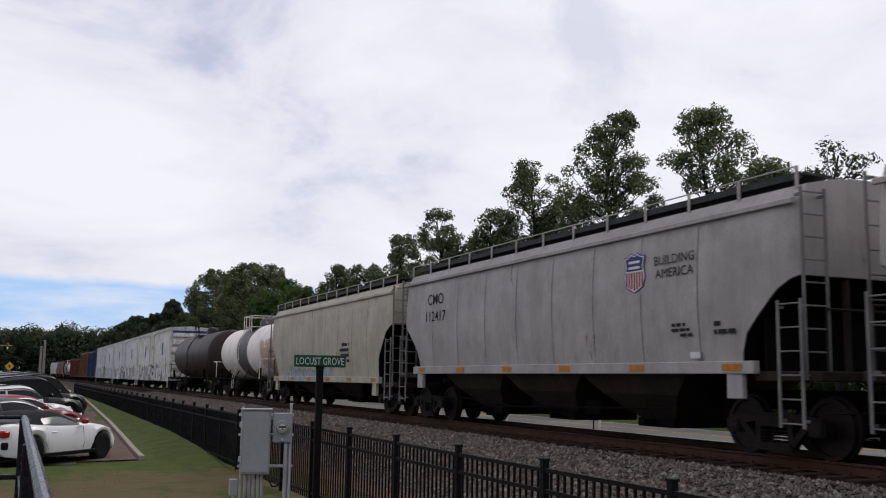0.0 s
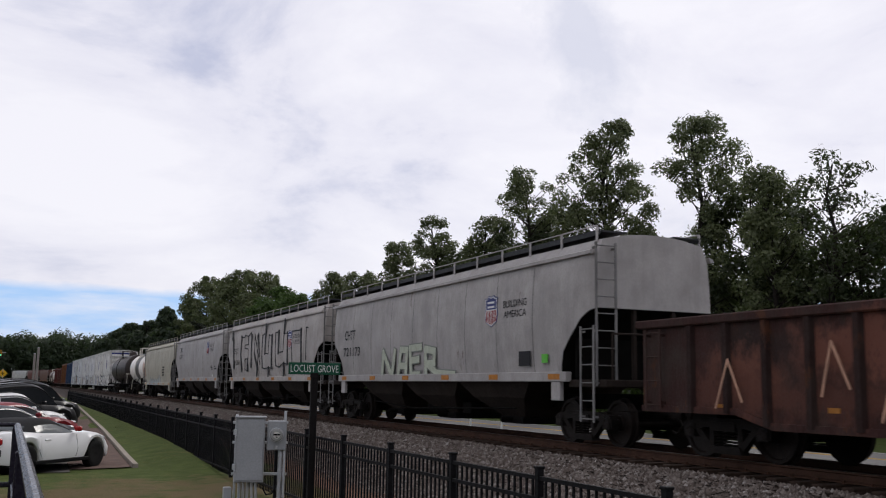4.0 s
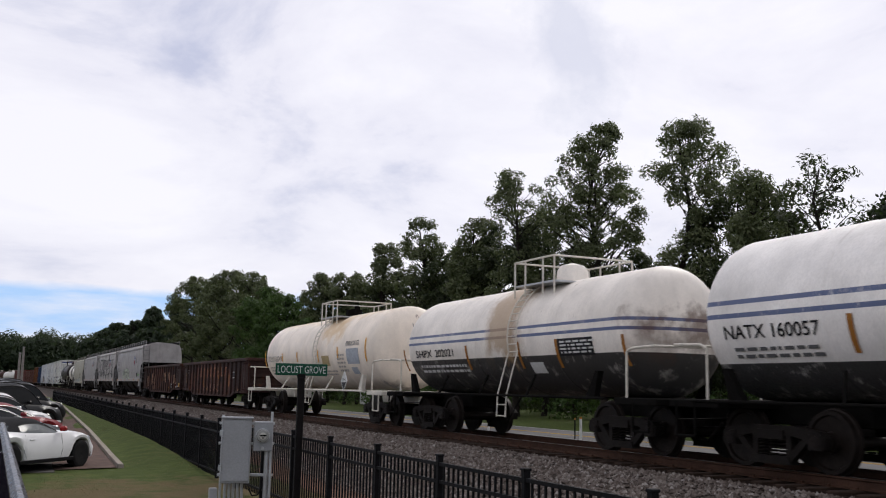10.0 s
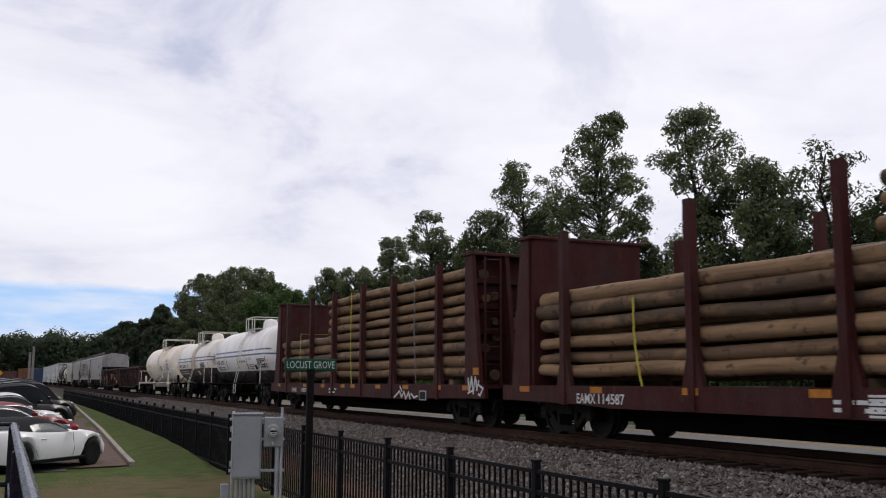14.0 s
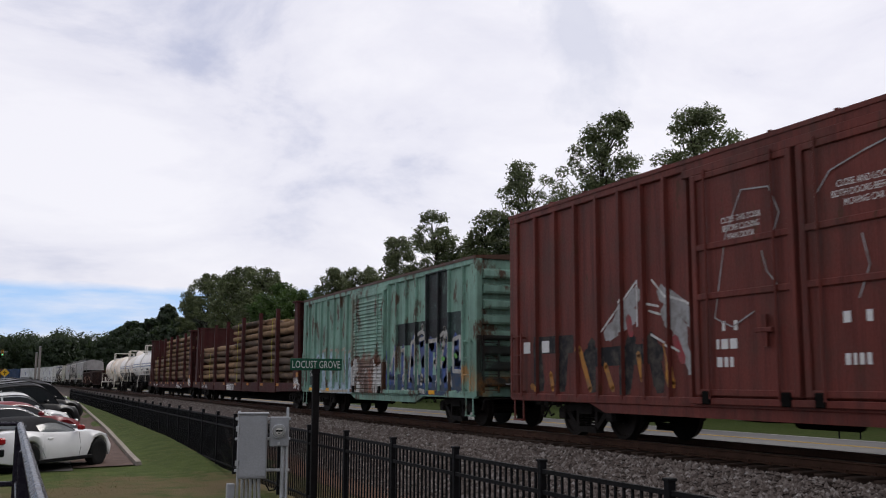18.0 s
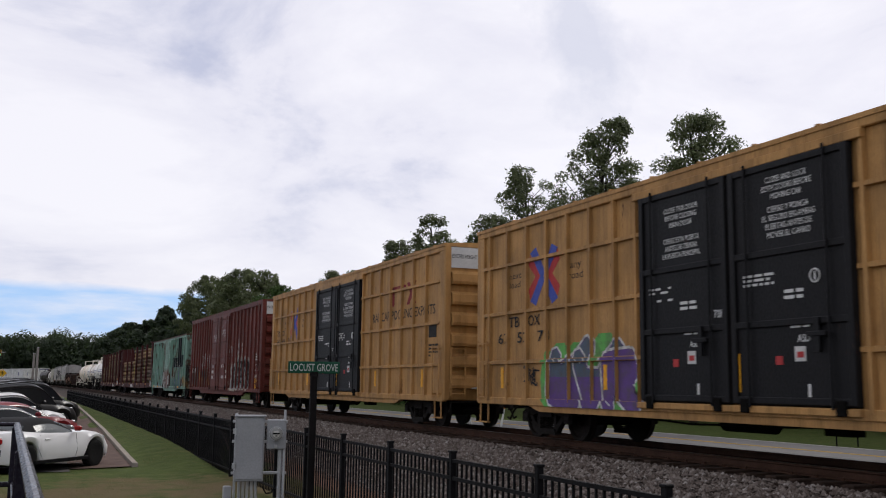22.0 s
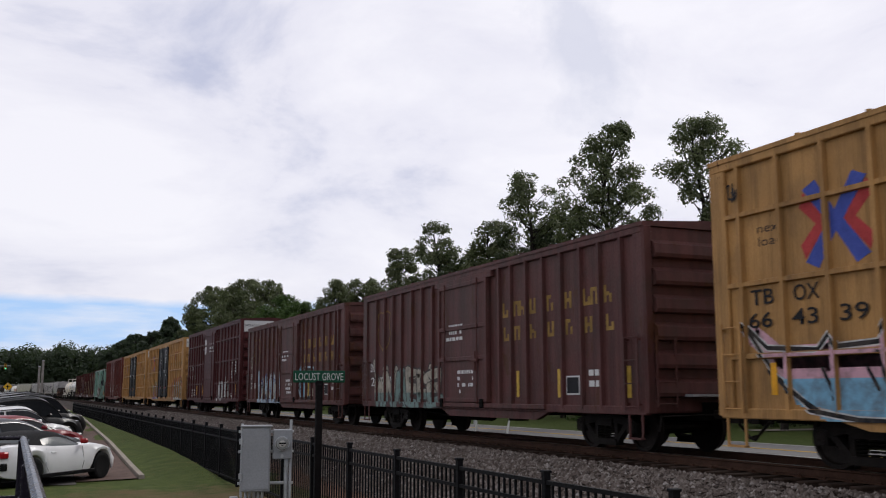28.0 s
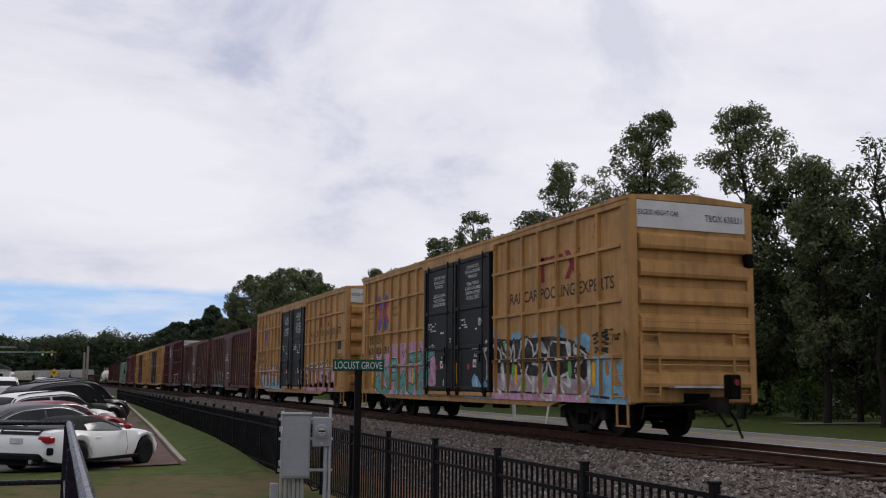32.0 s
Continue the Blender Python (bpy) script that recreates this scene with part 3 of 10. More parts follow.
def place_sign():
    s = thing("place_name_sign", "green place name sign on a dark wooden post beside the fence", "sign", at=(4.25, 14.36, 0.085))
    part("post", Geo().cbox(-0.05, 0.05, -0.05, 0.05, -1.05, 1.14, 0.012), SIGNPOST, s, "dark square post")
    part("blade", Geo().cbox(-0.395, 0.395, -0.012, 0.012, 1.165, 1.345, 0.008), SIGNGREEN, s, "green metal sign blade")
    part("cap_bracket", Geo().cbox(-0.06, 0.06, -0.03, 0.03, 1.12, 1.19, 0.008), SIGNPOST, s)
    cu = bpy.data.curves.new("text", "FONT")
    cu.body, cu.resolution_u, cu.offset = "LOCUST GROVE", 2, 0.0
    ob = bpy.data.objects.new("text", cu)
    me = bpy.data.meshes.new_from_object(ob)
    bpy.data.objects.remove(ob)
    co = np.array([v.co[:] for v in me.vertices])
    lo, hi = co.min(0), co.max(0)
    for v in me.vertices:
        v.co = (-0.365 + (v.co[0] - lo[0]) / (hi[0] - lo[0]) * 0.73, -0.0155, 1.20 + (v.co[1] - lo[1]) / (hi[1] - lo[1]) * 0.11)
    me.materials.clear()
    me.materials.append(SIGNWHITE)
    ob = new("lettering", me)
    ob.parent = s
    tagged(ob, "white sign lettering")
    s.rotation_euler = (0, 0, radians(-6))


SIGNPOST = plain("dark_post", (0.006, 0.005, 0.005), 0.85, 0, 0.3, 6)
SIGNGREEN = plain("sign_green", (0.008, 0.062, 0.034), 0.45, 0, 0.12, 5)
SIGNWHITE = plain("sign_white", (0.50, 0.53, 0.51), 0.5, 0, 0.05)


def electric_boxes():
    e = thing("electric_cabinet", "grey steel electric cabinet with meter on galvanised struts", "electric cabinet", at=(0.205, 15.546, 0.015), rz=-13)
    part("cabinet", Geo().cbox(3.08, 3.51, -0.14, 0.14, -0.37, 0.58, 0.012), GREYBOX, e, "grey enamelled cabinet")
    part("cabinet_door", Geo().cbox(3.10, 3.49, -0.155, -0.135, -0.34, 0.55, 0.006), GREYBOX, e)
    part("hood", Geo().cbox(3.06, 3.53, -0.17, 0.15, 0.575, 0.60, 0.006), GREYBOX, e)
    for z in (-0.15, 0.36):
        part("hinge", Geo().cyl((3.085, -0.165, z - 0.05), (3.085, -0.165, z + 0.05), 0.014, 8), GALV, e)
        part("latch", Geo().cbox(3.045, 3.08, -0.06, 0.0, z - 0.04, z + 0.04, 0.005), GALV, e)
    mb = part("meter_box", Geo().cbox(3.545, 3.83, -0.12, 0.10, 0.10, 0.535, 0.012), GREYBOX, e, "grey meter socket box")
    part("meter", Geo().lathe([(-0.12, 0.10), (-0.16, 0.098), (-0.19, 0.092), (-0.235, 0.085), (-0.245, 0.03)], 20, "y", (3.68, 0, 0.33)), METERGLASS, mb, "round glass-fronted meter", True)
    part("meter_ring", Geo().lathe([(-0.115, 0.108), (-0.145, 0.108), (-0.145, 0.098), (-0.115, 0.098)], 20, "y", (3.68, 0, 0.33)), GALV, mb, smooth=True)
    part("meter_face", Geo().lathe([(-0.19, 0.06), (-0.2475, 0.05), (-0.248, 0.005)], 16, "y", (3.68, 0, 0.33)), METERFACE, mb)
    part("meter_dial", Geo().box(3.63, 3.73, -0.252, -0.247, 0.325, 0.35).box(3.665, 3.695, -0.252, -0.247, 0.295, 0.31), BLACK, mb)
    part("seal_latch", Geo().cbox(3.66, 3.70, -0.14, -0.12, 0.12, 0.17, 0.004), GALV, mb)
    part("strut", Geo().cbox(3.79, 3.83, -0.03, 0.03, -0.95, 0.68, 0.006), GALV, e)
    part("strut", Geo().cbox(3.065, 3.105, 0.14, 0.19, -0.95, 0.62, 0.006), GALV, e)
    for z in (-0.27, 0.2, 0.5):
        part("cross_strut", Geo().cbox(3.03, 3.86, 0.14, 0.18, z - 0.02, z + 0.02, 0.005), GALV, e)
    for x in (3.16, 3.22, 3.28, 3.34, 3.40):
        part("conduit", Geo().cyl((x, 0.0, -0.37), (x + (0.02 if x > 3.3 else 0), 0.02, -0.95), 0.024, 10), GALV, e)
    part("conduit", Geo().cyl((3.75, 0.0, 0.10), (3.75, 0.0, -0.95), 0.035, 10), GALV, e)
    part("cable", Geo().tube([(3.50, 0, -0.45), (3.56, 0, -0.56), (3.64, 0.02, -0.55), (3.72, 0, -0.40), (3.74, 0, -0.28)], 0.012), BLACK, e)
    j = thing("junction_box", "small grey junction box on a short pipe", "electric box", at=(3.1, 14.77, 0))
    part("box", Geo().cbox(-0.06, 0.05, -0.06, 0.06, -0.66, -0.42, 0.01), GREYBOX, j)
    part("pipe", Geo().cyl((0, 0, -0.95), (0, 0, -0.66), 0.022, 8), GALV, j)


METERFACE = plain("meter_face", (0.45, 0.44, 0.40), 0.5)
METERGLASS = plain("meter_glass", (0.24, 0.245, 0.235), 0.2, 0, 0.1)


def hand_rail():
    """A black steel railing that comes towards the camera and turns off at its far corner."""
    h = thing("handrail", "black painted steel handrail with worn shiny top", "railing")
    y, x, z = 8.55, 0.103, 0.756
    part("top_rail", Geo().cbox(x - 0.024, x + 0.024, 2.2, y, z - 0.045, z, 0.016), RAILPAINT, h)
    part("top_rail", Geo().cbox(x - 4.2, x + 0.028, y - 0.028, y + 0.028, z - 0.0305, z - 0.0005, 0.012), RAILPAINT, h)
    part("mid_rail", Geo().cbox(x - 4.2, x - 0.02, y - 0.02, y + 0.02, z - 0.5, z - 0.46, 0.01), RAILPAINT, h)
    part("mid_rail", Geo().cbox(x - 0.02, x + 0.02, 2.2, y - 0.03, z - 0.5, z - 0.46, 0.01), RAILPAINT, h)
    for yy in (y, 5.6, 2.4):
        part("post", Geo().cbox(x - 0.035, x + 0.035, yy - 0.035, yy + 0.035, level(x, yy) - 0.1, z - 0.031, 0.01), RAILPAINT, h)
    for xx in (x - 2.0, x - 4.2):
        part("post", Geo().cbox(xx - 0.035, xx + 0.035, y - 0.035, y + 0.035, level(xx, y) - 0.1, z - 0.031, 0.01), RAILPAINT, h)


RAILPAINT = plain("glossy_black", (0.010, 0.008, 0.015), 0.28, 0.0, 0.08, 4, spec=0.17)


# ---- trees ----
def leaf_material(name, a, b):
    N = Nodes(name)
    info = N.n("NewGeometry")
    c = N.ramp(info.outputs["Random Per Island"], [(0.0, a), (0.6, b), (1.0, tint(b, 1.35))])
    big = N.noise(0.25, 3)
    c = N.mix(N.span(big, 0.35, 0.65, 0, 0.5), c, tint(a, 0.75))
    N.done(c, 0.6, 0, None, 0, 0.25)
    tr = N.n("BsdfTranslucent")
    N.put(tr.inputs["Color"], N.mix(0.5, c, (0.08, 0.13, 0.02)))
    mx = N.n("MixShader")
    mx.inputs[0].default_value = 0.28
    N.t.links.new(N.b.outputs[0], mx.inputs[1])
    N.t.links.new(tr.outputs[0], mx.inputs[2])
    N.t.links.new(mx.outputs[0], N.t.nodes["Material Output"].inputs["Surface"])
    return N.m


LEAF = leaf_material("pecan_leaves", (0.062, 0.074, 0.036), (0.125, 0.142, 0.066))
# darker copy of the pecan leaves: canopy shade is in the colour
LEAFSHADE = leaf_material("leaves_half_shaded", (0.020, 0.026, 0.012), (0.040, 0.050, 0.022))
# near-black leaf copy: the deep shade under the trees is painted in
LEAFDEEP = leaf_material("leaves_deep_shaded", (0.012, 0.018, 0.008), (0.022, 0.032, 0.013))
LEAFB = leaf_material("light_leaves", (0.030, 0.060, 0.012), (0.060, 0.105, 0.024))
LEAFFAR = leaf_material("far_leaves", (0.027, 0.039, 0.023), (0.037, 0.052, 0.030))
BARK = plain("bark", (0.022, 0.018, 0.015), 0.95, 0, 0.35, 4, 0.03, 20)


def leaf_cloud(centres, radii, count, size, rs, flat=0.8, stray=0.1):
    """Leaf blades laid like shingles over the outside of rounded clumps, a few astray."""
    share = radii ** 2 / np.sum(radii ** 2)
    idx = rs.choice(len(centres), count, p=share)
    d = rs.normal(size=(count, 3))
    d[:, 2] += 0.25
    d /= np.linalg.norm(d, axis=1, keepdims=True)
    lump = 1.0 + 0.22 * np.sin(5.0 * d[:, 0] + idx) * np.sin(4.0 * d[:, 1] + 2.0 * idx)
    rad = radii[idx] * lump * (0.5 + 0.5 * rs.rand(count) ** 0.6)
    rad *= np.where(rs.rand(count) < stray, 1.3, 1.0)
    P = centres[idx] + d * rad[:, None] * np.array([1, 1, flat])
    nrm = d + np.array([0, 0, 0.45]) + 0.6 * rs.normal(size=(count, 3))
    nrm /= np.linalg.norm(nrm, axis=1, keepdims=True)
    a = np.cross(nrm, rs.normal(size=(count, 3)))
    a /= np.linalg.norm(a, axis=1, keepdims=True)
    b = np.cross(nrm, a)
    s = size * (0.6 + 0.8 * rs.rand(count))[:, None]
    V = np.stack([P - a * s, P + b * s * 0.42, P + a * s, P - b * s * 0.42], 1).reshape(-1, 3)
    F = np.arange(4 * count).reshape(-1, 4)
    me = bpy.data.meshes.new("crown")
    me.vertices.add(len(V))
    me.vertices.foreach_set("co", V.astype(np.float32).ravel())
    me.loops.add(4 * count)
    me.loops.foreach_set("vertex_index", F.ravel().astype(np.int32))
    me.polygons.add(count)
    me.polygons.foreach_set("loop_start", (4 * np.arange(count)).astype(np.int32))
    me.update(calc_edges=True)
    return me


def egg(h, s):
    """A plain crown outline: height, sideways shift and half width, from the top down."""
    return [(h, 0, 0.15 * s), (0.93 * h, 0, 0.6 * s), (0.78 * h, 0, s), (0.52 * h, 0, s), (0.22 * h, 0, 0.8 * s)]


def tree(x, y, crown, seed, per=170, size=0.15, material=None, label="tall pecan tree with an open dark green crown", clump=1.0, fill=1.0):
    """A tree whose crown of leaf clumps keeps inside an outline; every clump hangs on a limb from the trunk."""
    rs = np.random.RandomState(seed)
    t = thing("tree", label, "tree", "trees beside the road", (x, y, level(x, y) - 0.1))
    zs, off, hw = (np.array([r[k] for r in crown[::-1]], float) for k in (0, 1, 2))
    zs, hw = 1.025 * zs, 1.12 * hw + 0.35
    h = zs[-1]
    across = np.array([0.83, -0.56, 0.0])
    g = Geo()
    spine = [np.array([0.10 * rs.randn() * (k > 0), 0.10 * rs.randn() * (k > 0), h * 0.95 * k / 8]) + across * float(np.interp(h * k / 8, zs, off)) * (k / 8) for k in range(9)]
    r0 = 0.0135 * h
    for k in range(8):
        g.cyl(spine[k], spine[k + 1], r0 * (1 - k / 9) ** 0.9 + 0.02, 9, r0 * (1 - (k + 1) / 9) ** 0.9 + 0.02)
    grid = np.linspace(zs[0], h, 60)
    wide = np.interp(grid, zs, hw)
    n = int(1.7 * fill * np.sum(2 * wide) * (h - zs[0]) / 60 / clump ** 2) + 6
    cen, rad = [], []
    for i in range(n):
        z = rs.choice(grid, p=wide / wide.sum())
        w = float(np.interp(z, zs, hw))
        r = min((0.4 + 0.5 * rs.rand()) * clump, 0.3 + 0.5 * w)
        a = 6.283 * rs.rand()
        reach = max(0.1, w - 0.75 * r) * rs.rand() ** 0.42
        c = across * (0.25 + float(np.interp(z, zs, off))) + np.array([math.cos(a) * reach, math.sin(a) * reach, min(z, h - 0.5 * r)])
        f = min(0.9, max(0.08, (c[2] - reach * (0.5 + 0.6 * rs.rand())) / (0.95 * h)))
        k = min(7, int(f * 8))
        p = spine[k] + (spine[k + 1] - spine[k]) * (f * 8 - k)
        m = (p + c) / 2 + np.array([0, 0, -0.08 * reach]) + 0.12 * rs.normal(size=3)
        rr = 0.03 + 0.014 * reach * (1.2 - f)
        g.cyl(p, m, rr, 5, rr * 0.7)
        g.cyl(m, c, rr * 0.7, 5, 0.015)
        cen.append(c)
        rad.append(r)
    part("trunk", g, BARK, t, "grey-brown trunk and limbs", True)
    me = leaf_cloud(np.array(cen), np.array(rad), int(0.72 * per * n), size, rs, 0.8, 0.1 if size < 0.2 else 0.0)
    me.materials.append(material or LEAF)
    ob = new("crown", me)
    ob.parent = t
    return t


def woods():
    # the row beyond the road: place along the track, then the crown's outline
    row = [(59.3, 210, 1.0, [(21.4, -0.1, 0.6), (20.6, -0.2, 1.2), (19.6, -0.7, 2.2), (18.5, -1.0, 2.7), (16.8, -1.4, 2.9), (15.2, -1.1, 3.4), (12.7, -0.5, 3.7), (9.4, -0.3, 3.5), (4.0, -0.3, 3.1)]),
           (50.7, 200, 0.85, [(19.6, 0.3, 0.6), (18.9, 0.5, 1.6), (17.9, 0.6, 2.4), (16.9, 0.7, 2.9), (15.9, 0.9, 2.9), (14.8, 1.0, 2.4), (13.3, 0.8, 2.0), (11.5, 0.7, 1.6), (8.6, 0.8, 2.4), (4.5, 0.8, 2.2)]),
           (43.3, 210, 1.1, [(15.1, 0.4, 0.5), (14.5, 0.0, 1.3), (13.4, -0.1, 1.6), (11.8, 0.0, 1.6), (9.5, -0.1, 1.9), (7.2, 0.0, 2.1), (3.6, 0.0, 1.8)]),
           (39.2, 95, 0.7, [(15.0, 0.4, 0.8), (14.3, 0.2, 1.6), (13.0, 0.1, 1.9), (11.9, 0.5, 2.2), (10.8, 0.9, 2.2), (9.0, 0.5, 2.1), (5.0, 0.4, 2.0)]),
           (72.1, 190, 0.85, [(20.4, -1.0, 0.7), (19.6, -0.8, 1.7), (18.4, -0.4, 2.4), (16.9, -0.1, 2.5), (14.4, 0.2, 1.7), (11.1, -0.4, 2.3), (4.5, -0.5, 2.4)]),
           (80.4, 210, 1.1, [(17.6, 0.0, 0.7), (16.8, 0.1, 1.3), (15.1, 0.0, 2.0), (13.0, -0.1, 2.4), (5.0, -0.2, 2.6)]),
           (92.7, 180, 0.8, [(19.3, -0.5, 1.0), (18.0, -0.3, 1.5), (16.1, 0.1, 2.6), (13.7, 0.0, 2.8), (5.0, 0.0, 2.8)]),
           (103.7, 200, 1.0, [(18.2, -0.1, 0.5), (17.3, 0.0, 1.2), (15.9, -0.1, 1.6), (13.6, -0.2, 2.1), (5.0, 0.2, 2.5)]),
           (116.2, 200, 1.0, [(16.2, 0.1, 0.9), (15.3, -0.2, 1.9), (13.4, 0.2, 2.3), (5.0, 0.3, 2.4)]),
           (128.5, 200, 1.0, [(17.2, 0.1, 0.5), (16.0, -0.1, 1.6), (14.0, 0.0, 2.3), (5.0, 0.2, 2.4)])]
    for i, (y, per, fill, crown) in enumerate(row):
        # trees nearer than 42 m take the shade-coloured leaves
        tree(40, y, crown, 100 + i, per, 0.13 if y < 80 else 0.16, LEAF if y > 42 else LEAFSHADE, fill=fill)
    # lower trees between and behind them, canopy shade put in their leaf colour
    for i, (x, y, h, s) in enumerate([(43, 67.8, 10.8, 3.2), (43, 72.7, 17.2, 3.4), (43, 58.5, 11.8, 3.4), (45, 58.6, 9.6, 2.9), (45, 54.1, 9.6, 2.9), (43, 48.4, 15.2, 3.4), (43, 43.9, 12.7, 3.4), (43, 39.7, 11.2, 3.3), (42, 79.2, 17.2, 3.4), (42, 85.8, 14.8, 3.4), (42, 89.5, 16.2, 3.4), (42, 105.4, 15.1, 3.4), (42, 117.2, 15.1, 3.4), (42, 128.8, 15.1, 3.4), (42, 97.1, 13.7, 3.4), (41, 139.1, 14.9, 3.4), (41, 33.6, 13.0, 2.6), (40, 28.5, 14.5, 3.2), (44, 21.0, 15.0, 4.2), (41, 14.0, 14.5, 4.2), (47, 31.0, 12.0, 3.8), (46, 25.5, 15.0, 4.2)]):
        tree(x, y, egg(h, s), 130 + i, 190, 0.17, LEAFSHADE if y > 36 else LEAFDEEP, "pecan tree in the second row, crown coloured as shaded", 1.15, 1.5 if y < 36 else 1.0)
    for i, (x, y, h, s, m, c) in enumerate([(40, 168, 21.2, 5.6, LEAF, 1.6), (40, 184, 23.0, 6.4, LEAF, 1.7), (40, 200, 23.2, 6.2, LEAF, 1.7), (40, 221, 25.4, 6.4, LEAF, 1.7), (39, 152, 17.2, 5.2, LEAFB, 1.4), (38, 138, 15.0, 4.4, LEAFB, 1.3), (37, 127, 10.8, 4.2, LEAFB, 1.2)]):
        tree(x, y, egg(h, s), 150 + i, 230, 0.26 if m is LEAF else 0.2, m, "broad dark green tree in full leaf" if m is LEAF else "light green broad-leaved tree", c, 0.95)
    for i in range(16):
        tree(40 + 3 * math.sin(i * 2.1), 240 + 13 * i, egg(18.8 + 0.22 * i + (2.4 if i in (0, 2) else 0.9 * math.sin(i * 1.7)), 3.0 if i in (0, 2) else 5.8), 170 + i, 160, 0.5, LEAFFAR, "far green roadside tree", 1.8)
    rs = np.random.RandomState(9)

    def bank(name, label, n, centres, r0, r1, leaves, size, material):
        me = leaf_cloud(centres, r0 + r1 * rs.rand(n), leaves, size, rs, 0.8, 0.0)
        me.materials.append(material)
        tagged(new(name, me), label, "bushes" if "wood" not in name else "wood", kind="stuff")
    # undergrowth behind the row, coloured as shade: thick near the ground, thinner above
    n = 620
    bank("undergrowth", "dense undergrowth behind the trees, coloured as deep shade", n, np.stack([44 + 12 * rs.rand(n), 4 + 235 * rs.rand(n), -0.8 + 8.5 * rs.rand(n) ** 1.8], -1), 1.3, 1.0, 110000, 0.22, LEAFDEEP)
    # wood in the same shade colour; it also stops sky light from behind
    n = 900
    bank("deep_wood", "deep wood closing the view behind the road, coloured as deep shade", n, np.stack([56 + 16 * rs.rand(n), -30 + 270 * rs.rand(n), -1.0 + 7.5 * rs.rand(n)], -1), 2.0, 1.2, 120000, 0.34, LEAFDEEP)
    n = 150
    bank("shrubs", "light green shrubs under the trees", n, np.stack([39 + 5 * rs.rand(n), 44 + 190 * rs.rand(n), -0.3 + 2.0 * rs.rand(n)], -1), 1.0, 0.7, 24000, 0.18, LEAFB)
    n = 1300
    xx = -190 + 270 * rs.rand(n)
    hh = 19.0 + 0.09 * np.maximum(0, xx) + 4 * np.array([noise.noise((x * 0.03, 3.0, 0)) + 0.6 * noise.noise((x * 0.11, 1.0, 0)) for x in xx])
    bank("distant_wood", "distant line of dark green woods", n, np.stack([xx, 500 + 50 * rs.rand(n), np.maximum(-1, hh * rs.rand(n) ** 0.8)], -1), 4.0, 2.5, 190000, 0.85, LEAFFAR)
    for i, (x, y, h) in enumerate([(-24, 210, 15), (-17, 300, 14), (-30, 170, 14), (-34, 130, 13)]):
        tree(x, y, egg(h, 5), 200 + i, 160, 0.3, LEAFFAR, "street tree beyond the parking lot", 1.6)


def grass_tufts():
    rs = np.random.RandomState(4)
    n = 15000
    y = 18 + 24 * rs.rand(n)
    x = -3.0 + 8.2 * rs.rand(n)
    keep = ~((y > 22.6) & (x < 2.6 + 0.03 * (y - 24)))
    x, y = x[keep], y[keep]
    n = len(x)
    z = np.array([level(a, b) for a, b in zip(x, y)])
    a = rs.rand(n) * 6.28
    h = 0.006 + 0.014 * rs.rand(n)
    w = 0.004 + 0.005 * rs.rand(n)
    lx, ly = 0.03 * rs.randn(n), 0.03 * rs.randn(n)
    V = np.stack([np.stack([x - w * np.cos(a), y - w * np.sin(a), z - 0.01], -1), np.stack([x + w * np.cos(a), y + w * np.sin(a), z - 0.01], -1), np.stack([x + lx, y + ly, z + h], -1)], 1).reshape(-1, 3)
    me = bpy.data.meshes.new("grass_blades")
    me.from_pydata(V.tolist(), [], np.arange(3 * n).reshape(-1, 3).tolist())
    N = Nodes("grass_blade")
    c = N.ramp(N.n("NewGeometry").outputs["Random Per Island"], [(0, (0.09, 0.10, 0.035)), (0.45, (0.11, 0.125, 0.04)), (0.75, (0.15, 0.12, 0.06)), (1, (0.18, 0.15, 0.08))])
    me.materials.append(N.done(c, 0.8, 0, None, 0, 0.2))
    tagged(new("grass_blades", me), "short mown grass blades, partly dry", "grass", kind="stuff")


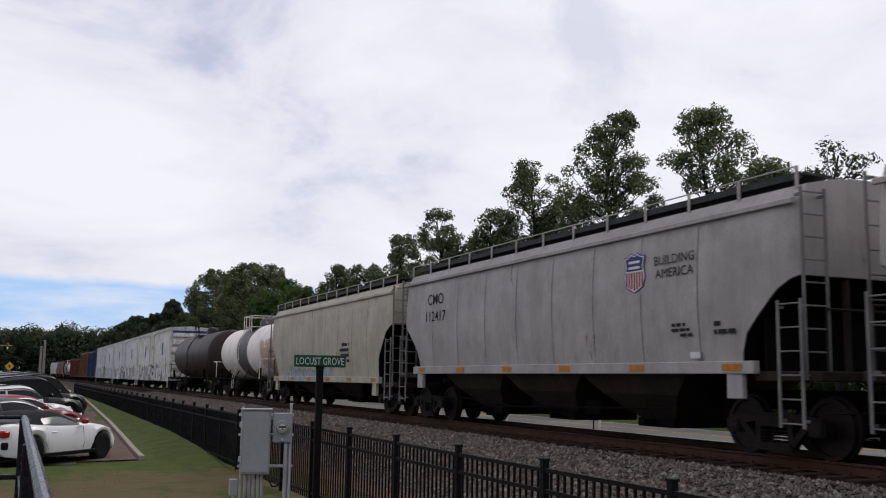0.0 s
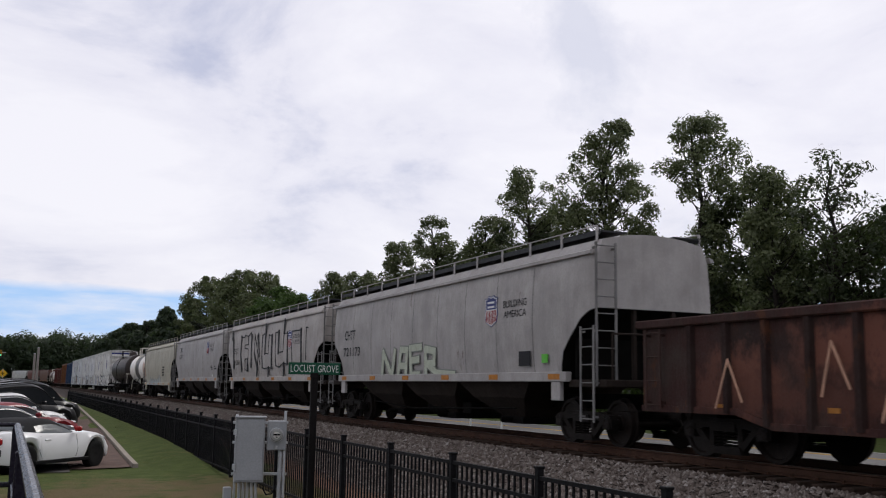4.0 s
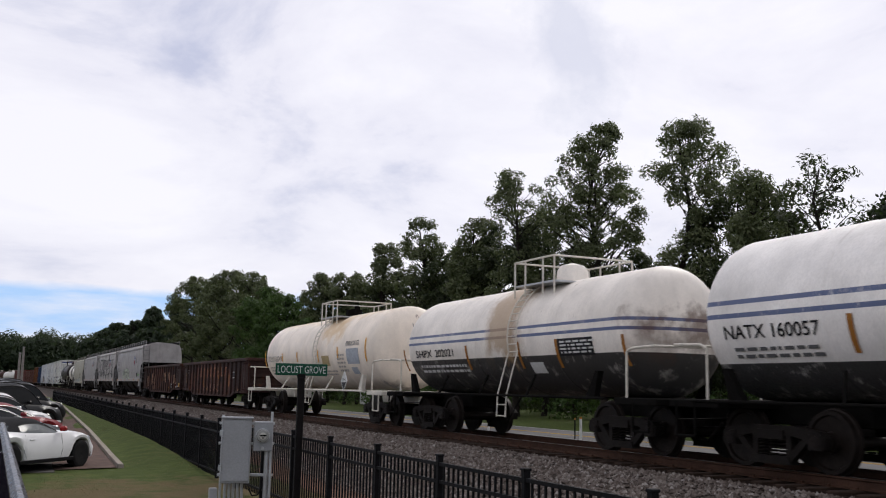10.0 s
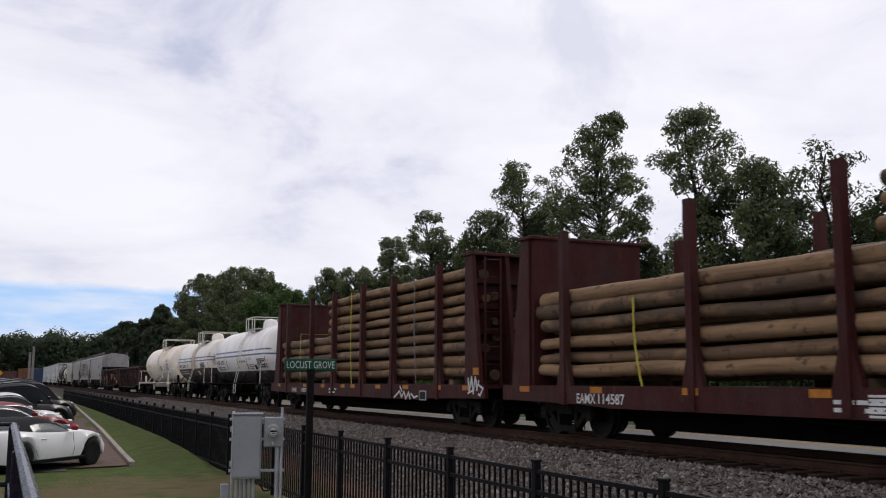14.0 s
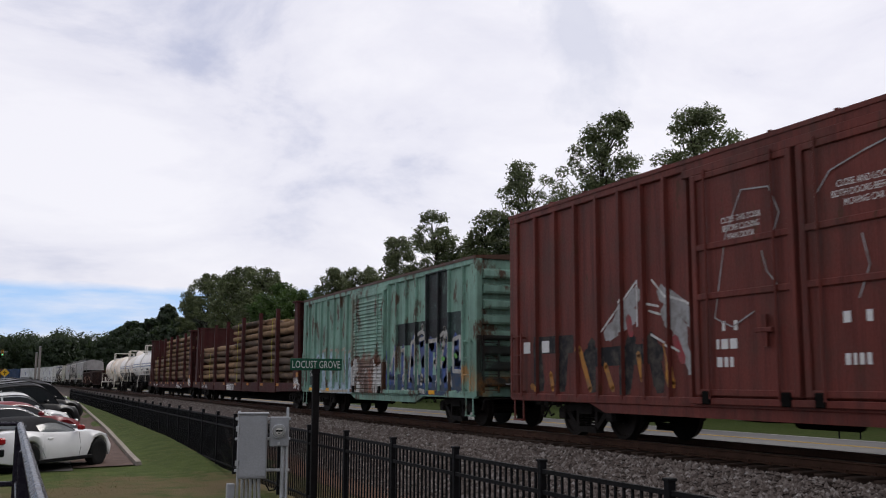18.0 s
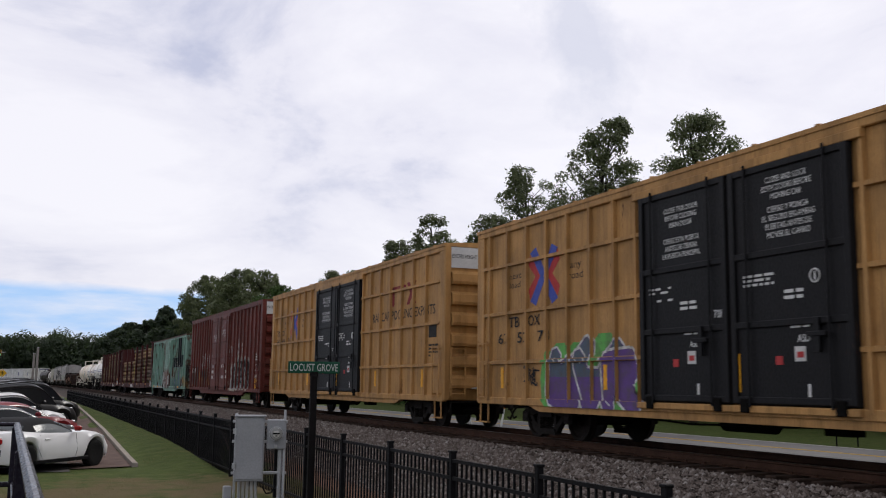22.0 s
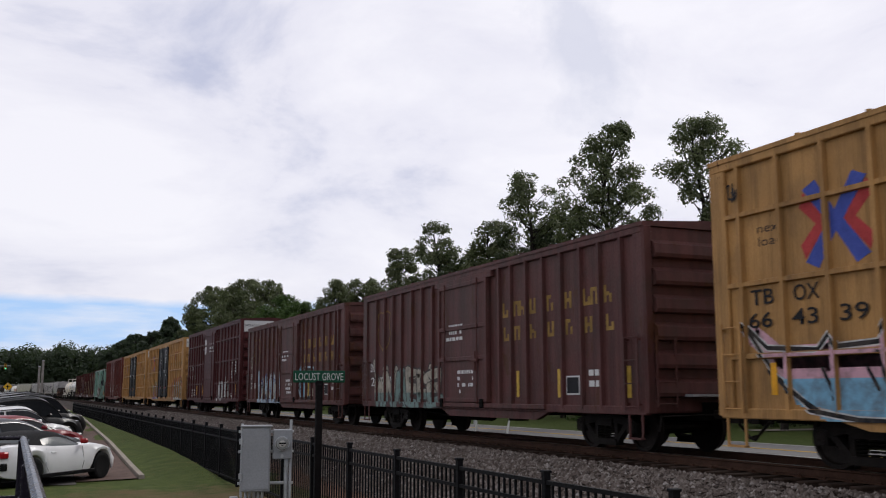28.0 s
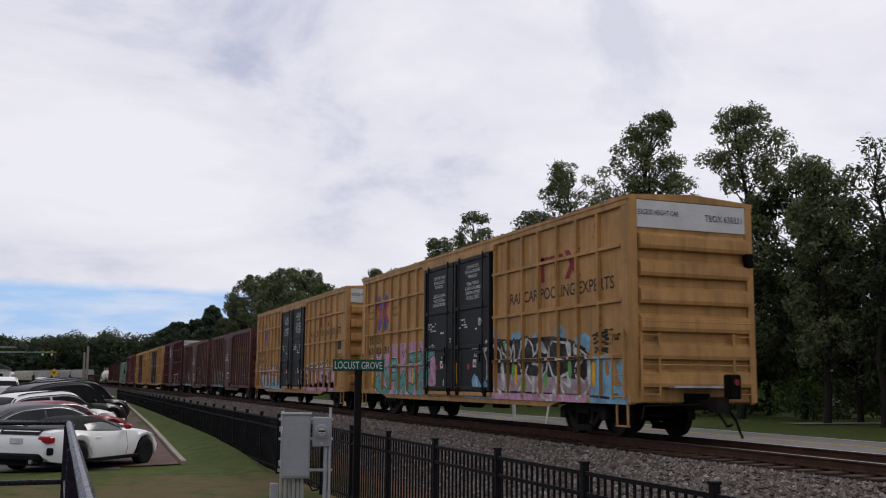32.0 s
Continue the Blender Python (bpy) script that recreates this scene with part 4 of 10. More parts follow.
def far_things():
    s = thing("warning_sign", "yellow diamond warning sign on a post", "road sign", at=(-0.6, 150, level(-0.6, 150)))
    part("post", Geo().cyl((0, 0, 0), (0, 0, 3.2), 0.05, 8), GALV, s)
    part("diamond", Geo().prism([(0, 1.95), (0.62, 2.57), (0, 3.19), (-0.62, 2.57)], "y", -0.03, 0.0), SIGNYELLOW, s, "yellow diamond panel")
    part("symbol", Geo().box(-0.05, 0.05, -0.05, -0.03, 2.3, 2.85).box(-0.22, 0.22, -0.05, -0.03, 2.55, 2.65), BLACK, s)
    for i, (x, y, h) in enumerate(((3.3, 130, 5.6), (3.0, 134, 5.0))):
        p = thing("utility_pole", "weathered grey utility pole", "pole", "poles by the line", (x, y, level(x, y)))
        part("pole", Geo().cyl((0, 0, -0.3), (0, 0, h), 0.17, 10, 0.13), POLE, p)
        part("cap", Geo().cyl((0, 0, h), (0, 0, h + 0.06), 0.15, 10), GALV, p)
    for i, (x0, x1, y, heads) in enumerate(((-22, -6.5, 172, (-13.5, -9.6)), (-16, -0.5, 200, (-3.0, -1.4)))):
        m = thing("traffic_signal", "traffic signals on a mast arm over the street", "traffic light", "street signals", (x0, y, level(x0, y)))
        part("mast", Geo().cyl((0, 0, 0), (0, 0, 6.8), 0.14, 10, 0.1), GALV, m)
        part("arm", Geo().cyl((0, 0, 6.4), (x1 - x0, 0, 6.7), 0.1, 8, 0.06), GALV, m)
        for hx in heads:
            hd = part("signal_head", Geo().cbox(hx - x0 - 0.2, hx - x0 + 0.2, -0.18, 0.18, 6.0, 7.1, 0.03), SIGNALBODY, m, "yellow signal housing")
            for k in range(3):
                part("lens", Geo().cyl((hx - x0, -0.19, 6.2 + 0.35 * k), (hx - x0, -0.22, 6.2 + 0.35 * k), 0.12, 12), (GREENLAMP, BLACK, BLACK)[k], hd)
        part("street_blade", Geo().box(x1 - x0 - 5.8, x1 - x0 - 3.9, -0.05, -0.02, 6.3, 6.7), SIGNGREEN, m)
    b = thing("white_building", "small white building with grey roof at the street", "building", at=(-13, 210, level(-13, 210)))
    part("wall", Geo().box(-4, 4, 0, 8, 0, 3.6), WHITEPAINT, b)
    part("roof", Geo().prism([(-4.4, 3.5), (4.4, 3.5), (0, 5.4)], "y", -0.4, 8.4), ROOFWALK, b)
    for x in (-2.4, 0, 2.4):
        w = part("window", Geo().box(x - 0.5, x + 0.5, -0.06, 0.02, 1.2, 2.6), BLACK, b)
        part("window_frame", Geo().box(x - 0.58, x + 0.58, -0.08, 0.0, 2.6, 2.7).box(x - 0.58, x + 0.58, -0.08, 0.0, 1.1, 1.2), WHITEPAINT, w)
    s = thing("yard_signs", "small blue, white and red signs on two black stakes", "sign", at=(31.5, 30.15, level(31.5, 30.15) - 0.2), rz=-45)
    for x in (-0.4, 0.4):
        part("stake", Geo().box(x - 0.03, x + 0.03, -0.03, 0.03, -0.1, 1.7), BLACK, s)
    part("sign_panel", Geo().cbox(-0.4, 0.4, -0.05, -0.03, 1.05, 1.65, 0.01), SIGNBLUE, s, "blue and white printed panel")
    for x0, x1, z0, z1 in ((-0.32, -0.05, 1.45, 1.6), (0.05, 0.34, 1.42, 1.58), (-0.34, 0.32, 1.2, 1.3)):
        part("panel_bar", Geo().box(x0, x1, -0.06, -0.05, z0, z1), WHITEPAINT, s)
    part("sign_panel", Geo().cbox(0.1, 0.5, -0.055, -0.035, 0.72, 0.95, 0.01), SIGNRED, s, "small red panel")
    for i, (x, y, lean) in enumerate(((24.2, 50.5, 0.0), (24.6, 47.6, 0.25), (24.4, 38.0, 0.0), (23.2, 36.6, 0))):
        p = thing("marker_post", "white marker post at the road's edge" if i < 3 else "thin dark marker post", "post", "marker posts", (x, y, level(x, y)))
        part("post", Geo().cyl((0, 0, -0.2), (lean, 0, 1.05), 0.06 if i < 3 else 0.03, 8), WHITEPAINT if i < 3 else BLACK, p)
        part("cap", Geo().cyl((lean, 0, 1.05), (lean, 0, 1.12), 0.065 if i < 3 else 0.032, 8), WHITEPAINT if i == 0 else ORANGE, p)
    l = thing("street_lamp", "grey street lamp with a curved arm above the road", "street lamp", at=(31.5, 66, level(31.5, 66)))
    part("pole", Geo().cyl((0, 0, 0), (0, 0, 5.7), 0.09, 8, 0.06), GALV, l)
    part("arm", Geo().tube([(0, 0, 5.6), (-0.6, 0.2, 5.9), (-1.5, 0.4, 6.0)], 0.035), GALV, l)
    part("lamp_head", Geo().cbox(-2.2, -1.45, 0.25, 0.55, 5.93, 6.07, 0.04), WHITEPAINT, l)
    hs = thing("house", "pale house with a low white roof among the trees", "house", at=(47, 112, level(47, 112)))
    part("wall", Geo().box(-5, 5, -4, 4, 0, 3.0), WHITEPAINT, hs)
    part("roof", Geo().prism([(-4.6, 2.9), (4.6, 2.9), (0, 5.0)], "x", -5.5, 5.5), WHITEPAINT, hs)
    part("window", Geo().box(-5.04, -4.98, -1.5, 1.5, 1.0, 2.3), BLACK, hs)


SIGNYELLOW = plain("sign_yellow", (0.62, 0.36, 0.02), 0.5, 0, 0.1)
SIGNBLUE = plain("sign_blue", (0.04, 0.09, 0.35), 0.5)
SIGNRED = plain("sign_red", (0.5, 0.05, 0.04), 0.5)
POLE = plain("grey_pole", (0.22, 0.20, 0.18), 0.9, 0, 0.2, 4)
SIGNALBODY = plain("signal_yellow", (0.42, 0.22, 0.03), 0.5)
GREENLAMP = plain("green_lens", (0.02, 0.25, 0.15), 0.3)
GREENLAMP.node_tree.nodes["Principled BSDF"].inputs["Emission Color"].default_value = (0.05, 0.9, 0.5, 1)
GREENLAMP.node_tree.nodes["Principled BSDF"].inputs["Emission Strength"].default_value = 1.2


# ---- cars of the train ----
CARS = []            # (thing, place of its middle)
WHEELS = []          # (wheelset, its pose in the truck, its car's place)


def wheelset_mesh():
    g = Geo()
    g.cyl((-0.98, 0, 0), (0.98, 0, 0), 0.075, 10)
    for s in (-1, 1):
        prof = [(0.66, 0.05), (0.66, 0.495), (0.70, 0.485), (0.71, 0.458), (0.80, 0.45), (0.80, 0.39), (0.765, 0.37), (0.75, 0.16), (0.80, 0.14), (0.80, 0.05)]
        g.lathe([(s * a, r) for a, r in prof], 28, "x")
        g.cyl((s * 0.98, 0, 0), (s * 1.10, 0, 0), 0.10, 10)
        for k in range(3):
            a = k * 2.094
            g.box(s * 1.10 - 0.012, s * 1.10 + 0.012, 0.055 * math.cos(a) - 0.015, 0.055 * math.cos(a) + 0.015, 0.055 * math.sin(a) - 0.015, 0.055 * math.sin(a) + 0.015)
    return mesh_of("wheelset", g, WHEEL, True)


def side_frame_mesh():
    g = Geo()
    top = [(-1.05, 0.52), (-0.95, 0.60), (-0.45, 0.66), (0.45, 0.66), (0.95, 0.60), (1.05, 0.52), (1.05, 0.36), (0.78, 0.36), (0.74, 0.46), (0.42, 0.52), (-0.42, 0.52), (-0.74, 0.46), (-0.78, 0.36), (-1.05, 0.36)]
    g.prism(top, "x", -0.07, 0.07)
    for s in (-1, 1):
        g.prism([(s * 0.74, 0.46), (s * 0.60, 0.48), (s * 0.30, 0.20), (s * 0.36, 0.12)], "x", -0.06, 0.06)
        g.box(-0.055, 0.055, s * 0.34 - 0.05, s * 0.34 + 0.05, 0.16, 0.56)
        g.box(-0.09, 0.09, s * 0.875 - 0.13, s * 0.875 + 0.13, 0.34, 0.56)
    g.prism([(-0.40, 0.10), (0.40, 0.10), (0.36, 0.22), (-0.36, 0.22)], "x", -0.09, 0.09)
    return mesh_of("side_frame", g, TRUCK)


def spring_mesh():
    g = Geo()
    for y in (-0.2, 0.0, 0.2):
        for k in range(5):
            g.lathe([(0.225 + 0.05 * k, 0.06), (0.24 + 0.05 * k, 0.085), (0.255 + 0.05 * k, 0.06)], 8, "z", (0, y, 0))
    g.box(-0.10, 0.10, -0.27, 0.27, 0.46, 0.60)
    return mesh_of("spring", g, TRUCK)


def bolster_mesh():
    g = Geo().prism([(-1.0, 0.44), (1.0, 0.44), (1.0, 0.58), (0.3, 0.66), (-0.3, 0.66), (-1.0, 0.58)], "y", -0.2, 0.2)
    g.cyl((0, 0, 0.62), (0, 0, 0.76), 0.2, 12)
    for s in (-1, 1):
        g.box(-0.7, 0.7, s * 0.42 - 0.04, s * 0.42 + 0.04, 0.30, 0.40)
    return mesh_of("bolster", g, TRUCK)


WSET, SFRAME, SPRING, BOLSTER = wheelset_mesh(), side_frame_mesh(), spring_mesh(), bolster_mesh()


def coupler_mesh():
    g = Geo().cbox(-0.09, 0.09, -0.55, 0.1, 0.62, 0.78, 0.02)
    g.prism([(-0.17, -0.78), (-0.05, -0.84), (0.15, -0.74), (0.17, -0.52), (-0.15, -0.5)], "z", 0.56, 0.86)
    g.tube([(0.3, -0.1, 0.62), (0.31, -0.3, 0.45), (0.24, -0.55, 0.30), (0.2, -0.75, 0.34)], 0.025)
    return mesh_of("coupler", g, TRUCK)


COUPLER = coupler_mesh()
CUTLEVER = mesh_of("cut_lever", Geo().tube([(0.1, -0.35, 0.72), (-0.5, -0.2, 0.70), (-1.35, -0.16, 0.68), (-1.45, -0.22, 0.42)], 0.012), TRUCK)


def underpinnings(car, L, y0, inset, frame=None, zfloor=0.70, sill=True):
    """Two trucks on their wheelsets, the couplers, the centre sill and brake rigging."""
    for s in (-1, 1):
        truck = part("truck", BOLSTER, None, car, "cast steel truck bolster black with grime", at=(0, s * (L / 2 - inset), 0))
        for e in (-1, 1):
            part("side_frame", SFRAME, None, truck, at=(e * 1.0, 0, 0))
            tagged(part("spring", SPRING, None, truck, at=(e * 1.0, 0, 0)), kind="stuff")
            ws = part("wheelset", WSET, None, truck, "steel wheelset with worn treads", at=(0, e * 0.875, 0.45))
            WHEELS.append((ws, (0, e * 0.875, 0.45), 0.9958 * y0 - 0.45))
        c = part("coupler", COUPLER, None, car, at=(0, s * (L / 2 + 0.1), 0))
        c.rotation_euler = (0, 0, 0 if s < 0 else math.pi)
        q = part("cut_lever", CUTLEVER, None, car, at=(0, s * (L / 2 + 0.1), 0))
        q.rotation_euler = (0, 0, 0 if s < 0 else math.pi)
    if not sill:
        return
    m = frame or DARK
    part("centre_sill", Geo().box(-0.3, 0.3, -L / 2 - 0.1, L / 2 + 0.1, zfloor - 0.12, zfloor + 0.18), m, car)
    part("air_reservoir", Geo().lathe([(-0.62, 0.05), (-0.58, 0.17), (0.58, 0.17), (0.62, 0.05)], 12, "y", (-0.75, 0.6, 0.55)), DARK, car, smooth=True)
    g = Geo().tube([(-1.25, L * 0.28, 0.62), (-1.25, 1.5, 0.48), (-1.25, -L * 0.28, 0.62)], 0.018)
    g.box(-0.9, -0.6, -1.6, -1.1, 0.42, 0.68)
    part("brake_rigging", g, DARK, car)


def near(L, u):
    return L / 2 - u


def lettering(car, s, ink, L, u0, u1, z0, z1, x=-1.612, name="lettering", bold=0.010):
    """Words from the built-in font, fitted between u0 and u1 along the near side and z0 to z1 in height."""
    cu = bpy.data.curves.new("text", "FONT")
    cu.body, cu.resolution_u, cu.offset, cu.align_x = s, 3, bold, "CENTER"
    ob = bpy.data.objects.new("text", cu)
    me = bpy.data.meshes.new_from_object(ob)
    bpy.data.objects.remove(ob)
    bpy.data.curves.remove(cu)
    co = np.array([v.co[:] for v in me.vertices])
    lo, hi = co.min(0), co.max(0)
    for v in me.vertices:
        a, b = (v.co[0] - lo[0]) / (hi[0] - lo[0]), (v.co[1] - lo[1]) / max(1e-6, hi[1] - lo[1])
        v.co = (x * Geo.wide, near(L, u0 + a * (u1 - u0)), (z0 + b * (z1 - z0)) * Geo.tall)
    me.name = name
    me.materials.clear()
    me.materials.append(ink)
    ob = new(name, me)
    ob.parent = car
    return tagged(ob, kind="stuff")


def bars(car, ink, L, u0, u1, z0, z1, rows=3, x=-1.612, seed=1, name="small_stencil", density=0.8):
    """Small print too fine to read: short bars."""
    rnd = random.Random(seed)
    g = Geo()
    h = (z1 - z0) / rows
    for r in range(rows):
        u = u0
        while u < u1 - 0.04:
            w = min(rnd.uniform(0.05, 0.2), u1 - u)
            if rnd.random() < density:
                g.box(x - 0.003, x + 0.01, near(L, u + w), near(L, u), z1 - h * (r + 0.75), z1 - h * (r + 0.2))
            u += w + 0.05
    if g.v:
        tagged(part(name, g, ink, car), kind="stuff")


def plate(car, m, L, u0, u1, z0, z1, x=-1.612, name="placard", label="", t=0.006):
    return part(name, Geo().box(x - t, x + 0.01, near(L, u1), near(L, u0), z0, z1), m, car, label)


def ladder(car, m, L, u0, u1, z0, z1, n, x=-1.70, back=0.12, label=""):
    g = Geo()
    for u in (u0, u1):
        g.box(x - 0.012, x + 0.012, near(L, u) - 0.025, near(L, u) + 0.025, z0, z1)
        for z in (z0 + 0.1, z1 - 0.1):
            g.box(x, x + back, near(L, u) - 0.02, near(L, u) + 0.02, z - 0.02, z + 0.02)
    for k in range(n):
        z = z0 + 0.06 + (z1 - z0 - 0.12) * k / max(1, n - 1)
        g.cyl((x, near(L, u0), z), (x, near(L, u1), z), 0.012, 6)
    return part("ladder", g, m, car, label)


def end_ladder(car, m, L, x0, x1, z0, z1, n, s=-1):
    g = Geo()
    y = s * (L / 2 + 0.13)
    for x in (x0, x1):
        g.box(x - 0.025, x + 0.025, y - 0.012, y + 0.012, z0, z1)
        for z in (z0 + 0.1, z1 - 0.1):
            g.box(x - 0.02, x + 0.02, min(y, y - s * 0.12), max(y, y - s * 0.12), z - 0.02, z + 0.02)
    for k in range(n):
        z = z0 + 0.06 + (z1 - z0 - 0.12) * k / max(1, n - 1)
        g.cyl((x0, y, z), (x1, y, z), 0.012, 6)
    return part("end_ladder", g, m, car)


def railcar(kind, label, s, L):
    car = thing(kind, label, "freight car", "cars of the train")
    CARS.append((car, 0.9958 * s - 0.45))
    return car


def brake_wheel(car, m, L, x, z):
    g = Geo().tube([(x + 0.26 * math.cos(k * 0.3307), -L / 2 - 0.25, z + 0.26 * math.sin(k * 0.3307)) for k in range(20)], 0.018)
    for k in range(5):
        a = k * 1.2566
        g.cyl((x, -L / 2 - 0.25, z), (x + 0.27 * math.cos(a), -L / 2 - 0.25, z + 0.27 * math.sin(a)), 0.015, 6)
    g.box(x - 0.14, x + 0.14, -L / 2 - 0.22, -L / 2, z - 0.16, z + 0.16)
    part("brake_wheel", g, m, car)


SIDE = {}


def boxcar(label, y0, y1, eave, base, ribs, doors, rows=(), door_mat=None, hicube=False, rust=0.2, streak=0.3, dirt=0.3, tags=(), bands=(), patches=(),
           inset=2.4, belly=None, door_rows=(), louvre=False, zb=0.69, door_tags=(), seed=1, roofmat=None, ends=7):
    """A boxcar between y0 > y1 (its place along the train): ribbed sides, doors, roof, corrugated ends, ladders, trucks."""
    L, mid = y0 - y1, (y0 + y1) / 2
    car = railcar("boxcar", label, mid, L)
    m = paint("boxcar_paint", base, rust, streak, dirt, ref=car, tags=tags, bands=bands, patches=patches)
    px = -1.565
    SIDE.update(L=L, zb=zb, eave=eave, ribs=list(ribs), rows=list(rows), doors=[(d[0], d[1]) for d in doors])
    part("body", Geo().cbox(px, -px, -L / 2, L / 2, zb, eave - 0.04, 0.03), m, car, "riveted steel car body")
    part("roof", Geo().prism([(-1.66, eave - 0.05), (1.66, eave - 0.05), (1.66, eave + 0.02), (0, eave + 0.11), (-1.66, eave + 0.02)], "y", -L / 2 - 0.05, L / 2 + 0.05), roofmat or m, car)
    seam = mesh_of("roof_seam", Geo().prism([(-1.67, eave + 0.015), (0, eave + 0.105), (1.67, eave + 0.015), (1.67, eave + 0.045), (0, eave + 0.135), (-1.67, eave + 0.045)], "y", -0.03, 0.03), roofmat or m)
    for k in range(int(L / 1.3)):
        part("roof_seam", seam, None, car, at=(0, -L / 2 + 0.65 + 1.3 * k, 0))
    # near and far sides: posts, stiles and belt rails
    rib = mesh_of("rib", Geo().prism([(0.06, -0.07), (0.01, -0.045), (-0.08, -0.036), (-0.08, 0.036), (0.01, 0.045), (0.06, 0.07)], "z", zb + 0.06, eave - 0.12), m)
    spans = [(a, b) for a, b, *_ in doors]
    for u in ribs:
        for sx in (-1, 1):
            q = part("rib", rib, None, car, at=(sx * 1.57 * Geo.wide, near(L, u), 0))
            q.rotation_euler = (0, 0, 0 if sx < 0 else math.pi)
    for sx in (-1, 1):
        for u in (0.14, L - 0.14):
            part("corner_post", Geo().cbox(min(sx * 1.55, sx * 1.63), max(sx * 1.55, sx * 1.63), near(L, u) - 0.16, near(L, u) + 0.16, zb + 0.0, eave - 0.06, 0.015), m, car)
        part("top_chord", Geo().cbox(min(sx * 1.55, sx * 1.64), max(sx * 1.55, sx * 1.64), -L / 2, L / 2, eave - 0.17, eave - 0.02, 0.015), m, car)
        part("side_sill", Geo().cbox(min(sx * 1.5, sx * 1.635), max(sx * 1.5, sx * 1.635), -L / 2 + 0.02, L / 2 - 0.02, zb - 0.03, zb + 0.12, 0.015), m, car)
        if belly:
            a, b, zl = belly
            part("belly_sill", Geo().prism([(near(L, a), zb + 0.02), (near(L, a + 0.7), zl), (near(L, b - 0.7), zl), (near(L, b), zb + 0.02)], "x", sx * 1.47, sx * 1.6), m, car)
    edges = [0.3] + [e for ab in spans for e in ab] + [L - 0.3]
    for z in rows:
        for a, b in zip(edges[0::2], edges[1::2]):
            part("belt_rail", Geo().prism([(-1.565, z - 0.045), (-1.64, z - 0.032), (-1.64, z + 0.032), (-1.565, z + 0.045)], "y", near(L, b), near(L, a)), m, car)
    # doors
    if doors:
        da, db = min(a for a, *_ in doors), max(b for _, b, *_ in doors)
        part("door_track", Geo().cbox(-1.70, -1.58, near(L, db + (db - da) * 0.9 if not hicube else db), near(L, da - 0.1), zb + 0.02, zb + 0.12, 0.01), m, car)
        part("door_header", Geo().cbox(-1.69, -1.58, near(L, db + 0.2), near(L, da - 0.2), eave - 0.3, eave - 0.17, 0.01), m, car)
    dm = m if door_mat is None else paint("door_paint", door_mat, 0.03, 0.05, 0.06, ref=car, tags=door_tags)
    for a, b in spans:
        door = part("door", Geo().cbox(-1.66, -1.57, near(L, b - 0.03), near(L, a + 0.03), zb + 0.13, eave - 0.28, 0.015), dm, car, "sliding steel car door")
        ht = eave - 0.28 - zb - 0.13
        for u in (a + 0.09, b - 0.09):
            part("door_stile", Geo().cbox(-1.71, -1.65, near(L, u) - 0.06, near(L, u) + 0.06, zb + 0.15, eave - 0.30, 0.012), dm, door)
        for f in door_rows or (0.02, 0.3, 0.58, 0.8, 0.98):
            z = zb + 0.13 + ht * f
            part("door_rail", Geo().cbox(-1.70, -1.65, near(L, b - 0.05), near(L, a + 0.05), z - 0.05, z + 0.05, 0.012), dm, door)
        if louvre:
            for k in range(24):
                z = zb + 0.25 + k * (ht - 0.3) / 24
                part("louvre", Geo().prism([(-1.655, z), (-1.70, z + 0.02), (-1.655, z + 0.09)], "y", near(L, b - 0.16), near(L, a + 0.16)), dm, door)
        for u in (a + (b - a) * 0.17, a + (b - a) * 0.82):
            part("lock_rod", Geo().cyl((-1.72, near(L, u), zb + 0.1), (-1.72, near(L, u), eave - 0.25), 0.022, 6), dm, door)
        part("door_handle", Geo().cbox(-1.75, -1.70, near(L, b - 0.5), near(L, b - 0.85), zb + 1.05, zb + 1.12, 0.01).box(-1.74, -1.70, near(L, b - 0.62), near(L, b - 0.72), zb + 0.85, zb + 1.3), dm, door)
        for u in (a + 0.3, b - 0.3):
            part("door_roller", Geo().cbox(-1.74, -1.66, near(L, u) - 0.09, near(L, u) + 0.09, zb + 0.02, zb + 0.22, 0.015), DARK, door)
    # ends
    n = ends
    zt = eave - (0.62 if hicube else 0.25)
    for s in (-1, 1):
        step = (zt - zb - 0.15) / n
        for k in range(n):
            z = zb + 0.15 + step * (k + 0.5)
            h = step * 0.43
            pts = [(s * L / 2, z - h * 0.62), (s * (L / 2 + 0.13), z - h * 0.5), (s * (L / 2 + 0.15), z - h * 0.2), (s * (L / 2 + 0.13), z + h * 0.6), (s * L / 2, z + h)]
            part("end_corrugation", Geo().prism(pts, "x", -1.42, 1.42), m, car)
        for e in (-1, 1):
            part("corner_post", Geo().cbox(e * 1.53 - 0.09, e * 1.53 + 0.09, min(s * L / 2 - s * 0.02, s * (L / 2 + 0.06)), max(s * L / 2 - s * 0.02, s * (L / 2 + 0.06)), zb, eave - 0.05, 0.012), m, car)
        if hicube:
            part("height_panel", Geo().box(-1.44, 1.44, min(s * (L / 2 + 0.02), s * (L / 2 + 0.035)), max(s * (L / 2 + 0.02), s * (L / 2 + 0.035)), eave - 0.58, eave - 0.06), WHITEPAINT, car, "white painted panel of an excess height car")
        part("crossover_step", Geo().box(-0.8, 0.8, min(s * L / 2, s * (L / 2 + 0.35)), max(s * L / 2, s * (L / 2 + 0.35)), zb + 0.28, zb + 0.32), GALV, car)
    if hicube:
        end_words(car, "EXCESS HEIGHT CAR", L, -1.4, -0.35, eave - 0.34, eave - 0.24)
    ladder(car, m, L, L - 0.58, L - 0.16, zb + 0.05, zb + 1.35, 4)
    ladder(car, m, L, 0.16, 0.58, zb + 0.05, zb + 1.35, 4)
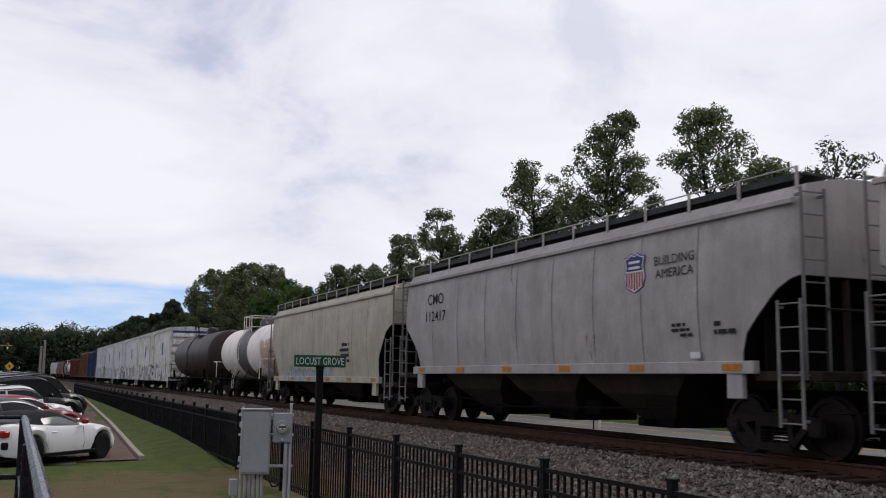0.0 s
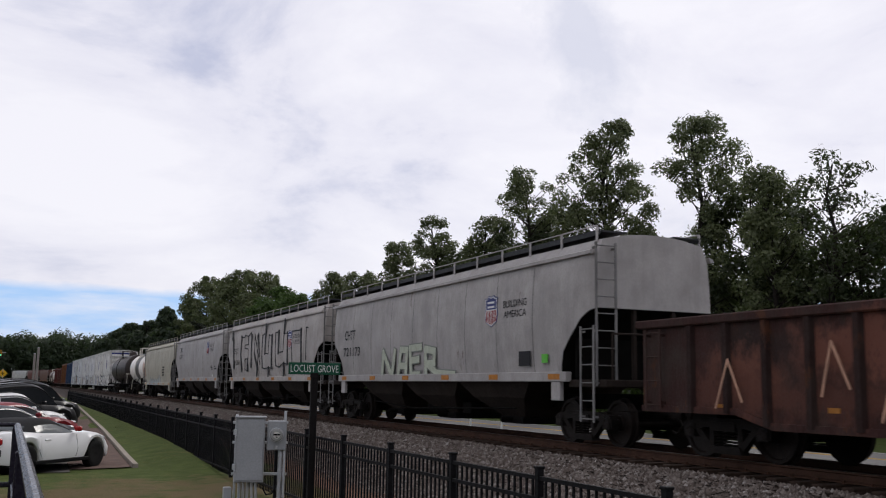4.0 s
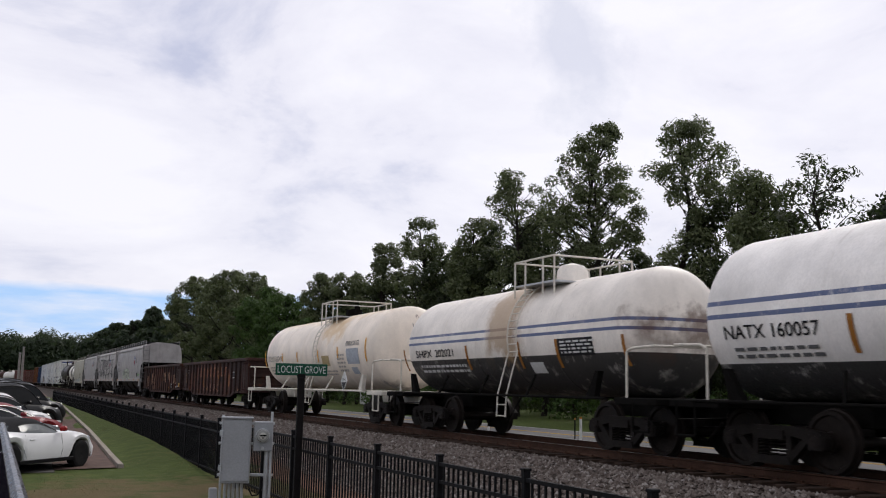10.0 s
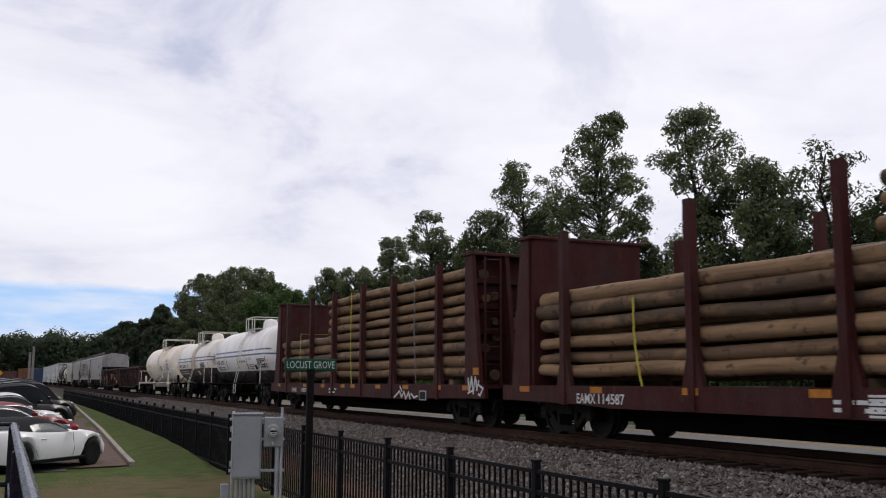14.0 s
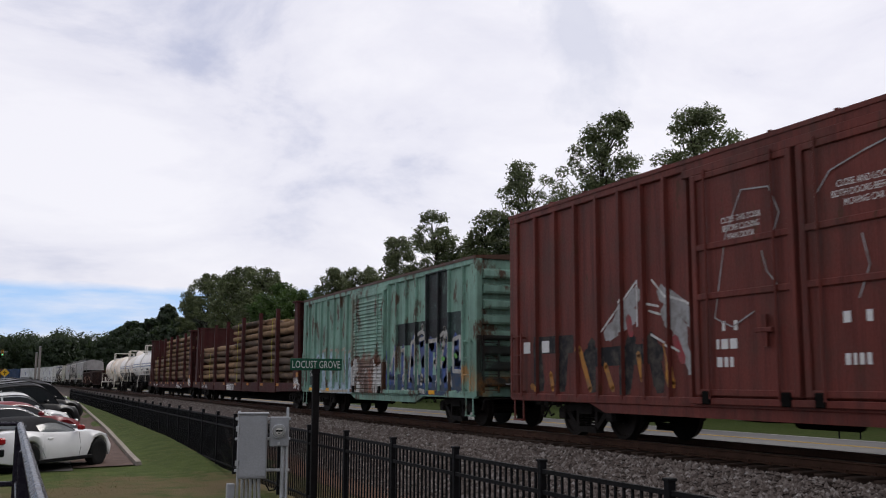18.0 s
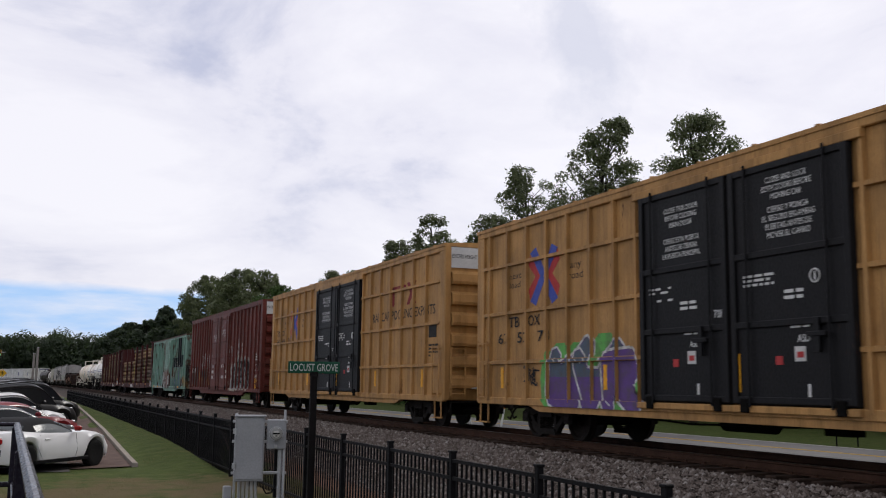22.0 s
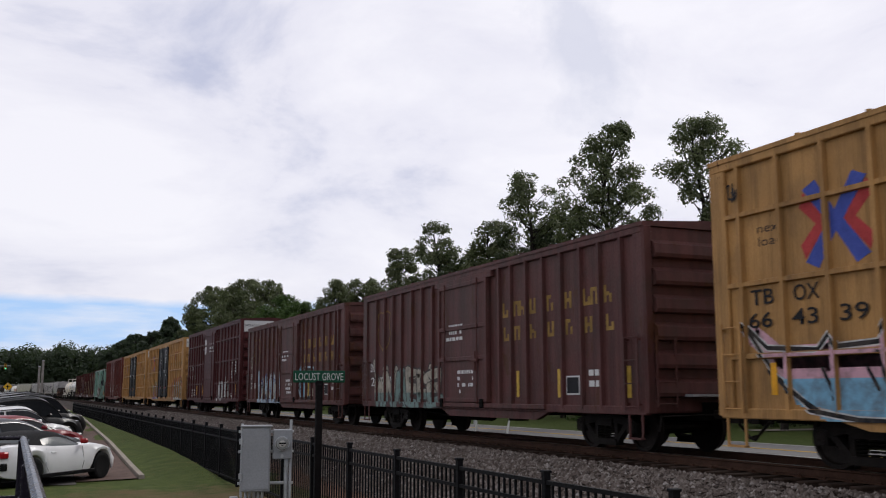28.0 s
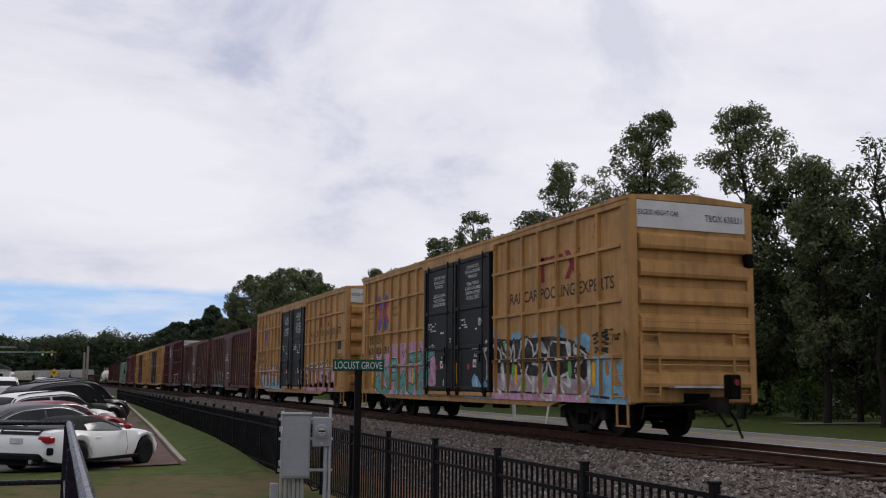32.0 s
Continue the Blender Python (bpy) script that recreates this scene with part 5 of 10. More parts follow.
    end_ladder(car, m, L, -1.45, -1.0, zb + 0.1, zb + 1.3, 4)
    end_ladder(car, m, L, 0.95, 1.4, zb + 0.1, zb + 1.3, 4)
    for u in (0.35, L - 0.35):
        g = Geo()
        for du in (-0.2, 0.2):
            g.box(-1.63, -1.60, near(L, u + du) - 0.02, near(L, u + du) + 0.02, zb - 0.42, zb)
        g.box(-1.66, -1.56, near(L, u + 0.2), near(L, u - 0.2), zb - 0.44, zb - 0.41)
        part("sill_step", g, m, car)
    if seed != 1:
        brake_wheel(car, DARK, L, 1.05, zb + 1.15)
    else:
        # the train's last end: marker on the coupler, a lamp bracket high on the corner
        part("end_marker", Geo().cbox(0.12, 0.42, -L / 2 - 0.95, -L / 2 - 0.72, 0.78, 1.22, 0.03), DARK, car, "dark end-of-train marker box")
        part("marker_lens", Geo().cyl((0.27, -L / 2 - 0.95, 1.08), (0.27, -L / 2 - 0.98, 1.08), 0.06, 12), MARKRED, car, "dull red lens")
        part("brake_hose", Geo().tube([(0.32, -L / 2 - 0.6, 0.62), (0.36, -L / 2 - 0.8, 0.40), (0.38, -L / 2 - 0.9, 0.18), (0.36, -L / 2 - 0.98, 0.10)], 0.03), DARK, car)
        part("corner_bracket", Geo().cbox(1.34, 1.52, -L / 2 - 0.2, -L / 2 - 0.04, eave - 1.25, eave - 0.98, 0.02), DARK, car)
        for z in (1.15, 0.35):
            part("end_grab_rail", Geo().tube([(-1.5, -L / 2 - 0.13, zb + z + 0.35), (1.5, -L / 2 - 0.13, zb + z + 0.35)], 0.014), m, car)
    underpinnings(car, L, mid, inset, zfloor=zb)
    return car, L, m


def end_words(car, s, L, x0, x1, z0, z1):
    cu = bpy.data.curves.new("text", "FONT")
    cu.body, cu.resolution_u, cu.offset = s, 3, 0.006
    ob = bpy.data.objects.new("text", cu)
    me = bpy.data.meshes.new_from_object(ob)
    bpy.data.objects.remove(ob)
    co = np.array([v.co[:] for v in me.vertices])
    lo, hi = co.min(0), co.max(0)
    for v in me.vertices:
        v.co = ((x0 + (v.co[0] - lo[0]) / (hi[0] - lo[0]) * (x1 - x0)) * Geo.wide, -L / 2 - 0.041, (z0 + (v.co[1] - lo[1]) / (hi[1] - lo[1]) * (z1 - z0)) * Geo.tall)
    me.materials.clear()
    me.materials.append(BLACKINK)
    ob = new("lettering", me)
    ob.parent = car


def end_bars(car, ink, L, x0, x1, z0, z1, rows, seed):
    """Small print on a car's end, too fine to read."""
    rnd = random.Random(seed)
    g, h = Geo(), (z1 - z0) / rows
    for r in range(rows):
        x = x0 + rnd.uniform(0, 0.1)
        while x < x1:
            w = rnd.uniform(0.06, 0.2)
            g.box(x, min(x + w, x1), -L / 2 - 0.158, -L / 2 - 0.12, z1 - h * (r + 0.8), z1 - h * (r + 0.3))
            x += w + 0.05
    tagged(part("small_stencil", g, ink, car), kind="stuff")


OLDYELLOW = plain("worn_yellow", (0.27, 0.17, 0.05), 0.7, 0, 0.4, 3)
WHITEPAINT = plain("white_panel", (0.55, 0.55, 0.53), 0.6, 0, 0.12, 2)
MARKRED = plain("faded_red", (0.20, 0.022, 0.028), 0.6, 0, 0.2)
MARKBLUE = plain("mark_blue", (0.06, 0.09, 0.36), 0.6, 0, 0.2)
MARKREDB = plain("mark_red", (0.42, 0.05, 0.05), 0.6, 0, 0.2)
SHIELDBLUE = plain("shield_blue", (0.035, 0.045, 0.16), 0.5, 0, 0.15)

# paint colours sprayed on the cars
PINK, SKY, TEAL, PALE, INK = (0.55, 0.22, 0.30), (0.22, 0.42, 0.60), (0.12, 0.36, 0.33), (0.50, 0.50, 0.48), (0.012, 0.012, 0.014)
PURPLE, BLUE, CREAMY, RED_, OCHRE = (0.14, 0.08, 0.28), (0.07, 0.13, 0.36), (0.45, 0.42, 0.34), (0.32, 0.05, 0.05), (0.40, 0.17, 0.03)

YELLOW = (0.44, 0.24, 0.084)


def pool_car(label, y0, y1, marks, tags, door_tags=(), seed=1):
    """A yellow pool boxcar with black plug doors."""
    ribs = [0.6, 1.47, 2.36, 3.22, 4.06, 4.91, 5.75, 6.45, 11.62, 12.35, 13.2, 14.05, 14.95, 15.85, 16.75]
    car, L, m = boxcar(label, y0, y1, 4.53, YELLOW, ribs, [(6.62, 8.98), (9.0, 11.47)], (3.64, 2.6, 1.55), (0.008, 0.008, 0.009), True, 0.10, 0.5, 0.3,
                       tags, inset=2.55, belly=(2.2, 15.2, 0.55), seed=seed, door_tags=door_tags, ends=6, door_rows=(0.02, 0.33, 0.62, 0.98))
    x = -1.568
    lettering(car, "RAILCAR POOLING EXPERTS", BLACKINK, L, 12.45, 17.3, 2.84, 3.1, x)
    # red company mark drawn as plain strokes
    g = Geo()
    for u in (13.9, 14.55):
        g.box(x - 0.004, x + 0.01, near(L, u + 0.62), near(L, u), 3.62, 3.76)
        g.box(x - 0.004, x + 0.01, near(L, u + 0.38), near(L, u + 0.22), 3.22, 3.76)
    part("company_mark", g, MARKRED, car, "faded red company mark")
    g = Geo()
    for a, b in ((15.25, 15.75), (15.75, 15.25)):
        g.prism([(near(L, a), 3.8), (near(L, a + 0.2), 3.8), (near(L, b + 0.2), 3.2), (near(L, b), 3.2)], "x", x - 0.005 - 0.002 * (a > b), x + 0.01)
    part("company_mark", g, MARKRED, car, "faded red company mark")
    at = {1: 2.22, 21: 2.50, 41: 3.05, 61: 3.41}[seed]
    for sx in (-1, 1):
        for sz in (-1, 1):
            arm = [(0.12, 0.0), (0.58, 0.46), (0.66, 0.26), (0.36, 0.0)]
            part("arrow_mark", Geo().prism([(near(L, at + sx * a), 3.28 + sz * b) for a, b in arm], "x", x - 0.003, x + 0.01), MARKREDB, car, "red arm of the arrow mark")
            arm = [(0.0, 0.14), (0.34, 0.60), (0.58, 0.50), (0.15, 0.0), (0.0, 0.0)]
            part("arrow_mark", Geo().prism([(near(L, at + sx * a), 3.28 + sz * b) for a, b in arm], "x", x - 0.005 - 0.0006 * (sx + 2 * sz), x + 0.01), MARKBLUE, car, "blue arm of the arrow mark")
    lettering(car, "next\nload", BLACKINK, L, at - 1.55, at - 1.0, 3.12, 3.42, x, bold=0.0)
    lettering(car, "any\nroad", BLACKINK, L, at + 1.0, at + 1.55, 3.1, 3.4, x, bold=0.0)
    dz = 0.6 if seed == 61 else 0.0
    for i, (s, u, w) in enumerate(marks):
        lettering(car, s, BLACKINK, L, u, u + w, (2.28 if i < 2 else 1.95) + dz, (2.5 if i < 2 else 2.17) + dz, x - 0.02, bold=0.005)
    y = -1.6625
    notice(car, "CLOSE THIS DOOR\nBEFORE CLOSING\nMAIN DOOR", L, 7.35, 8.25, 3.62, 3.95, y)
    notice(car, "CIERRE ESTA PUERTA\nANTES DE CERRAR\nLA PUERTA PRINCIPAL", L, 7.3, 8.3, 3.12, 3.45, y)
    notice(car, "CLOSE AND LOCK\nBOTH DOORS BEFORE\nMOVING CAR", L, 9.75, 10.75, 3.70, 4.03, y)
    notice(car, "CIERRE Y PONGA\nEL SEGURO EN AMBAS\nPUERTAS ANTES DE\nMOVER EL CARRO", L, 9.75, 10.8, 3.15, 3.6, y)
    for a in (7.2, 9.6):
        bars(car, WHITEINK, L, a - 0.3, a + 0.35, 2.42, 2.68, 4, y, seed + int(a) + 2, "door_notice", 0.6)
        bars(car, WHITEINK, L, a + 0.55, a + 1.0, 2.25, 2.42, 2, y, seed + int(a) + 4, "door_notice", 0.6)
        plate(car, WHITEPAINT, L, a + 0.72, a + 0.93, 1.42, 1.62, y)
        plate(car, MARKREDB, L, a + 0.77, a + 0.9, 1.47, 1.55, y - 0.006)
        plate(car, MARKREDB, L, a + 0.34, a + 0.48, 1.38, 1.5, y)
        lettering(car, "ASD", WHITEINK, L, a + 0.78, a + 1.02, 1.68, 1.78, y)
        bars(car, WHITEINK, L, a + 0.65, a + 1.05, 1.84, 1.98, 1, y, seed + int(a) + 6, "door_notice", 0.7)
        plate(car, WHITEINK, L, a + 0.95, a + 1.0, 0.95, 1.12, y)
    plate(car, REFLECT, L, 9.1, 9.18, 1.0, 1.55, y, "reflector")
    part("plug_mark", Geo().tube([(-1.664, near(L, 10.75) + 0.09 * math.cos(k * 0.5236), 2.55 + 0.09 * math.sin(k * 0.5236)) for k in range(13)], 0.012).box(-1.67, -1.66, near(L, 10.75) - 0.012, near(L, 10.75) + 0.012, 2.49, 2.61), WHITEINK, car)
    number(car, "70K", WHITEINK, L, 8.6, 8.85, 2.1, 2.22, y)
    for u in (12.7, 16.4, 1.1, 5.3):
        plate(car, REFLECT, L, u, u + 0.12, 1.0, 1.45, -1.57, "reflector")
    bars(car, BLACKINK, L, 16.9, 17.5, 1.75, 2.1, 4, x, seed + 9)
    if seed in (21, 61):
        plate(car, BLACKINK, L, 16.9, 17.4, 2.25, 2.6, x, "data_panel")
    return car


def notice(car, s, L, u0, u1, z0, z1, x):
    ob = lettering(car, s, WHITEINK, L, u0, u1, z0, z1, x, "door_notice", 0.0)
    tagged(ob, "white stencilled notice on the door", kind="stuff")


def stencil_blocks(car, ink, L, us, z0, z1, x=-1.568, w=0.26):
    """Large company lettering kept as plain strokes, one group a letter."""
    for i, u in enumerate(us):
        g = Geo()
        g.box(x - 0.004, x + 0.01, near(L, u + 0.08), near(L, u), z0, z1)
        g.box(x - 0.004, x + 0.01, near(L, u + w), near(L, u + w - 0.08), z0, z1 if i % 2 else (z0 + z1) / 2)
        zz = (z0, z1 - 0.07, (z0 + z1) / 2 - 0.035)[i % 3]
        g.box(x - 0.003, x + 0.01, near(L, u + w - 0.08), near(L, u + 0.08), zz, zz + 0.07)
        part("letter_block", g, ink, car, "faded stencilled letter block")


def number(car, s, ink, L, u0, u1, z0, z1, x=-1.568):
    lettering(car, s, ink, L, u0, u1, z0, z1, x, "number_stencil", 0.006)


def boxcars():
    w = "sprayed graffiti letters, "
    # two pool cars close the train
    pool_car("yellow pool boxcar with black doors, sprayed teal and white, train's end", -133.55, -151.5, [("TB", 0.75, 0.5), ("OX", 1.65, 0.5), ("63", 0.7, 0.5), ("83", 1.6, 0.5), ("31", 2.5, 0.5)],
             [], (), 1)
    c = CARS[-1][0]
    end_words(c, "TBOX 638331", 17.95, 0.35, 1.35, 4.14, 4.27)
    line_art(c, SP["pink"], [[(3.21, 2.01), (6.09, 2.03)], [(1.6, 1.74), (6.45, 1.72)], [(1.61, 1.42), (6.56, 1.37)], [(1.79, 1.09), (6.55, 1.05)], [(2.31, 0.78), (6.19, 0.78)], [(7.31, 1.64), (7.35, 0.99)], [(7.13, 1.11), (7.23, 0.69)]], 0.42, 0.5, "sprayed letters, teal with white rim on pink")
    letters = [[(0.96, 1.61), (1.51, 1.71), (2.14, 1.23), (1.43, 1.02), (2.81, 0.69)], [(2.31, 1.76), (2.68, 1.23), (2.94, 0.93)], [(3.08, 0.73), (3.18, 1.64), (3.72, 1.63), (3.75, 0.77)], [(3.18, 1.2), (3.72, 1.23)], [(3.9, 1.62), (4.14, 0.78), (4.43, 1.29), (4.69, 0.79), (4.85, 1.73)], [(5.05, 1.76), (6.06, 1.79)], [(5.54, 1.74), (5.31, 1.29), (5.76, 1.22), (5.43, 0.8), (5.04, 0.91)], [(6.35, 1.63), (6.14, 1.28), (5.97, 0.81), (6.49, 0.73)], [(6.26, 1.27), (6.93, 1.3)], [(6.3, 1.63), (7.32, 1.92)], [(6.79, 1.22), (6.67, 0.93), (7.12, 0.77)]]
    for ink, wide, at in (("white", 0.36, 2.0), ("black", 0.31, 3.0), ("teal", 0.24, 4.0)):
        line_art(c, SP[ink], letters, wide, at, "sprayed letters, teal with white rim on pink")
    line_art(c, SP["sea"], [[(1.05, 1.63), (1.51, 1.73), (2.07, 1.26)], [(2.31, 1.76), (2.61, 1.3)], [(3.18, 1.64), (3.69, 1.64)], [(3.93, 1.56), (4.08, 1.03)], [(4.46, 1.29), (4.62, 0.97)], [(5.09, 1.78), (6.01, 1.81)], [(6.35, 1.63), (6.18, 1.34)], [(6.33, 1.66), (7.15, 1.9)], [(5.34, 1.29), (5.7, 1.24)]], 0.07, 6.0, "sprayed letters, teal with white rim on pink")
    line_art(c, SP["black"], [[(1.78, 1.88), (2.13, 2.01)], [(4.28, 2), (4.49, 1.8)], [(4.89, 2.04), (4.98, 1.85)], [(5.97, 2.03), (6.15, 1.88)]], 0.05, 7.5, "sprayed letters, teal with white rim on pink")
    line_art(c, SP["sky"], [[(11.46, 2.18), (11.6, 2.01)], [(12.6, 1.97), (12.98, 2.02)], [(13.81, 1.96), (13.99, 1.84)], [(15.02, 2.06), (15.05, 1.95)], [(15.91, 1.78), (16.14, 1.85)], [(16.63, 1.41), (16.73, 0.96)], [(16.96, 1.43), (16.99, 0.81)], [(17.53, 1.32), (17.62, 1.2)], [(10.42, 1.06), (10.87, 0.69)], [(9.87, 0.71), (11.8, 0.67)], [(11.21, 0.99), (11.47, 0.73)], [(16.51, 0.83), (17.66, 0.77)]], 0.42, 0.5, "sprayed letters, black and mauve rimmed with white")
    line_art(c, SP["pink"], [[(11.63, 0.92), (16.17, 0.93)], [(11.55, 0.73), (16.06, 0.76)]], 0.4, 2.0, "sprayed letters, black and mauve rimmed with white")
    line_art(c, SP["mauve"], [[(11.38, 1.22), (16.12, 1.15)], [(11.63, 1.07), (16.18, 1.04)]], 0.42, 3.5, "sprayed letters, black and mauve rimmed with white")
    line_art(c, SP["black"], [[(11.38, 1.85), (12.28, 1.76), (13.5, 1.76), (14.6, 1.76), (15.36, 1.68), (16.07, 1.47)], [(11.5, 1.55), (16.13, 1.39)]], 0.55, 5.0, "sprayed letters, black and mauve rimmed with white")
    line_art(c, SP["white"], [[(11.2, 2.07), (10.99, 1.88), (11.21, 1.56), (11.25, 1.15), (11.52, 0.94), (11.97, 0.79)], [(11.2, 2.07), (11.52, 1.96), (11.86, 1.79), (11.94, 1.54), (11.9, 1.28), (12.05, 0.88)], [(12.05, 2.01), (12.31, 1.98), (12.47, 1.77), (12.45, 1.6), (11.98, 1.74), (11.92, 1.9)], [(12.45, 1.6), (12.63, 1.97), (12.68, 1.7), (12.57, 1.27), (12.36, 0.8)], [(12.89, 1.55), (12.99, 1.78), (13.2, 1.97), (13.45, 2.03), (13.65, 1.85), (13.7, 1.66)], [(12.81, 1.55), (13.2, 1.31), (13.67, 0.98)], [(13.4, 1.42), (13.09, 1.06), (12.88, 0.85)], [(13.68, 1.64), (13.94, 1.76), (14.13, 1.92), (14.29, 1.77), (14.43, 1.66), (14.35, 1.3), (13.88, 1.06), (14.16, 0.78), (14.62, 0.63)], [(14.55, 1.86), (14.64, 1.94), (15.27, 1.88), (15.37, 1.62)], [(14.47, 1.84), (14.47, 1.46), (14.63, 1.22), (14.98, 1.06), (15.23, 0.72)], [(14.9, 1.54), (15.2, 1.52)], [(15.32, 1.93), (15.46, 1.58), (15.39, 1.26), (14.89, 1.14), (15.4, 0.99)], [(15.63, 1.83), (15.63, 1.65), (15.91, 1.63)], [(15.63, 1.83), (16.3, 1.55), (16.29, 1.1), (16.17, 0.88), (15.81, 0.73)], [(15.99, 1.51), (15.66, 1.29), (16.06, 1.05)], [(13.64, 1.47), (14.17, 1.43), (14.07, 1.14)]], 0.062, 6.5, "sprayed letters, black and mauve rimmed with white")
    line_art(c, SP["white"], [[(11.25, 2.01), (11.13, 1.85)], [(11.97, 1.5), (12.08, 0.97)], [(12.14, 1.96), (12.36, 1.84)], [(13.1, 1.78), (13.32, 1.98)], [(14.03, 1.82), (14.29, 1.73)], [(13.69, 1.14), (13.67, 0.88)], [(15.42, 1.83), (15.43, 1.62)], [(15.36, 1.18), (15.42, 1.01)], [(15.67, 1.77), (15.83, 1.67)], [(16.26, 1.51), (16.26, 1.14)], [(14.71, 0.87), (14.66, 0.65)]], 0.14, 7.2, "sprayed letters, black and mauve rimmed with white")
    line_art(c, SP["black"], [[(11.09, 2.09), (11.25, 2.11), (11.58, 1.99), (11.9, 1.88), (12.03, 2.04), (12.27, 2.03), (12.49, 1.88), (12.64, 2.06), (12.77, 1.92), (13.08, 2.01), (13.35, 2.08), (13.65, 1.95), (13.79, 1.76), (14.15, 1.99), (14.41, 1.81), (14.59, 1.97), (15.3, 1.92)], [(15.63, 1.88), (16.34, 1.56)], [(10.89, 1.86), (11.09, 1.51), (11.14, 1.12), (11.52, 0.88)]], 0.045, 7.8, "sprayed letters, black and mauve rimmed with white")
    line_art(c, SP["green"], [[(11.38, 1.45), (11.33, 1.18)], [(12.61, 1.44), (12.58, 1.22)], [(13.14, 1.11), (13.28, 0.95)], [(14.32, 1.21), (14.29, 1.01)], [(15.43, 1.45), (15.44, 1.22)], [(16.4, 1.38), (16.42, 1.16)], [(12.12, 1.93), (12.25, 1.83)]], 0.16, 8.0, "sprayed letters, black and mauve rimmed with white")
    line_art(c, SP["orange"], [[(11.62, 1.5), (11.63, 1.2)], [(16.97, 1.42), (16.99, 1.25)]], 0.14, 9.5, "sprayed letters, black and mauve rimmed with white")
    line_art(c, SP["black"], [[(16.43, 1.98), (17.03, 2.03)], [(16.48, 1.9), (16.76, 1.97), (17.06, 1.9)], [(16.48, 1.82), (16.76, 1.85), (17.05, 1.8)], [(16.53, 1.73), (17.04, 1.7)], [(16.53, 1.65), (16.75, 1.69), (17.02, 1.64)], [(16.4, 0.8), (17.15, 0.77)]], 0.05, 11.0, "sprayed letters, black and mauve rimmed with white")
    pool_car("yellow pool boxcar with black doors, sprayed pink and pale blue", -113.0, -131.2, [("TB", 0.75, 0.5), ("OX", 1.65, 0.5), ("66", 0.7, 0.5), ("43", 1.6, 0.5), ("39", 2.5, 0.5)],
             [], (), 21)
    c = CARS[-1][0]
    line_art(c, SP["sky"], [[(1.43, 1.21), (5.59, 1.18)], [(1.66, 1.01), (6.23, 1.02)], [(2.18, 0.83), (6.42, 0.89)], [(2.89, 0.73), (7.01, 0.76)], [(6.21, 1.28), (6.18, 0.98)], [(7.01, 0.73), (7.82, 0.66)]], 0.34, 0.5, "sprayed piece, pink fading to pale blue, black outline")
    line_art(c, SP["rose"], [[(0.76, 1.85), (1.28, 1.52)], [(1.28, 1.52), (3.17, 1.51)], [(2.26, 1.68), (2.26, 1.44)], [(3.31, 1.78), (3.28, 1.48)], [(3.86, 1.88), (3.85, 1.47)], [(4.11, 1.69), (5.25, 1.72), (5.36, 1.45)], [(1.36, 1.38), (5.6, 1.37)], [(6.22, 1.67), (6.17, 1.36)]], 0.32, 2.0, "sprayed piece, pink fading to pale blue, black outline")
    line_art(c, SP["white"], [[(0.55, 2.02), (1.04, 1.66), (2.04, 1.6), (2.26, 1.81), (2.41, 1.63), (3.11, 1.66), (3.28, 1.91), (3.44, 1.63), (3.73, 1.71), (3.86, 2.04), (4.11, 1.78), (5.16, 1.83)], [(5.16, 1.83), (5.47, 1.61), (5.51, 1.37), (5.93, 1.55), (6.42, 1.87), (6.31, 1.07), (7.01, 0.82), (8.17, 0.62), (5.9, 0.64), (2.75, 0.69), (1.89, 0.8), (1.2, 1.26), (0.55, 2.02)]], 0.1, 3.5, "sprayed piece, pink fading to pale blue, black outline")
    line_art(c, SP["black"], [[(0.55, 2.02), (1.04, 1.66), (2.04, 1.6), (2.26, 1.81), (2.41, 1.63), (3.11, 1.66), (3.28, 1.91), (3.44, 1.63), (3.73, 1.71), (3.86, 2.04), (4.11, 1.78), (5.16, 1.83)], [(5.16, 1.83), (5.47, 1.61), (5.51, 1.37), (5.93, 1.55), (6.42, 1.87), (6.31, 1.07), (7.01, 0.82), (8.17, 0.62), (5.9, 0.64), (2.75, 0.69), (1.89, 0.8), (1.2, 1.26), (0.55, 2.02)], [(3.13, 1.54), (3.38, 0.84)], [(1.04, 1.33), (1.43, 1.07), (2.04, 0.77)], [(2.11, 1.35), (2.33, 0.95)], [(2.9, 1.34), (3.06, 1.07)], [(3.7, 1.35), (4.57, 1.36), (5.4, 1.32)], [(4.2, 1.13), (4.46, 0.86), (4.74, 1.13), (4.98, 0.86)], [(5.4, 1.23), (5.71, 1.31)], [(5.8, 0.91), (6.26, 1.59)], [(6.31, 1.06), (6.47, 0.88)], [(3.69, 0.9), (4.19, 0.69)]], 0.06, 5.0, "sprayed piece, pink fading to pale blue, black outline")
    line_art(c, SP["rose"], [[(11.21, 1.4), (16.6, 1.41)], [(11.22, 1.18), (16.63, 1.22)]], 0.36, 0.5, "sprayed piece, pink with black letters, cream top")
    line_art(c, SP["pink"], [[(11.22, 0.96), (16.63, 1.03)], [(11.44, 0.77), (16.62, 0.85)], [(11.71, 0.65), (16.62, 0.75)]], 0.36, 2.0, "sprayed piece, pink with black letters, cream top")
    line_art(c, SP["cream"], [[(11.79, 1.6), (12.8, 1.68), (13.74, 1.7), (14.48, 1.71), (15.3, 1.73)], [(15.43, 1.57), (16.24, 1.51)]], 0.26, 3.5, "sprayed piece, pink with black letters, cream top")
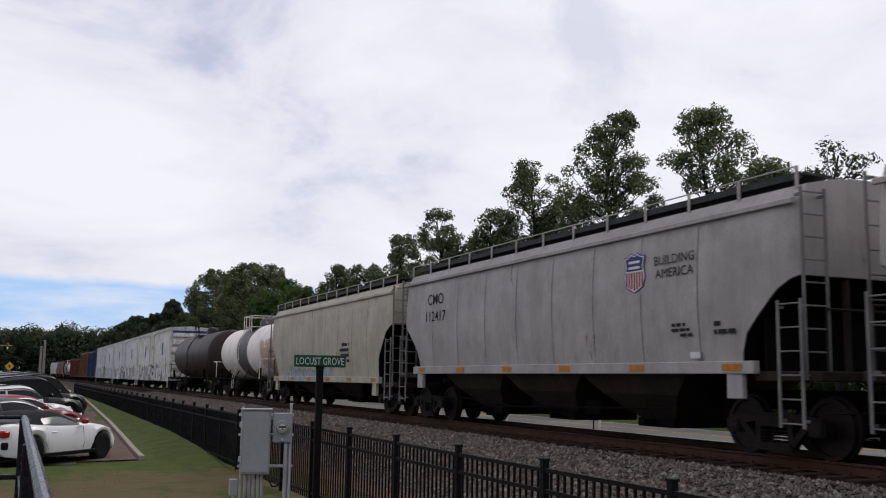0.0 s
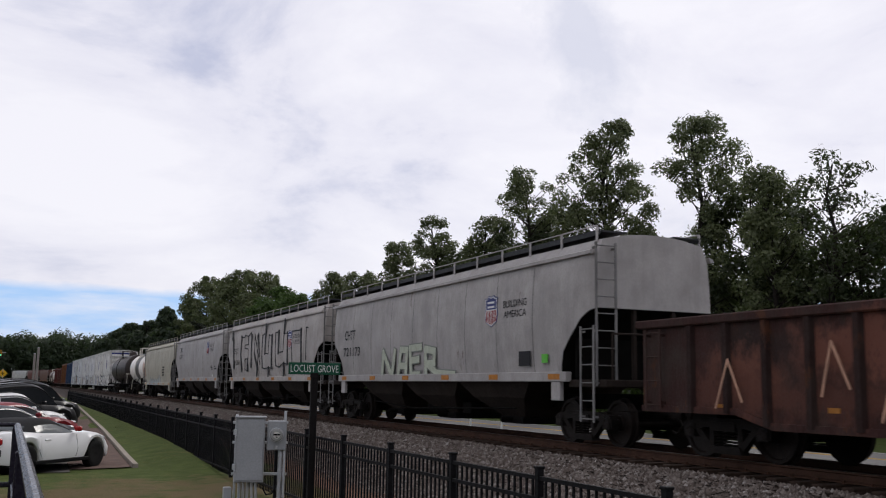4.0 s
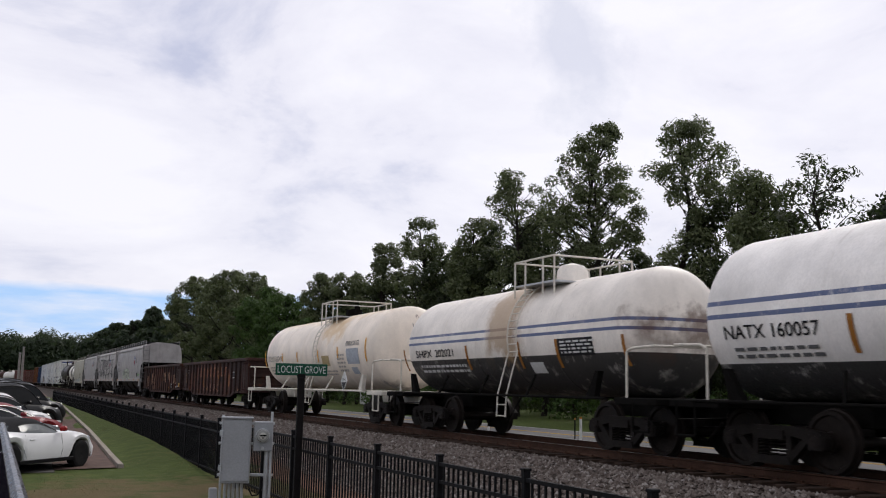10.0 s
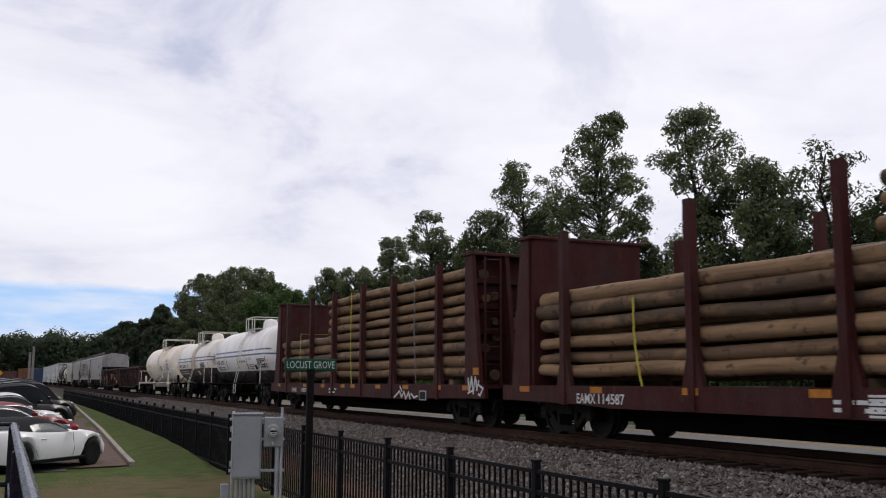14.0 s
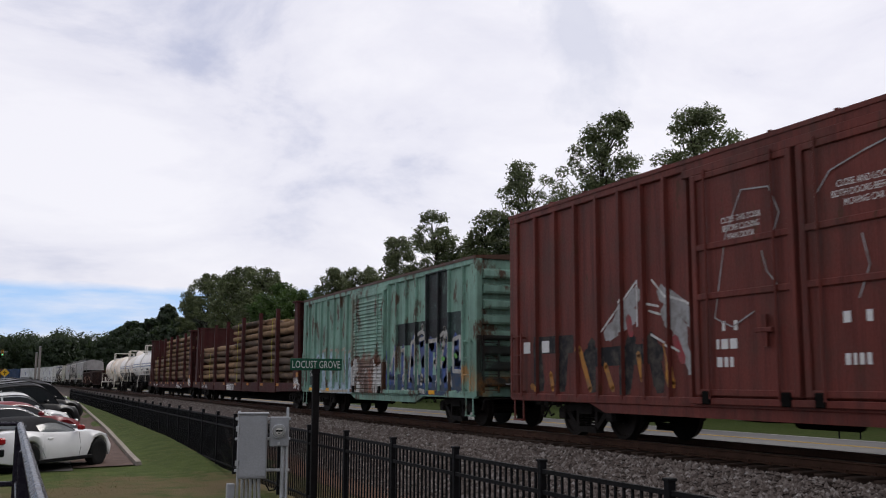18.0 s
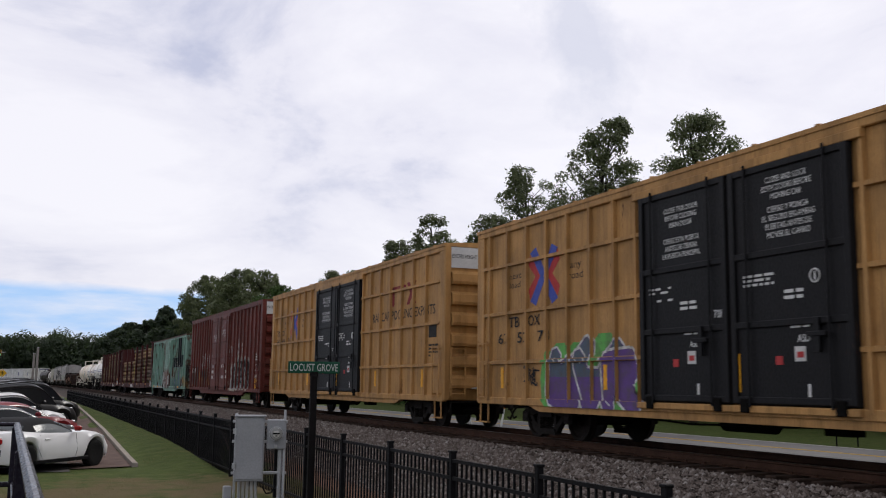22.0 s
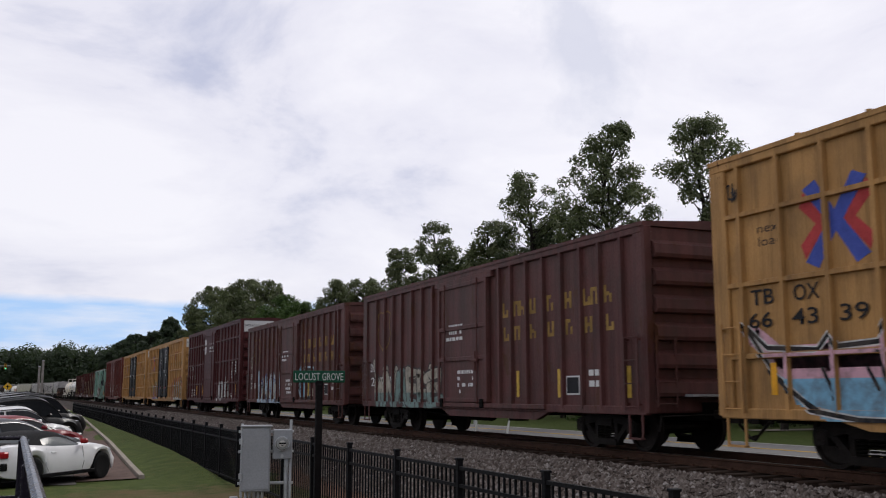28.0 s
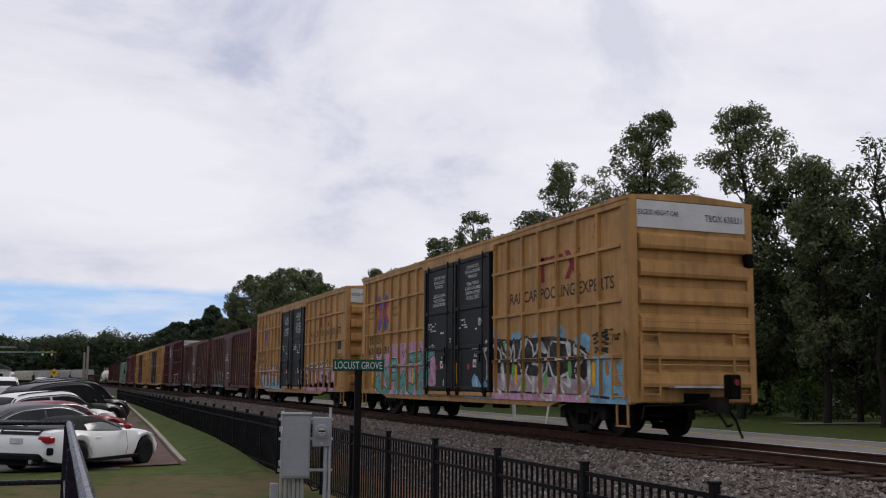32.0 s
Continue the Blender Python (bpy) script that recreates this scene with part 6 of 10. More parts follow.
    line_art(c, SP["black"], [[(11.52, 1.68), (11.96, 1.59), (12.8, 1.72), (13.16, 1.62), (13.89, 1.81), (14.41, 1.68), (14.62, 1.82), (15.03, 1.74), (15.39, 1.9), (15.36, 1.6), (16.31, 1.57), (16.56, 1.21)], [(11.61, 1.56), (15.3, 1.58)], [(16.65, 1.21), (16.62, 0.72)]], 0.06, 5.0, "sprayed piece, pink with black letters, cream top")
    line_art(c, SP["black"], [[(11.16, 1.34), (11.88, 1.28)], [(12.09, 1.42), (12.17, 1.09)], [(12.53, 1.43), (12.58, 0.97)], [(12.84, 1.43), (13.07, 0.98)], [(13.62, 1.42), (13.72, 1.05)], [(13.89, 1.42), (14.01, 0.96), (14.27, 0.99)], [(14.48, 1.27), (15.23, 1.04)], [(14.78, 1.32), (14.64, 1.03)], [(14.96, 1.2), (15.25, 1.22)], [(15.58, 1.38), (15.63, 1.1)], [(15.96, 1.37), (15.88, 1.16)], [(11.83, 0.73), (11.99, 0.58)], [(15.52, 0.65), (15.65, 0.95)], [(15.65, 0.95), (15.76, 0.66)], [(13.82, 0.77), (13.89, 0.63)], [(11.16, 1.14), (11.79, 1.04)]], 0.17, 6.5, "sprayed piece, pink with black letters, cream top")
    line_art(c, SP["orange"], [[(13.27, 1.31), (13.25, 1.06)], [(15.74, 1.44), (15.73, 1.21)]], 0.13, 8.0, "sprayed piece, pink with black letters, cream top")
    tag(c, SP["black"], 0.12, 3.85, 0.5, 0.3, 5, 0.03)
    pool_car("yellow pool boxcar with black doors, sprayed purple and grey", -41.0, -59.05, [("TB", 1.5, 0.5), ("OX", 2.4, 0.5), ("67", 1.0, 0.5), ("52", 1.9, 0.5), ("73", 2.8, 0.5)],
             [], (), 41)
    c = CARS[-1][0]
    throw_up(c, w + "slate and purple on green", 3.25, 6.15, 0.62, 1.85, (4, 6, 4), SP["slate"], SP["purple"], SP["purple"], SP["white"], SP["green"], 0.40, 0.02, 0.05, 41, 0.0, 0.5, 1.2)
    tag(c, SP["black"], 2.2, 1.0, 0.6, 0.5, 43, 0.035)
    line_art(c, SP["red"], [[(13.46, 1.48), (13.66, 0.99)], [(13.46, 1.67), (14.6, 1.94)], [(14.83, 1.82), (15.84, 1.86), (16.95, 1.99)], [(17.41, 1.85), (17.8, 1.6)], [(13.26, 1.08), (13.85, 0.72)], [(17.48, 1.28), (17.83, 1.13)]], 0.42, 0.5, "sprayed piece, grey and white with red rim")
    line_art(c, SP["grey"], [[(14.23, 1.5), (17.08, 1.65)], [(14.17, 1.23), (17.17, 1.33)], [(14.29, 0.99), (17.25, 1.02)], [(14.65, 0.79), (17.78, 0.84)], [(16.51, 1.85), (16.99, 1.75)]], 0.5, 2.0, "sprayed piece, grey and white with red rim")
    line_art(c, SP["white"], [[(13.72, 1.17), (14, 1), (14.59, 0.73)], [(14.35, 1.53), (14.77, 1.61)], [(14.35, 1.11), (14.83, 1.17)], [(15.51, 1.29), (16.19, 1.34)], [(15.73, 1.45), (16.04, 1.45)], [(16.45, 1.34), (17.03, 1.49)], [(16.54, 0.99), (17.11, 1.12)], [(15.28, 0.83), (16.34, 0.8)], [(16.25, 1.78), (16.94, 1.64)]], 0.2, 3.5, "sprayed piece, grey and white with red rim")
    line_art(c, SP["black"], [[(13.66, 1.05), (14, 1.29), (13.93, 1.59), (14.38, 1.76), (14.83, 1.63)], [(14.38, 1.76), (14.3, 1.29), (14.61, 1)], [(14.85, 1.63), (15.08, 1.23), (14.83, 0.88)], [(15.18, 1.52), (15.54, 1.85), (15.51, 1.51)], [(15.51, 1.46), (15.4, 1.17), (15.72, 0.92), (16.14, 0.95), (16.34, 1.23), (16.25, 1.45), (15.9, 1.52), (15.51, 1.46)], [(16.47, 1.44), (16.93, 1.28), (17.14, 1.49)], [(16.15, 1.93), (16.55, 1.71), (17.13, 1.66)], [(16.54, 1.23), (16.92, 0.97), (17.3, 1.08)], [(14.1, 0.75), (14.37, 0.98), (14.71, 0.72)], [(16.54, 0.9), (17.11, 0.76)]], 0.11, 5.0, "sprayed piece, grey and white with red rim")
    line_art(c, SP["black"], [[(15.64, 1.3), (15.68, 1.26)], [(15.99, 1.3), (16.03, 1.26)]], 0.26, 6.5, "sprayed piece, grey and white with red rim")
    line_art(c, SP["smoke"], [[(15.82, 0.92), (15.82, 0.74)], [(16.03, 0.93), (16.05, 0.75)], [(15.61, 0.92), (15.55, 0.75)], [(16.15, 1.88), (16.99, 1.9)], [(16.59, 1.61), (17.08, 1.57)], [(14.65, 1.41), (14.71, 1.17)], [(16.74, 1.44), (16.84, 1.33)]], 0.1, 8.0, "sprayed piece, grey and white with red rim")
    pool_car("clean yellow pool boxcar with black doors", -20.9, -38.9, [("TB", 0.7, 0.42), ("OX", 1.56, 0.42), ("64", 0.7, 0.42), ("44", 1.56, 0.42), ("26", 2.46, 0.42)], [], (), 61)

    # two plum-brown 50-foot cars
    for k, (a, b, tg, nums) in enumerate([(-95.7, -110.95, [], ("SNC", "21", "27", "2")),
                                          (-78.75, -93.6, [], ("SNC", "21", "00", "6"))]):
        L = a - b
        ribs = [1.18, 1.9, 2.6, 3.3, 4.1, 4.85, 5.6, 9.55, 10.13, 10.85, 11.6, 12.36, 13.11, 13.8, L - 0.7]
        car, L, m = boxcar("plum brown weathered boxcar with one sliding door and faded yellow lettering", a, b, 3.93, (0.105, 0.042, 0.038), ribs, [(6.1, 9.05)], (), None, False, 0.45 + 0.25 * k, 0.55, 0.5, tg, inset=1.95,
                           belly=(6.0, 11.9, 0.5), door_rows=(0.02, 0.36, 0.62, 0.98), seed=81 + k, ends=6)
        stencil_blocks(car, OLDYELLOW, L, [9.66, 10.2, 10.46, 10.95, 11.7, 12.44, 12.74 + 0.4, 13.42, 13.9], 2.66, 2.98)
        stencil_blocks(car, OLDYELLOW, L, [9.7, 10.22, 10.95, 11.72, 12.46, 13.2, 13.95], 2.15, 2.45)
        # an outlined shield, worn
        line_art(car, OLDYELLOW, [[(1.25, 3.3), (1.5, 3.38), (1.78, 3.3), (2.05, 3.38), (2.3, 3.3), (2.22, 3.05), (2.32, 2.7), (2.2, 2.45), (1.78, 2.2), (1.38, 2.45), (1.24, 2.7), (1.33, 3.05), (1.25, 3.3)]], 0.028)
        if k == 0:
            throw_up(car, w + "bone and sage", 0.9, 6.0, 0.56, 1.8, (3, 5, 3, 2, 1, 0), SP["bone"], SP["sage"], SP["smoke"], None, None, 0.26, 0.05, 0, 61, 0.0, 0.4, 1.2)
        else:
            rr = random.Random(62)
            field = [[(u + rr.uniform(-0.1, 0.1), 0.62), (u + rr.uniform(-0.1, 0.1), 1.1 + rr.uniform(0.2, 0.85))] for u in np.linspace(2.2, 6.25, 17)]
            line_art(car, SP["pale"], field, 0.25, 1)
            line_art(car, SP["white"], [[(u + rr.uniform(-0.1, 0.1), rr.uniform(0.7, 1.2)), (u + rr.uniform(-0.1, 0.1), rr.uniform(1.2, 1.8))] for u in np.linspace(2.4, 6.1, 9)], 0.09, 2)
            line_art(car, SP["bone"], [[(u, rr.uniform(0.8, 1.3)), (u + 0.25, rr.uniform(1.0, 1.5))] for u in np.linspace(2.7, 5.8, 8)], 0.16, 2.5)
            line_art(car, SP["smoke"], [[(u, z), (u + 0.35, z)] for u, z in ((2.75, 1.35), (4.0, 0.75), (5.3, 1.5), (5.4, 0.8), (3.3, 0.9))], 0.2, 2.8)
            line_art(car, SP["blue"], [[(2.3, 1.75), (2.9, 1.5), (2.75, 1.1), (2.4, 0.8)], [(3.2, 1.7), (3.6, 1.85), (3.55, 0.7)], [(3.9, 1.8), (3.75, 1.2), (4.0, 0.7)], [(4.3, 0.7), (4.5, 1.3), (4.9, 0.7)], [(4.7, 1.75), (5.3, 1.5), (5.9, 1.9)], [(5.2, 0.6), (5.6, 1.1), (6.1, 0.65)], [(4.2, 1.2), (4.9, 0.95)], [(5.4, 1.8), (5.5, 1.2)]], 0.055, 4)
            tag(car, SP["bone"], 0.6, 2.0, 0.55, 0.75, 63, 0.04)
            line_art(car, SP["sky"], [[(9.15, 1.26), (9.56, 1.79)], [(9.3, 1.07), (9.61, 1.6)], [(9.49, 1.39), (9.51, 0.95)], [(9.77, 1.68), (9.74, 0.98)], [(9.8, 1.02), (10.27, 0.97)], [(10.51, 1.58), (10.52, 1.07)]], 0.34, 0.5, "sprayed piece, pale blue with black outline")
            line_art(car, SP["bone"], [[(9.94, 1.63), (10.17, 1.02)], [(10.27, 1.65), (10.39, 1.11)], [(10.67, 1.67), (10.6, 1.27)], [(10.85, 1.69), (10.77, 1.5)], [(10.85, 1.08), (10.7, 1)]], 0.4, 2.0, "sprayed piece, pale blue with black outline")
            line_art(car, SP["pale"], [[(9.58, 1.94), (8.97, 1.26), (9.41, 0.81)], [(9.67, 1.74), (9.99, 1.96), (11.01, 1.92)]], 0.14, 3.5, "sprayed piece, pale blue with black outline")
            line_art(car, SP["black"], [[(9.63, 1.86), (9.06, 1.26), (9.53, 0.85), (10.94, 0.9)], [(9.73, 1.68), (9.95, 1.88), (10.39, 0.91), (10.94, 1.5)], [(10.12, 1.91), (10.99, 1.87)], [(9.65, 1.64), (9.63, 0.93)]], 0.10, 5.0, "sprayed piece, pale blue with black outline")
            line_art(car, SP["black"], [[(9.63, 1.35), (9.6, 1.25), (9.53, 1.18), (9.42, 1.15), (9.32, 1.18), (9.24, 1.25), (9.22, 1.35), (9.25, 1.45), (9.33, 1.52), (9.43, 1.54), (9.54, 1.51), (9.61, 1.44), (9.63, 1.35)], [(9.84, 1.28), (9.85, 1.49), (10.03, 1.51), (10.04, 1.26), (9.9, 1.28)], [(10.2, 1.1), (10.18, 0.94)]], 0.05, 6.5, "sprayed piece, pale blue with black outline")
            line_art(car, SP["sky"], [[(9, 1.78), (9.26, 1.95)], [(9.07, 1.96), (9.16, 1.76)], [(9.23, 2.04), (9.26, 1.82)], [(9.17, 1.89), (9.36, 1.97)]], 0.06, 8.0, "sprayed piece, pale blue with black outline")
        for s, u, z in zip(nums, (0.55, 0.6, 1.25, 2.2), (1.65, 1.25, 1.25, 1.25)):
            number(car, s, WHITEINK, L, u, u + (0.55 if len(s) > 1 else 0.2), z, z + 0.25)
        bars(car, WHITEINK, L, 6.6, 7.6, 2.25, 2.7, 3, -1.662, 83 + k, "door_notice")
        bars(car, WHITEINK, L, 7.3, 8.2, 1.0, 1.6, 4, -1.662, 93 + k, "door_notice", 0.5)
        bars(car, WHITEINK, L, 13.3, 13.75, 1.1, 1.5, 2, -1.568, 95 + k)
        plate(car, WHITEINK, L, 12.45, 12.95, 1.0, 1.36, -1.568, "data_panel")
        plate(car, BLACKINK, L, 12.48, 12.92, 1.03, 1.33, -1.574, "data_panel")
        for u in (10.3, 12.1, 14.6):
            plate(car, YELLOWINK, L, u, u + 0.12, 0.95, 1.5, -1.568, "reflector")

    # dark maroon high car with one plug door
    ribs = [0.42, 1.34, 2.21, 3.05, 3.89, 4.75, 9.35, 9.9, 10.82, 11.66, 12.45, 13.34, 14.16, 14.95]
    car, L, m = boxcar("dark maroon high boxcar with one plug door and white stencils", -61.2, -76.8, 4.53, (0.070, 0.018, 0.018), ribs, [(5.57, 9.16)], (3.73, 2.66, 1.57), None, True, 0.08, 0.35, 0.15,
                       [], inset=2.1, belly=(2.0, 13.2, 0.56), door_rows=(0.02, 0.3, 0.55, 0.82, 0.98), seed=101, ends=7)
    for s, u, z in (("CO", 0.6, 2.35), ("ER", 1.45, 2.35), ("10", 0.65, 1.85), ("14", 1.5, 1.85), ("11", 2.35, 1.85)):
        number(car, s, WHITEINK, L, u, u + 0.45, z, z + 0.26)
    bars(car, WHITEINK, L, 7.55, 8.7, 3.2, 3.75, 3, -1.662, 103, "door_notice")
    throw_up(car, w + "white bubbles", 10.0, 12.5, 0.82, 1.72, (7, 0, 5, 8, 0), SP["white"], None, SP["black"], None, None, 0.27, 0.03, 0, 71, 0.0, 0.5, 1.2)
    tag(car, SP["white"], 5.75, 3.3, 0.55, 0.6, 72, 0.04)
    part("sprayed_blob", Geo().prism([(near(L, 6.3 + 0.3 * math.cos(k * 0.7)), 3.55 + 0.45 * math.sin(k * 0.7) + 0.07 * (k % 2)) for k in range(9)], "x", -1.668, -1.64), WHITEINK, car, "white sprayed throw-up")
    for a, z0, z1, rr in ((13.0, 1.75, 2.6, 6), (14.3, 1.9, 2.6, 5), (13.4, 0.75, 1.1, 3), (1.4, 0.85, 1.3, 3), (2.2, 0.9, 1.3, 3)):
        bars(car, WHITEINK, L, a, a + 0.6, z0, z1, rr, -1.568, 104 + int(a * 3), density=0.7)
    for u in (0.9, 3.2, 5.75, 8.9, 14.5):
        plate(car, REFLECT, L, u, u + 0.14, 0.95, 1.5, -1.668 if 5.5 < u < 9 else -1.568, "reflector")

    # red-brown high car with double doors
    ribs = [1.11, 1.94, 2.72, 3.51, 4.29, 4.99, 5.68, 6.3, 11.4, 12.19, 12.96, 13.71, 14.46, 15.22, 16.0, 16.8, 17.5]
    car, L, m = boxcar("red-brown high boxcar with double doors, sprayed white and black", -0.82, -18.92, 4.56, (0.135, 0.032, 0.024), ribs, [(6.46, 8.82), (8.86, 11.2)], (), None, True, 0.3, 0.6, 0.4,
                       [], inset=2.45, belly=(3.0, 15.0, 0.5), door_rows=(0.02, 0.44, 0.66, 0.98), seed=121)
    notice(car, "CLOSE THIS DOOR\nBEFORE CLOSING\nMAIN DOOR", L, 7.2, 8.1, 3.15, 3.5, -1.6625)
    notice(car, "CLOSE AND LOCK\nBOTH DOORS BEFORE\nMOVING CAR", L, 9.5, 10.6, 3.3, 3.65, -1.6625)
    line_art(car, SP["black"], [[(1.07, 1.73), (1.23, 0.99)], [(2.2, 1.71), (2.1, 0.99)], [(3.25, 1.69), (3.27, 0.99)], [(4.55, 1.73), (4.36, 0.96)], [(5.16, 1.72), (5.37, 1)], [(1.07, 1.77), (2.55, 1.76)], [(3.03, 1.48), (5.36, 1.52)]], 0.34, 0.5, "sprayed letters, black and orange with grey shards")
    line_art(car, SP["orange"], [[(2.79, 1.66), (3.16, 0.91)], [(3.7, 1.33), (3.93, 0.92)], [(4.76, 1.51), (4.87, 1.1)], [(5.55, 1.64), (5.75, 1)], [(1.65, 1.19), (1.73, 0.91)], [(0.84, 0.95), (1.1, 0.9)]], 0.13, 2.0, "sprayed letters, black and orange with grey shards")
    line_art(car, SP["grey"], [[(4.12, 2.1), (4.74, 2.54)], [(3.8, 1.9), (4.64, 2.18)], [(5.5, 2.51), (6.4, 2.02)], [(5.59, 2.18), (6.12, 1.8)], [(5.9, 1.88), (6.31, 1.28)]], 0.3, 3.5, "sprayed letters, black and orange with grey shards")
    line_art(car, SP["red"], [[(4.48, 2.13), (4.55, 1.88)], [(5.84, 1.73), (6.03, 1.4)]], 0.17, 5.0, "sprayed letters, black and orange with grey shards")
    line_art(car, SP["white"], [[(3.58, 1.95), (4.76, 2.77), (4.75, 1.99)], [(5.22, 2.74), (5.54, 2.47), (6.56, 2.21), (6.46, 1.1)], [(5.16, 1.83), (5.94, 1.53)], [(5.05, 2.35), (5.39, 2.29)], [(5.11, 2.23), (5.45, 2.15)]], 0.04, 6.5, "sprayed letters, black and orange with grey shards")
    line_art(car, SP["bone"], [[(11.78, 1.66), (12.81, 1.68)], [(11.65, 1.01), (12.79, 0.96)], [(13.19, 2.07), (13.34, 1.67), (13.21, 0.96)], [(13.9, 1.98), (14.23, 1.84), (14.01, 0.99)], [(14.47, 1.91), (14.88, 1.99), (14.4, 1.44), (14.57, 0.99)], [(15.35, 1.92), (15.56, 1.79), (15.25, 1.56), (15.54, 1.32), (15.27, 0.95)]], 0.62, 0.5, "sprayed letters, grey with black outline")
    line_art(car, SP["grey"], [[(11.84, 1.63), (12.75, 1.71), (12.74, 1.36)], [(11.71, 1.01), (12.73, 0.96)], [(12.24, 1.42), (12.35, 1.09)], [(13.19, 2.07), (13.34, 1.67), (13.21, 0.96)], [(13.9, 1.98), (14.23, 1.84), (14.03, 1.55), (13.91, 1.02)], [(14.47, 1.91), (14.88, 1.99), (14.4, 1.44), (14.57, 1.02)], [(15.35, 1.92), (15.56, 1.79), (15.25, 1.56), (15.54, 1.32), (15.27, 0.95)]], 0.46, 2.0, "sprayed letters, grey with black outline")
    line_art(car, SP["black"], [[(11.78, 1.66), (12.81, 1.8), (12.86, 1.68), (12.25, 1.63), (11.92, 1.58), (12.14, 1.15), (12.57, 1.04), (12.8, 1.46), (12.38, 1.5)], [(13.03, 1.89), (13.25, 2.11), (13.55, 2.07), (13.49, 1.71), (13.11, 1.67), (13.03, 1.98)], [(13.1, 1.35), (13.42, 1.25)], [(13.13, 1.67), (13.02, 0.91)], [(13.75, 2), (14.24, 2.03), (14.33, 1.84), (14.21, 1.34), (13.75, 1.35), (13.7, 1.7), (13.96, 1.64)], [(13.72, 1.14), (14.2, 0.99), (14.19, 0.82)]], 0.11, 3.5, "sprayed letters, grey with black outline")
    line_art(car, SP["black"], [[(14.42, 1.97), (15.01, 2.09), (14.78, 1.72), (14.55, 1.48), (14.75, 0.95), (14.31, 0.94), (14.46, 1.43)], [(15.18, 1.8), (15.32, 2.03), (15.64, 1.83), (15.59, 1.6), (14.97, 1.54), (15.29, 1.47), (15.67, 1.45), (15.69, 1.18), (15.37, 0.86), (15.12, 1)], [(14.97, 1.52), (15.1, 0.99)], [(13.22, 1.33), (13.22, 1.15)], [(12.36, 1.37), (12.41, 1.15)]], 0.11, 5.0, "sprayed letters, grey with black outline")
    line_art(car, SP["white"], [[(11.38, 2.5), (11.51, 2.8), (11.68, 2.45), (11.87, 2.77), (11.98, 2.48), (12.16, 2.75)], [(11.68, 2.35), (12.04, 2.39)], [(13.14, 2.68), (13.22, 2.95), (13.37, 2.61), (13.48, 2.95), (13.53, 2.65)], [(13.15, 2.36), (13.26, 2.5), (13.48, 2.45)], [(13.86, 2.73), (13.98, 2.87), (14.12, 2.7), (14.23, 2.88)], [(13.93, 2.57), (14.09, 2.61), (13.96, 2.22), (14.11, 2.17)], [(13.28, 3.07), (13.19, 2.98)], [(11.81, 2.84), (11.88, 2.92)], [(13.07, 2.58), (13.12, 2.23)], [(13.3, 2.33), (13.4, 2.21)]], 0.05, 6.5, "sprayed letters, grey with black outline")
    line_art(car, SP["grey"], [[(7.0, 2.0), (7.3, 3.2), (7.7, 3.85), (8.3, 3.8), (8.5, 3.4), (8.35, 3.1)], [(7.0, 2.0), (7.4, 1.85), (7.9, 2.05)], [(9.2, 3.5), (9.5, 3.8), (10.1, 3.95), (10.9, 4.1), (11.0, 3.6)], [(10.0, 2.9), (10.1, 2.5), (9.9, 2.1)], [(10.6, 2.8), (11.0, 2.45)], [(8.1, 2.9), (8.2, 2.6), (8.4, 2.4)]], 0.022)
    for a, rr in ((7.0, 3), (9.6, 3), (10.4, 3)):
        bars(car, WHITEINK, L, a, a + 0.5, 1.2, 2.0, rr, -1.662, 124 + int(a), "door_notice", 0.6)
    for a in (16.9, 17.45):
        bars(car, WHITEINK, L, a, a + 0.3, 1.55, 2.35, 7, -1.568, 128 + int(a), density=0.7)
    plate(car, WHITEINK, L, 0.5, 0.78, 1.62, 1.85, -1.568)
    plate(car, WHITEINK, L, 1.3, 1.6, 1.62, 1.85, -1.568)
    plate(car, REFLECT, L, 16.85, 17.3, 0.75, 1.0, -1.568, "reflector")
    plate(car, REFLECT, L, 16.85, 17.3, 1.05, 1.25, -1.568, "reflector")
    plate(car, WHITEINK, L, 16.85, 17.3, 1.27, 1.4, -1.568)
    end_words(car, "TOBX 889019", L, -0.9, 1.1, 4.33, 4.49)
    for x0, z0, n in ((-0.35, 3.62, 3), (-0.2, 3.2, 2), (-0.3, 2.72, 2), (-0.25, 1.75, 2), (0.55, 1.75, 2)):
        end_bars(car, WHITEINK, L, x0, x0 + 0.75, z0, z0 + 0.09 * n, n, int(100 * z0))

    # green patched car with louvred door
    ribs = [0.73, 1.49, 2.26, 3.01, 3.79, 4.52, 5.25, 9.14, 9.81, 10.55, 11.31, 12.07, 12.86, 13.55, 14.4]
